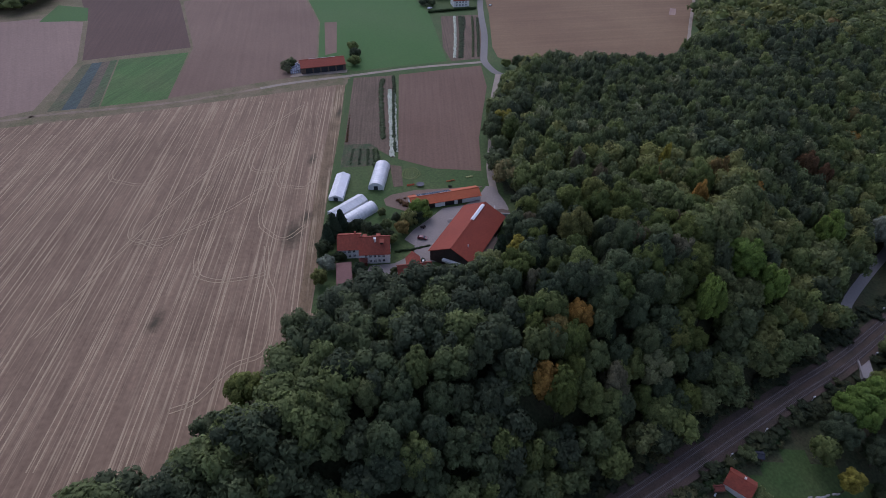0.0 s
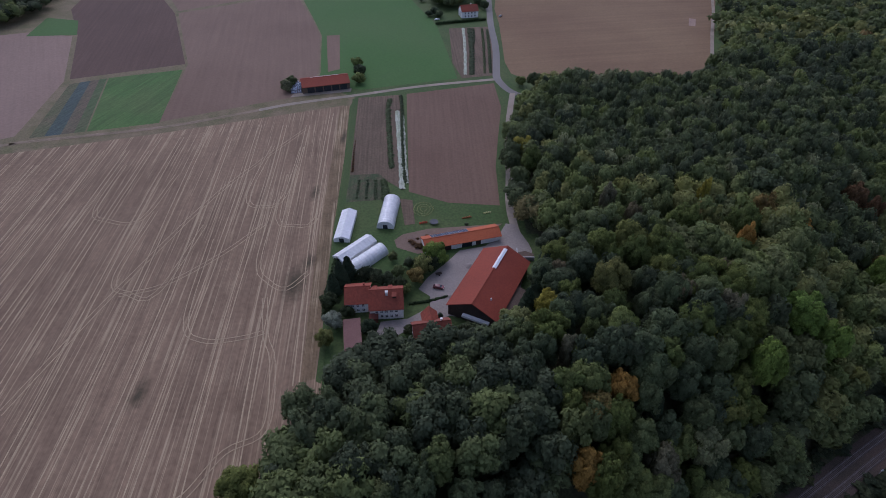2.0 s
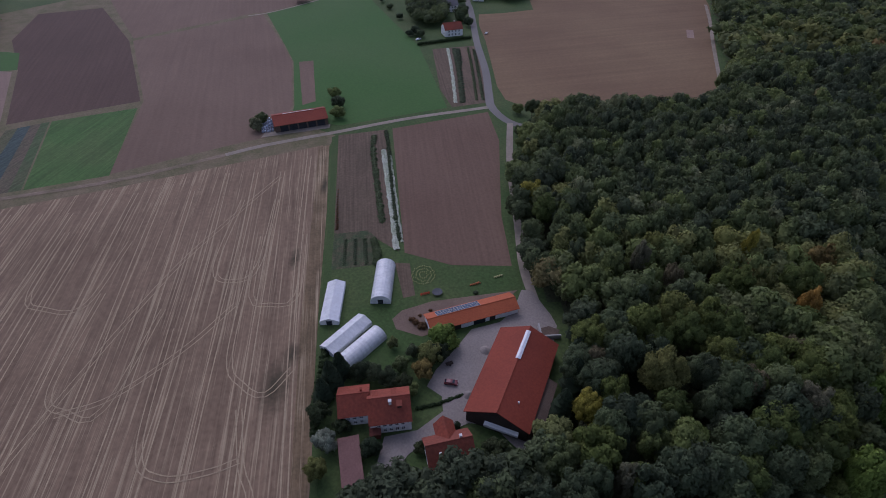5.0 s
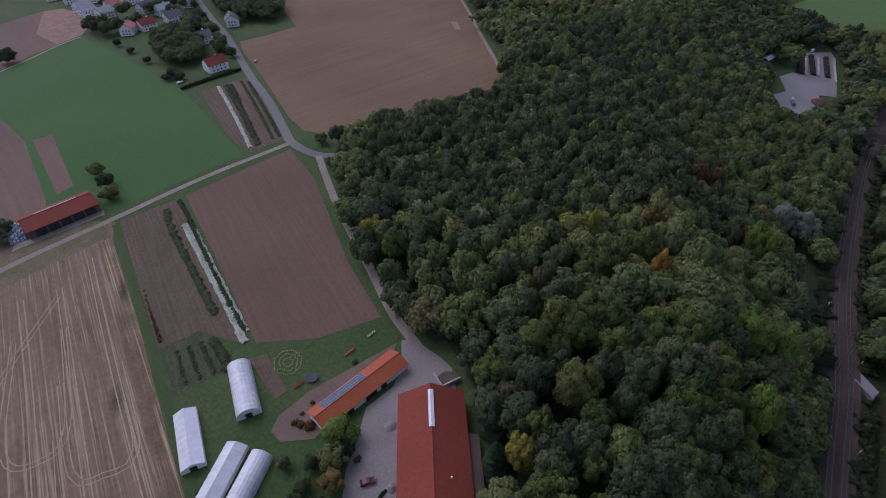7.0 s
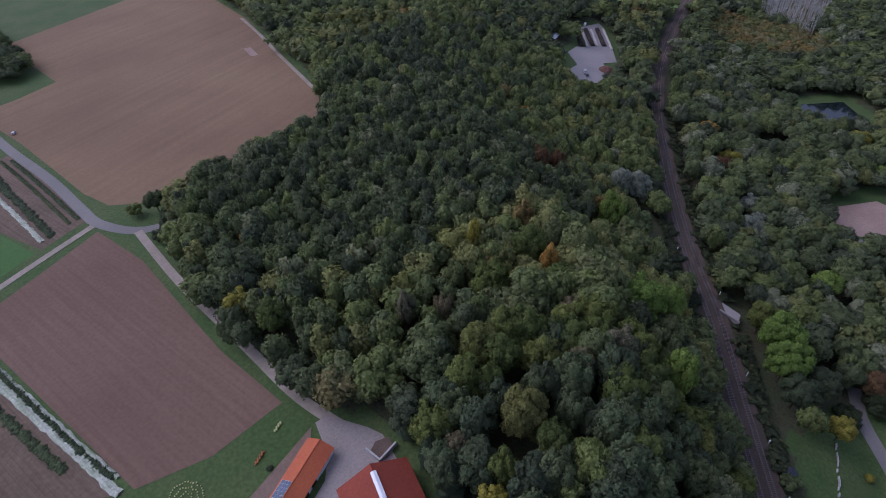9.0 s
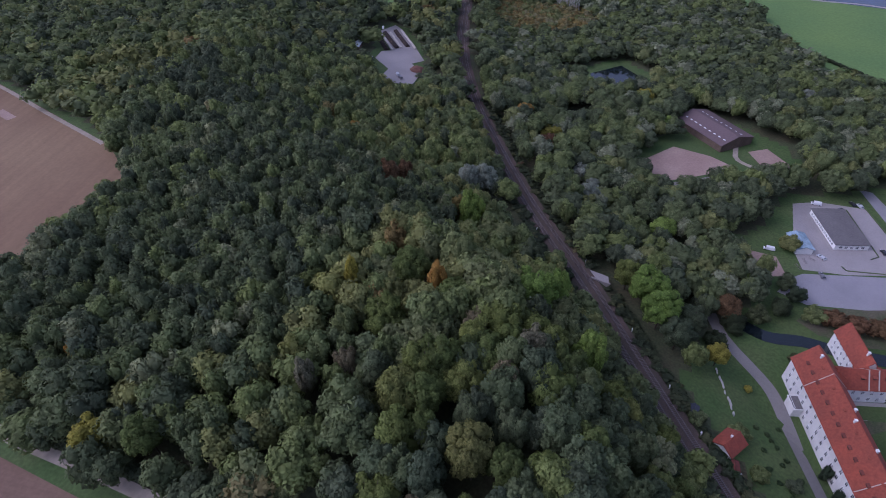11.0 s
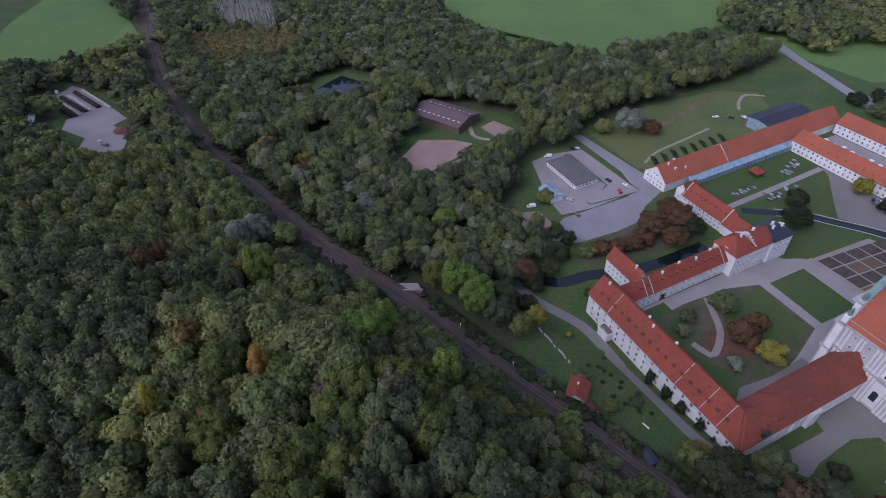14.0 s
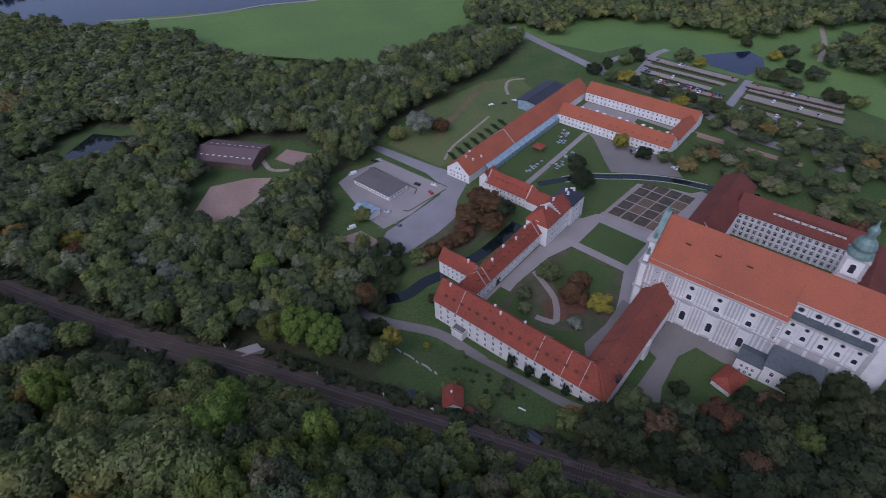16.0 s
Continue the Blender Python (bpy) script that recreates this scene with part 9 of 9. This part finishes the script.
wood("churchside_trees", _se, 5.2, 14.5, CROWNS_MID, "broadleaf trees between railway and church", "trees", 74, lambda p, q: np.where(q.random(len(p)) < 0.05, 0.995, q.uniform(0.0, 0.8, len(p))), leaves=M_DARK_STUFF)
_pk = np.concatenate([scatter(on_ab([(125, -205), (66, -203), (30, -190), (-20, -200), (0, -240), (60, -245), (125, -243)]), 10, 72), scatter(on_ab([(120, -145), (92, -150), (60, -150), (20, -140), (0, -180), (60, -190), (122, -192)]), 11, 73)])
wood("park_trees", _pk, 4.6, 8.5, CROWNS_MID, "mixed park trees turning yellow and russet", "trees", 75, lambda p, q: np.where(q.random(len(p)) < 0.16, q.uniform(0.86, 1.0, len(p)), q.uniform(0.0, 0.5, len(p))))
for _k, (_a, _b) in enumerate(((225, -262), (215, -275), (212, -290), (200, -245), (190, -240), (180, -240), (168, -238), (156, -238), (145, -236), (210, -240), (228, -245), (180, -310), (165, -306), (118, -310), (108, -312), (95, -305), (70, -300), (50, -295), (102, -340), (114, -366), (148, -369), (120, -352), (62, -299), (85, -330), (116, -218), (108, -225), (126, -235), (135, -225), (98, -222), (80, -232), (150, -228))):
    tree(*ab2(_a, _b), 4.5 + (_k % 4), 8.5 + (_k % 3), (M_DARKLEAF, M_LEAF, M_YELLOW)[2 if _k % 9 == 3 else _k % 2], "tree beside the large car park", group="car park trees", seed=_k * 3 + 1, z=VAL)
for _k, (_a, _b, _r, _t) in enumerate(((170, 60, 4.6, 9), (181, 50, 5, 10), (186, 38, 4.6, 9), (192, 26, 4.4, 9), (165, 30, 2.2, 4))):
    tree(*ab2(_a, _b), _r, _t, M_DARKLEAF, "dark leafy tree beside the mill stream", group="stream trees", seed=_k * 9 + 4, z=VAL)
hedge("railway_scrub", [(60, 70), (86, 86), (108, 99), (130, 111)], 2.4, 2.0, M_HEDGE, "dark scrub below the railway bank", 2.2)
for _k in range(14):
    _a, _b = 131 - 2.4 * _k, 47.5 + 7 * math.sin(_k * 1.7) ** 2 + (_k % 3) * 3
    shrub(*ab2(_a, _b), 0.9, 0.9, M_HEDGE, "low dark green garden shrub", _k, None, "garden shrubs")
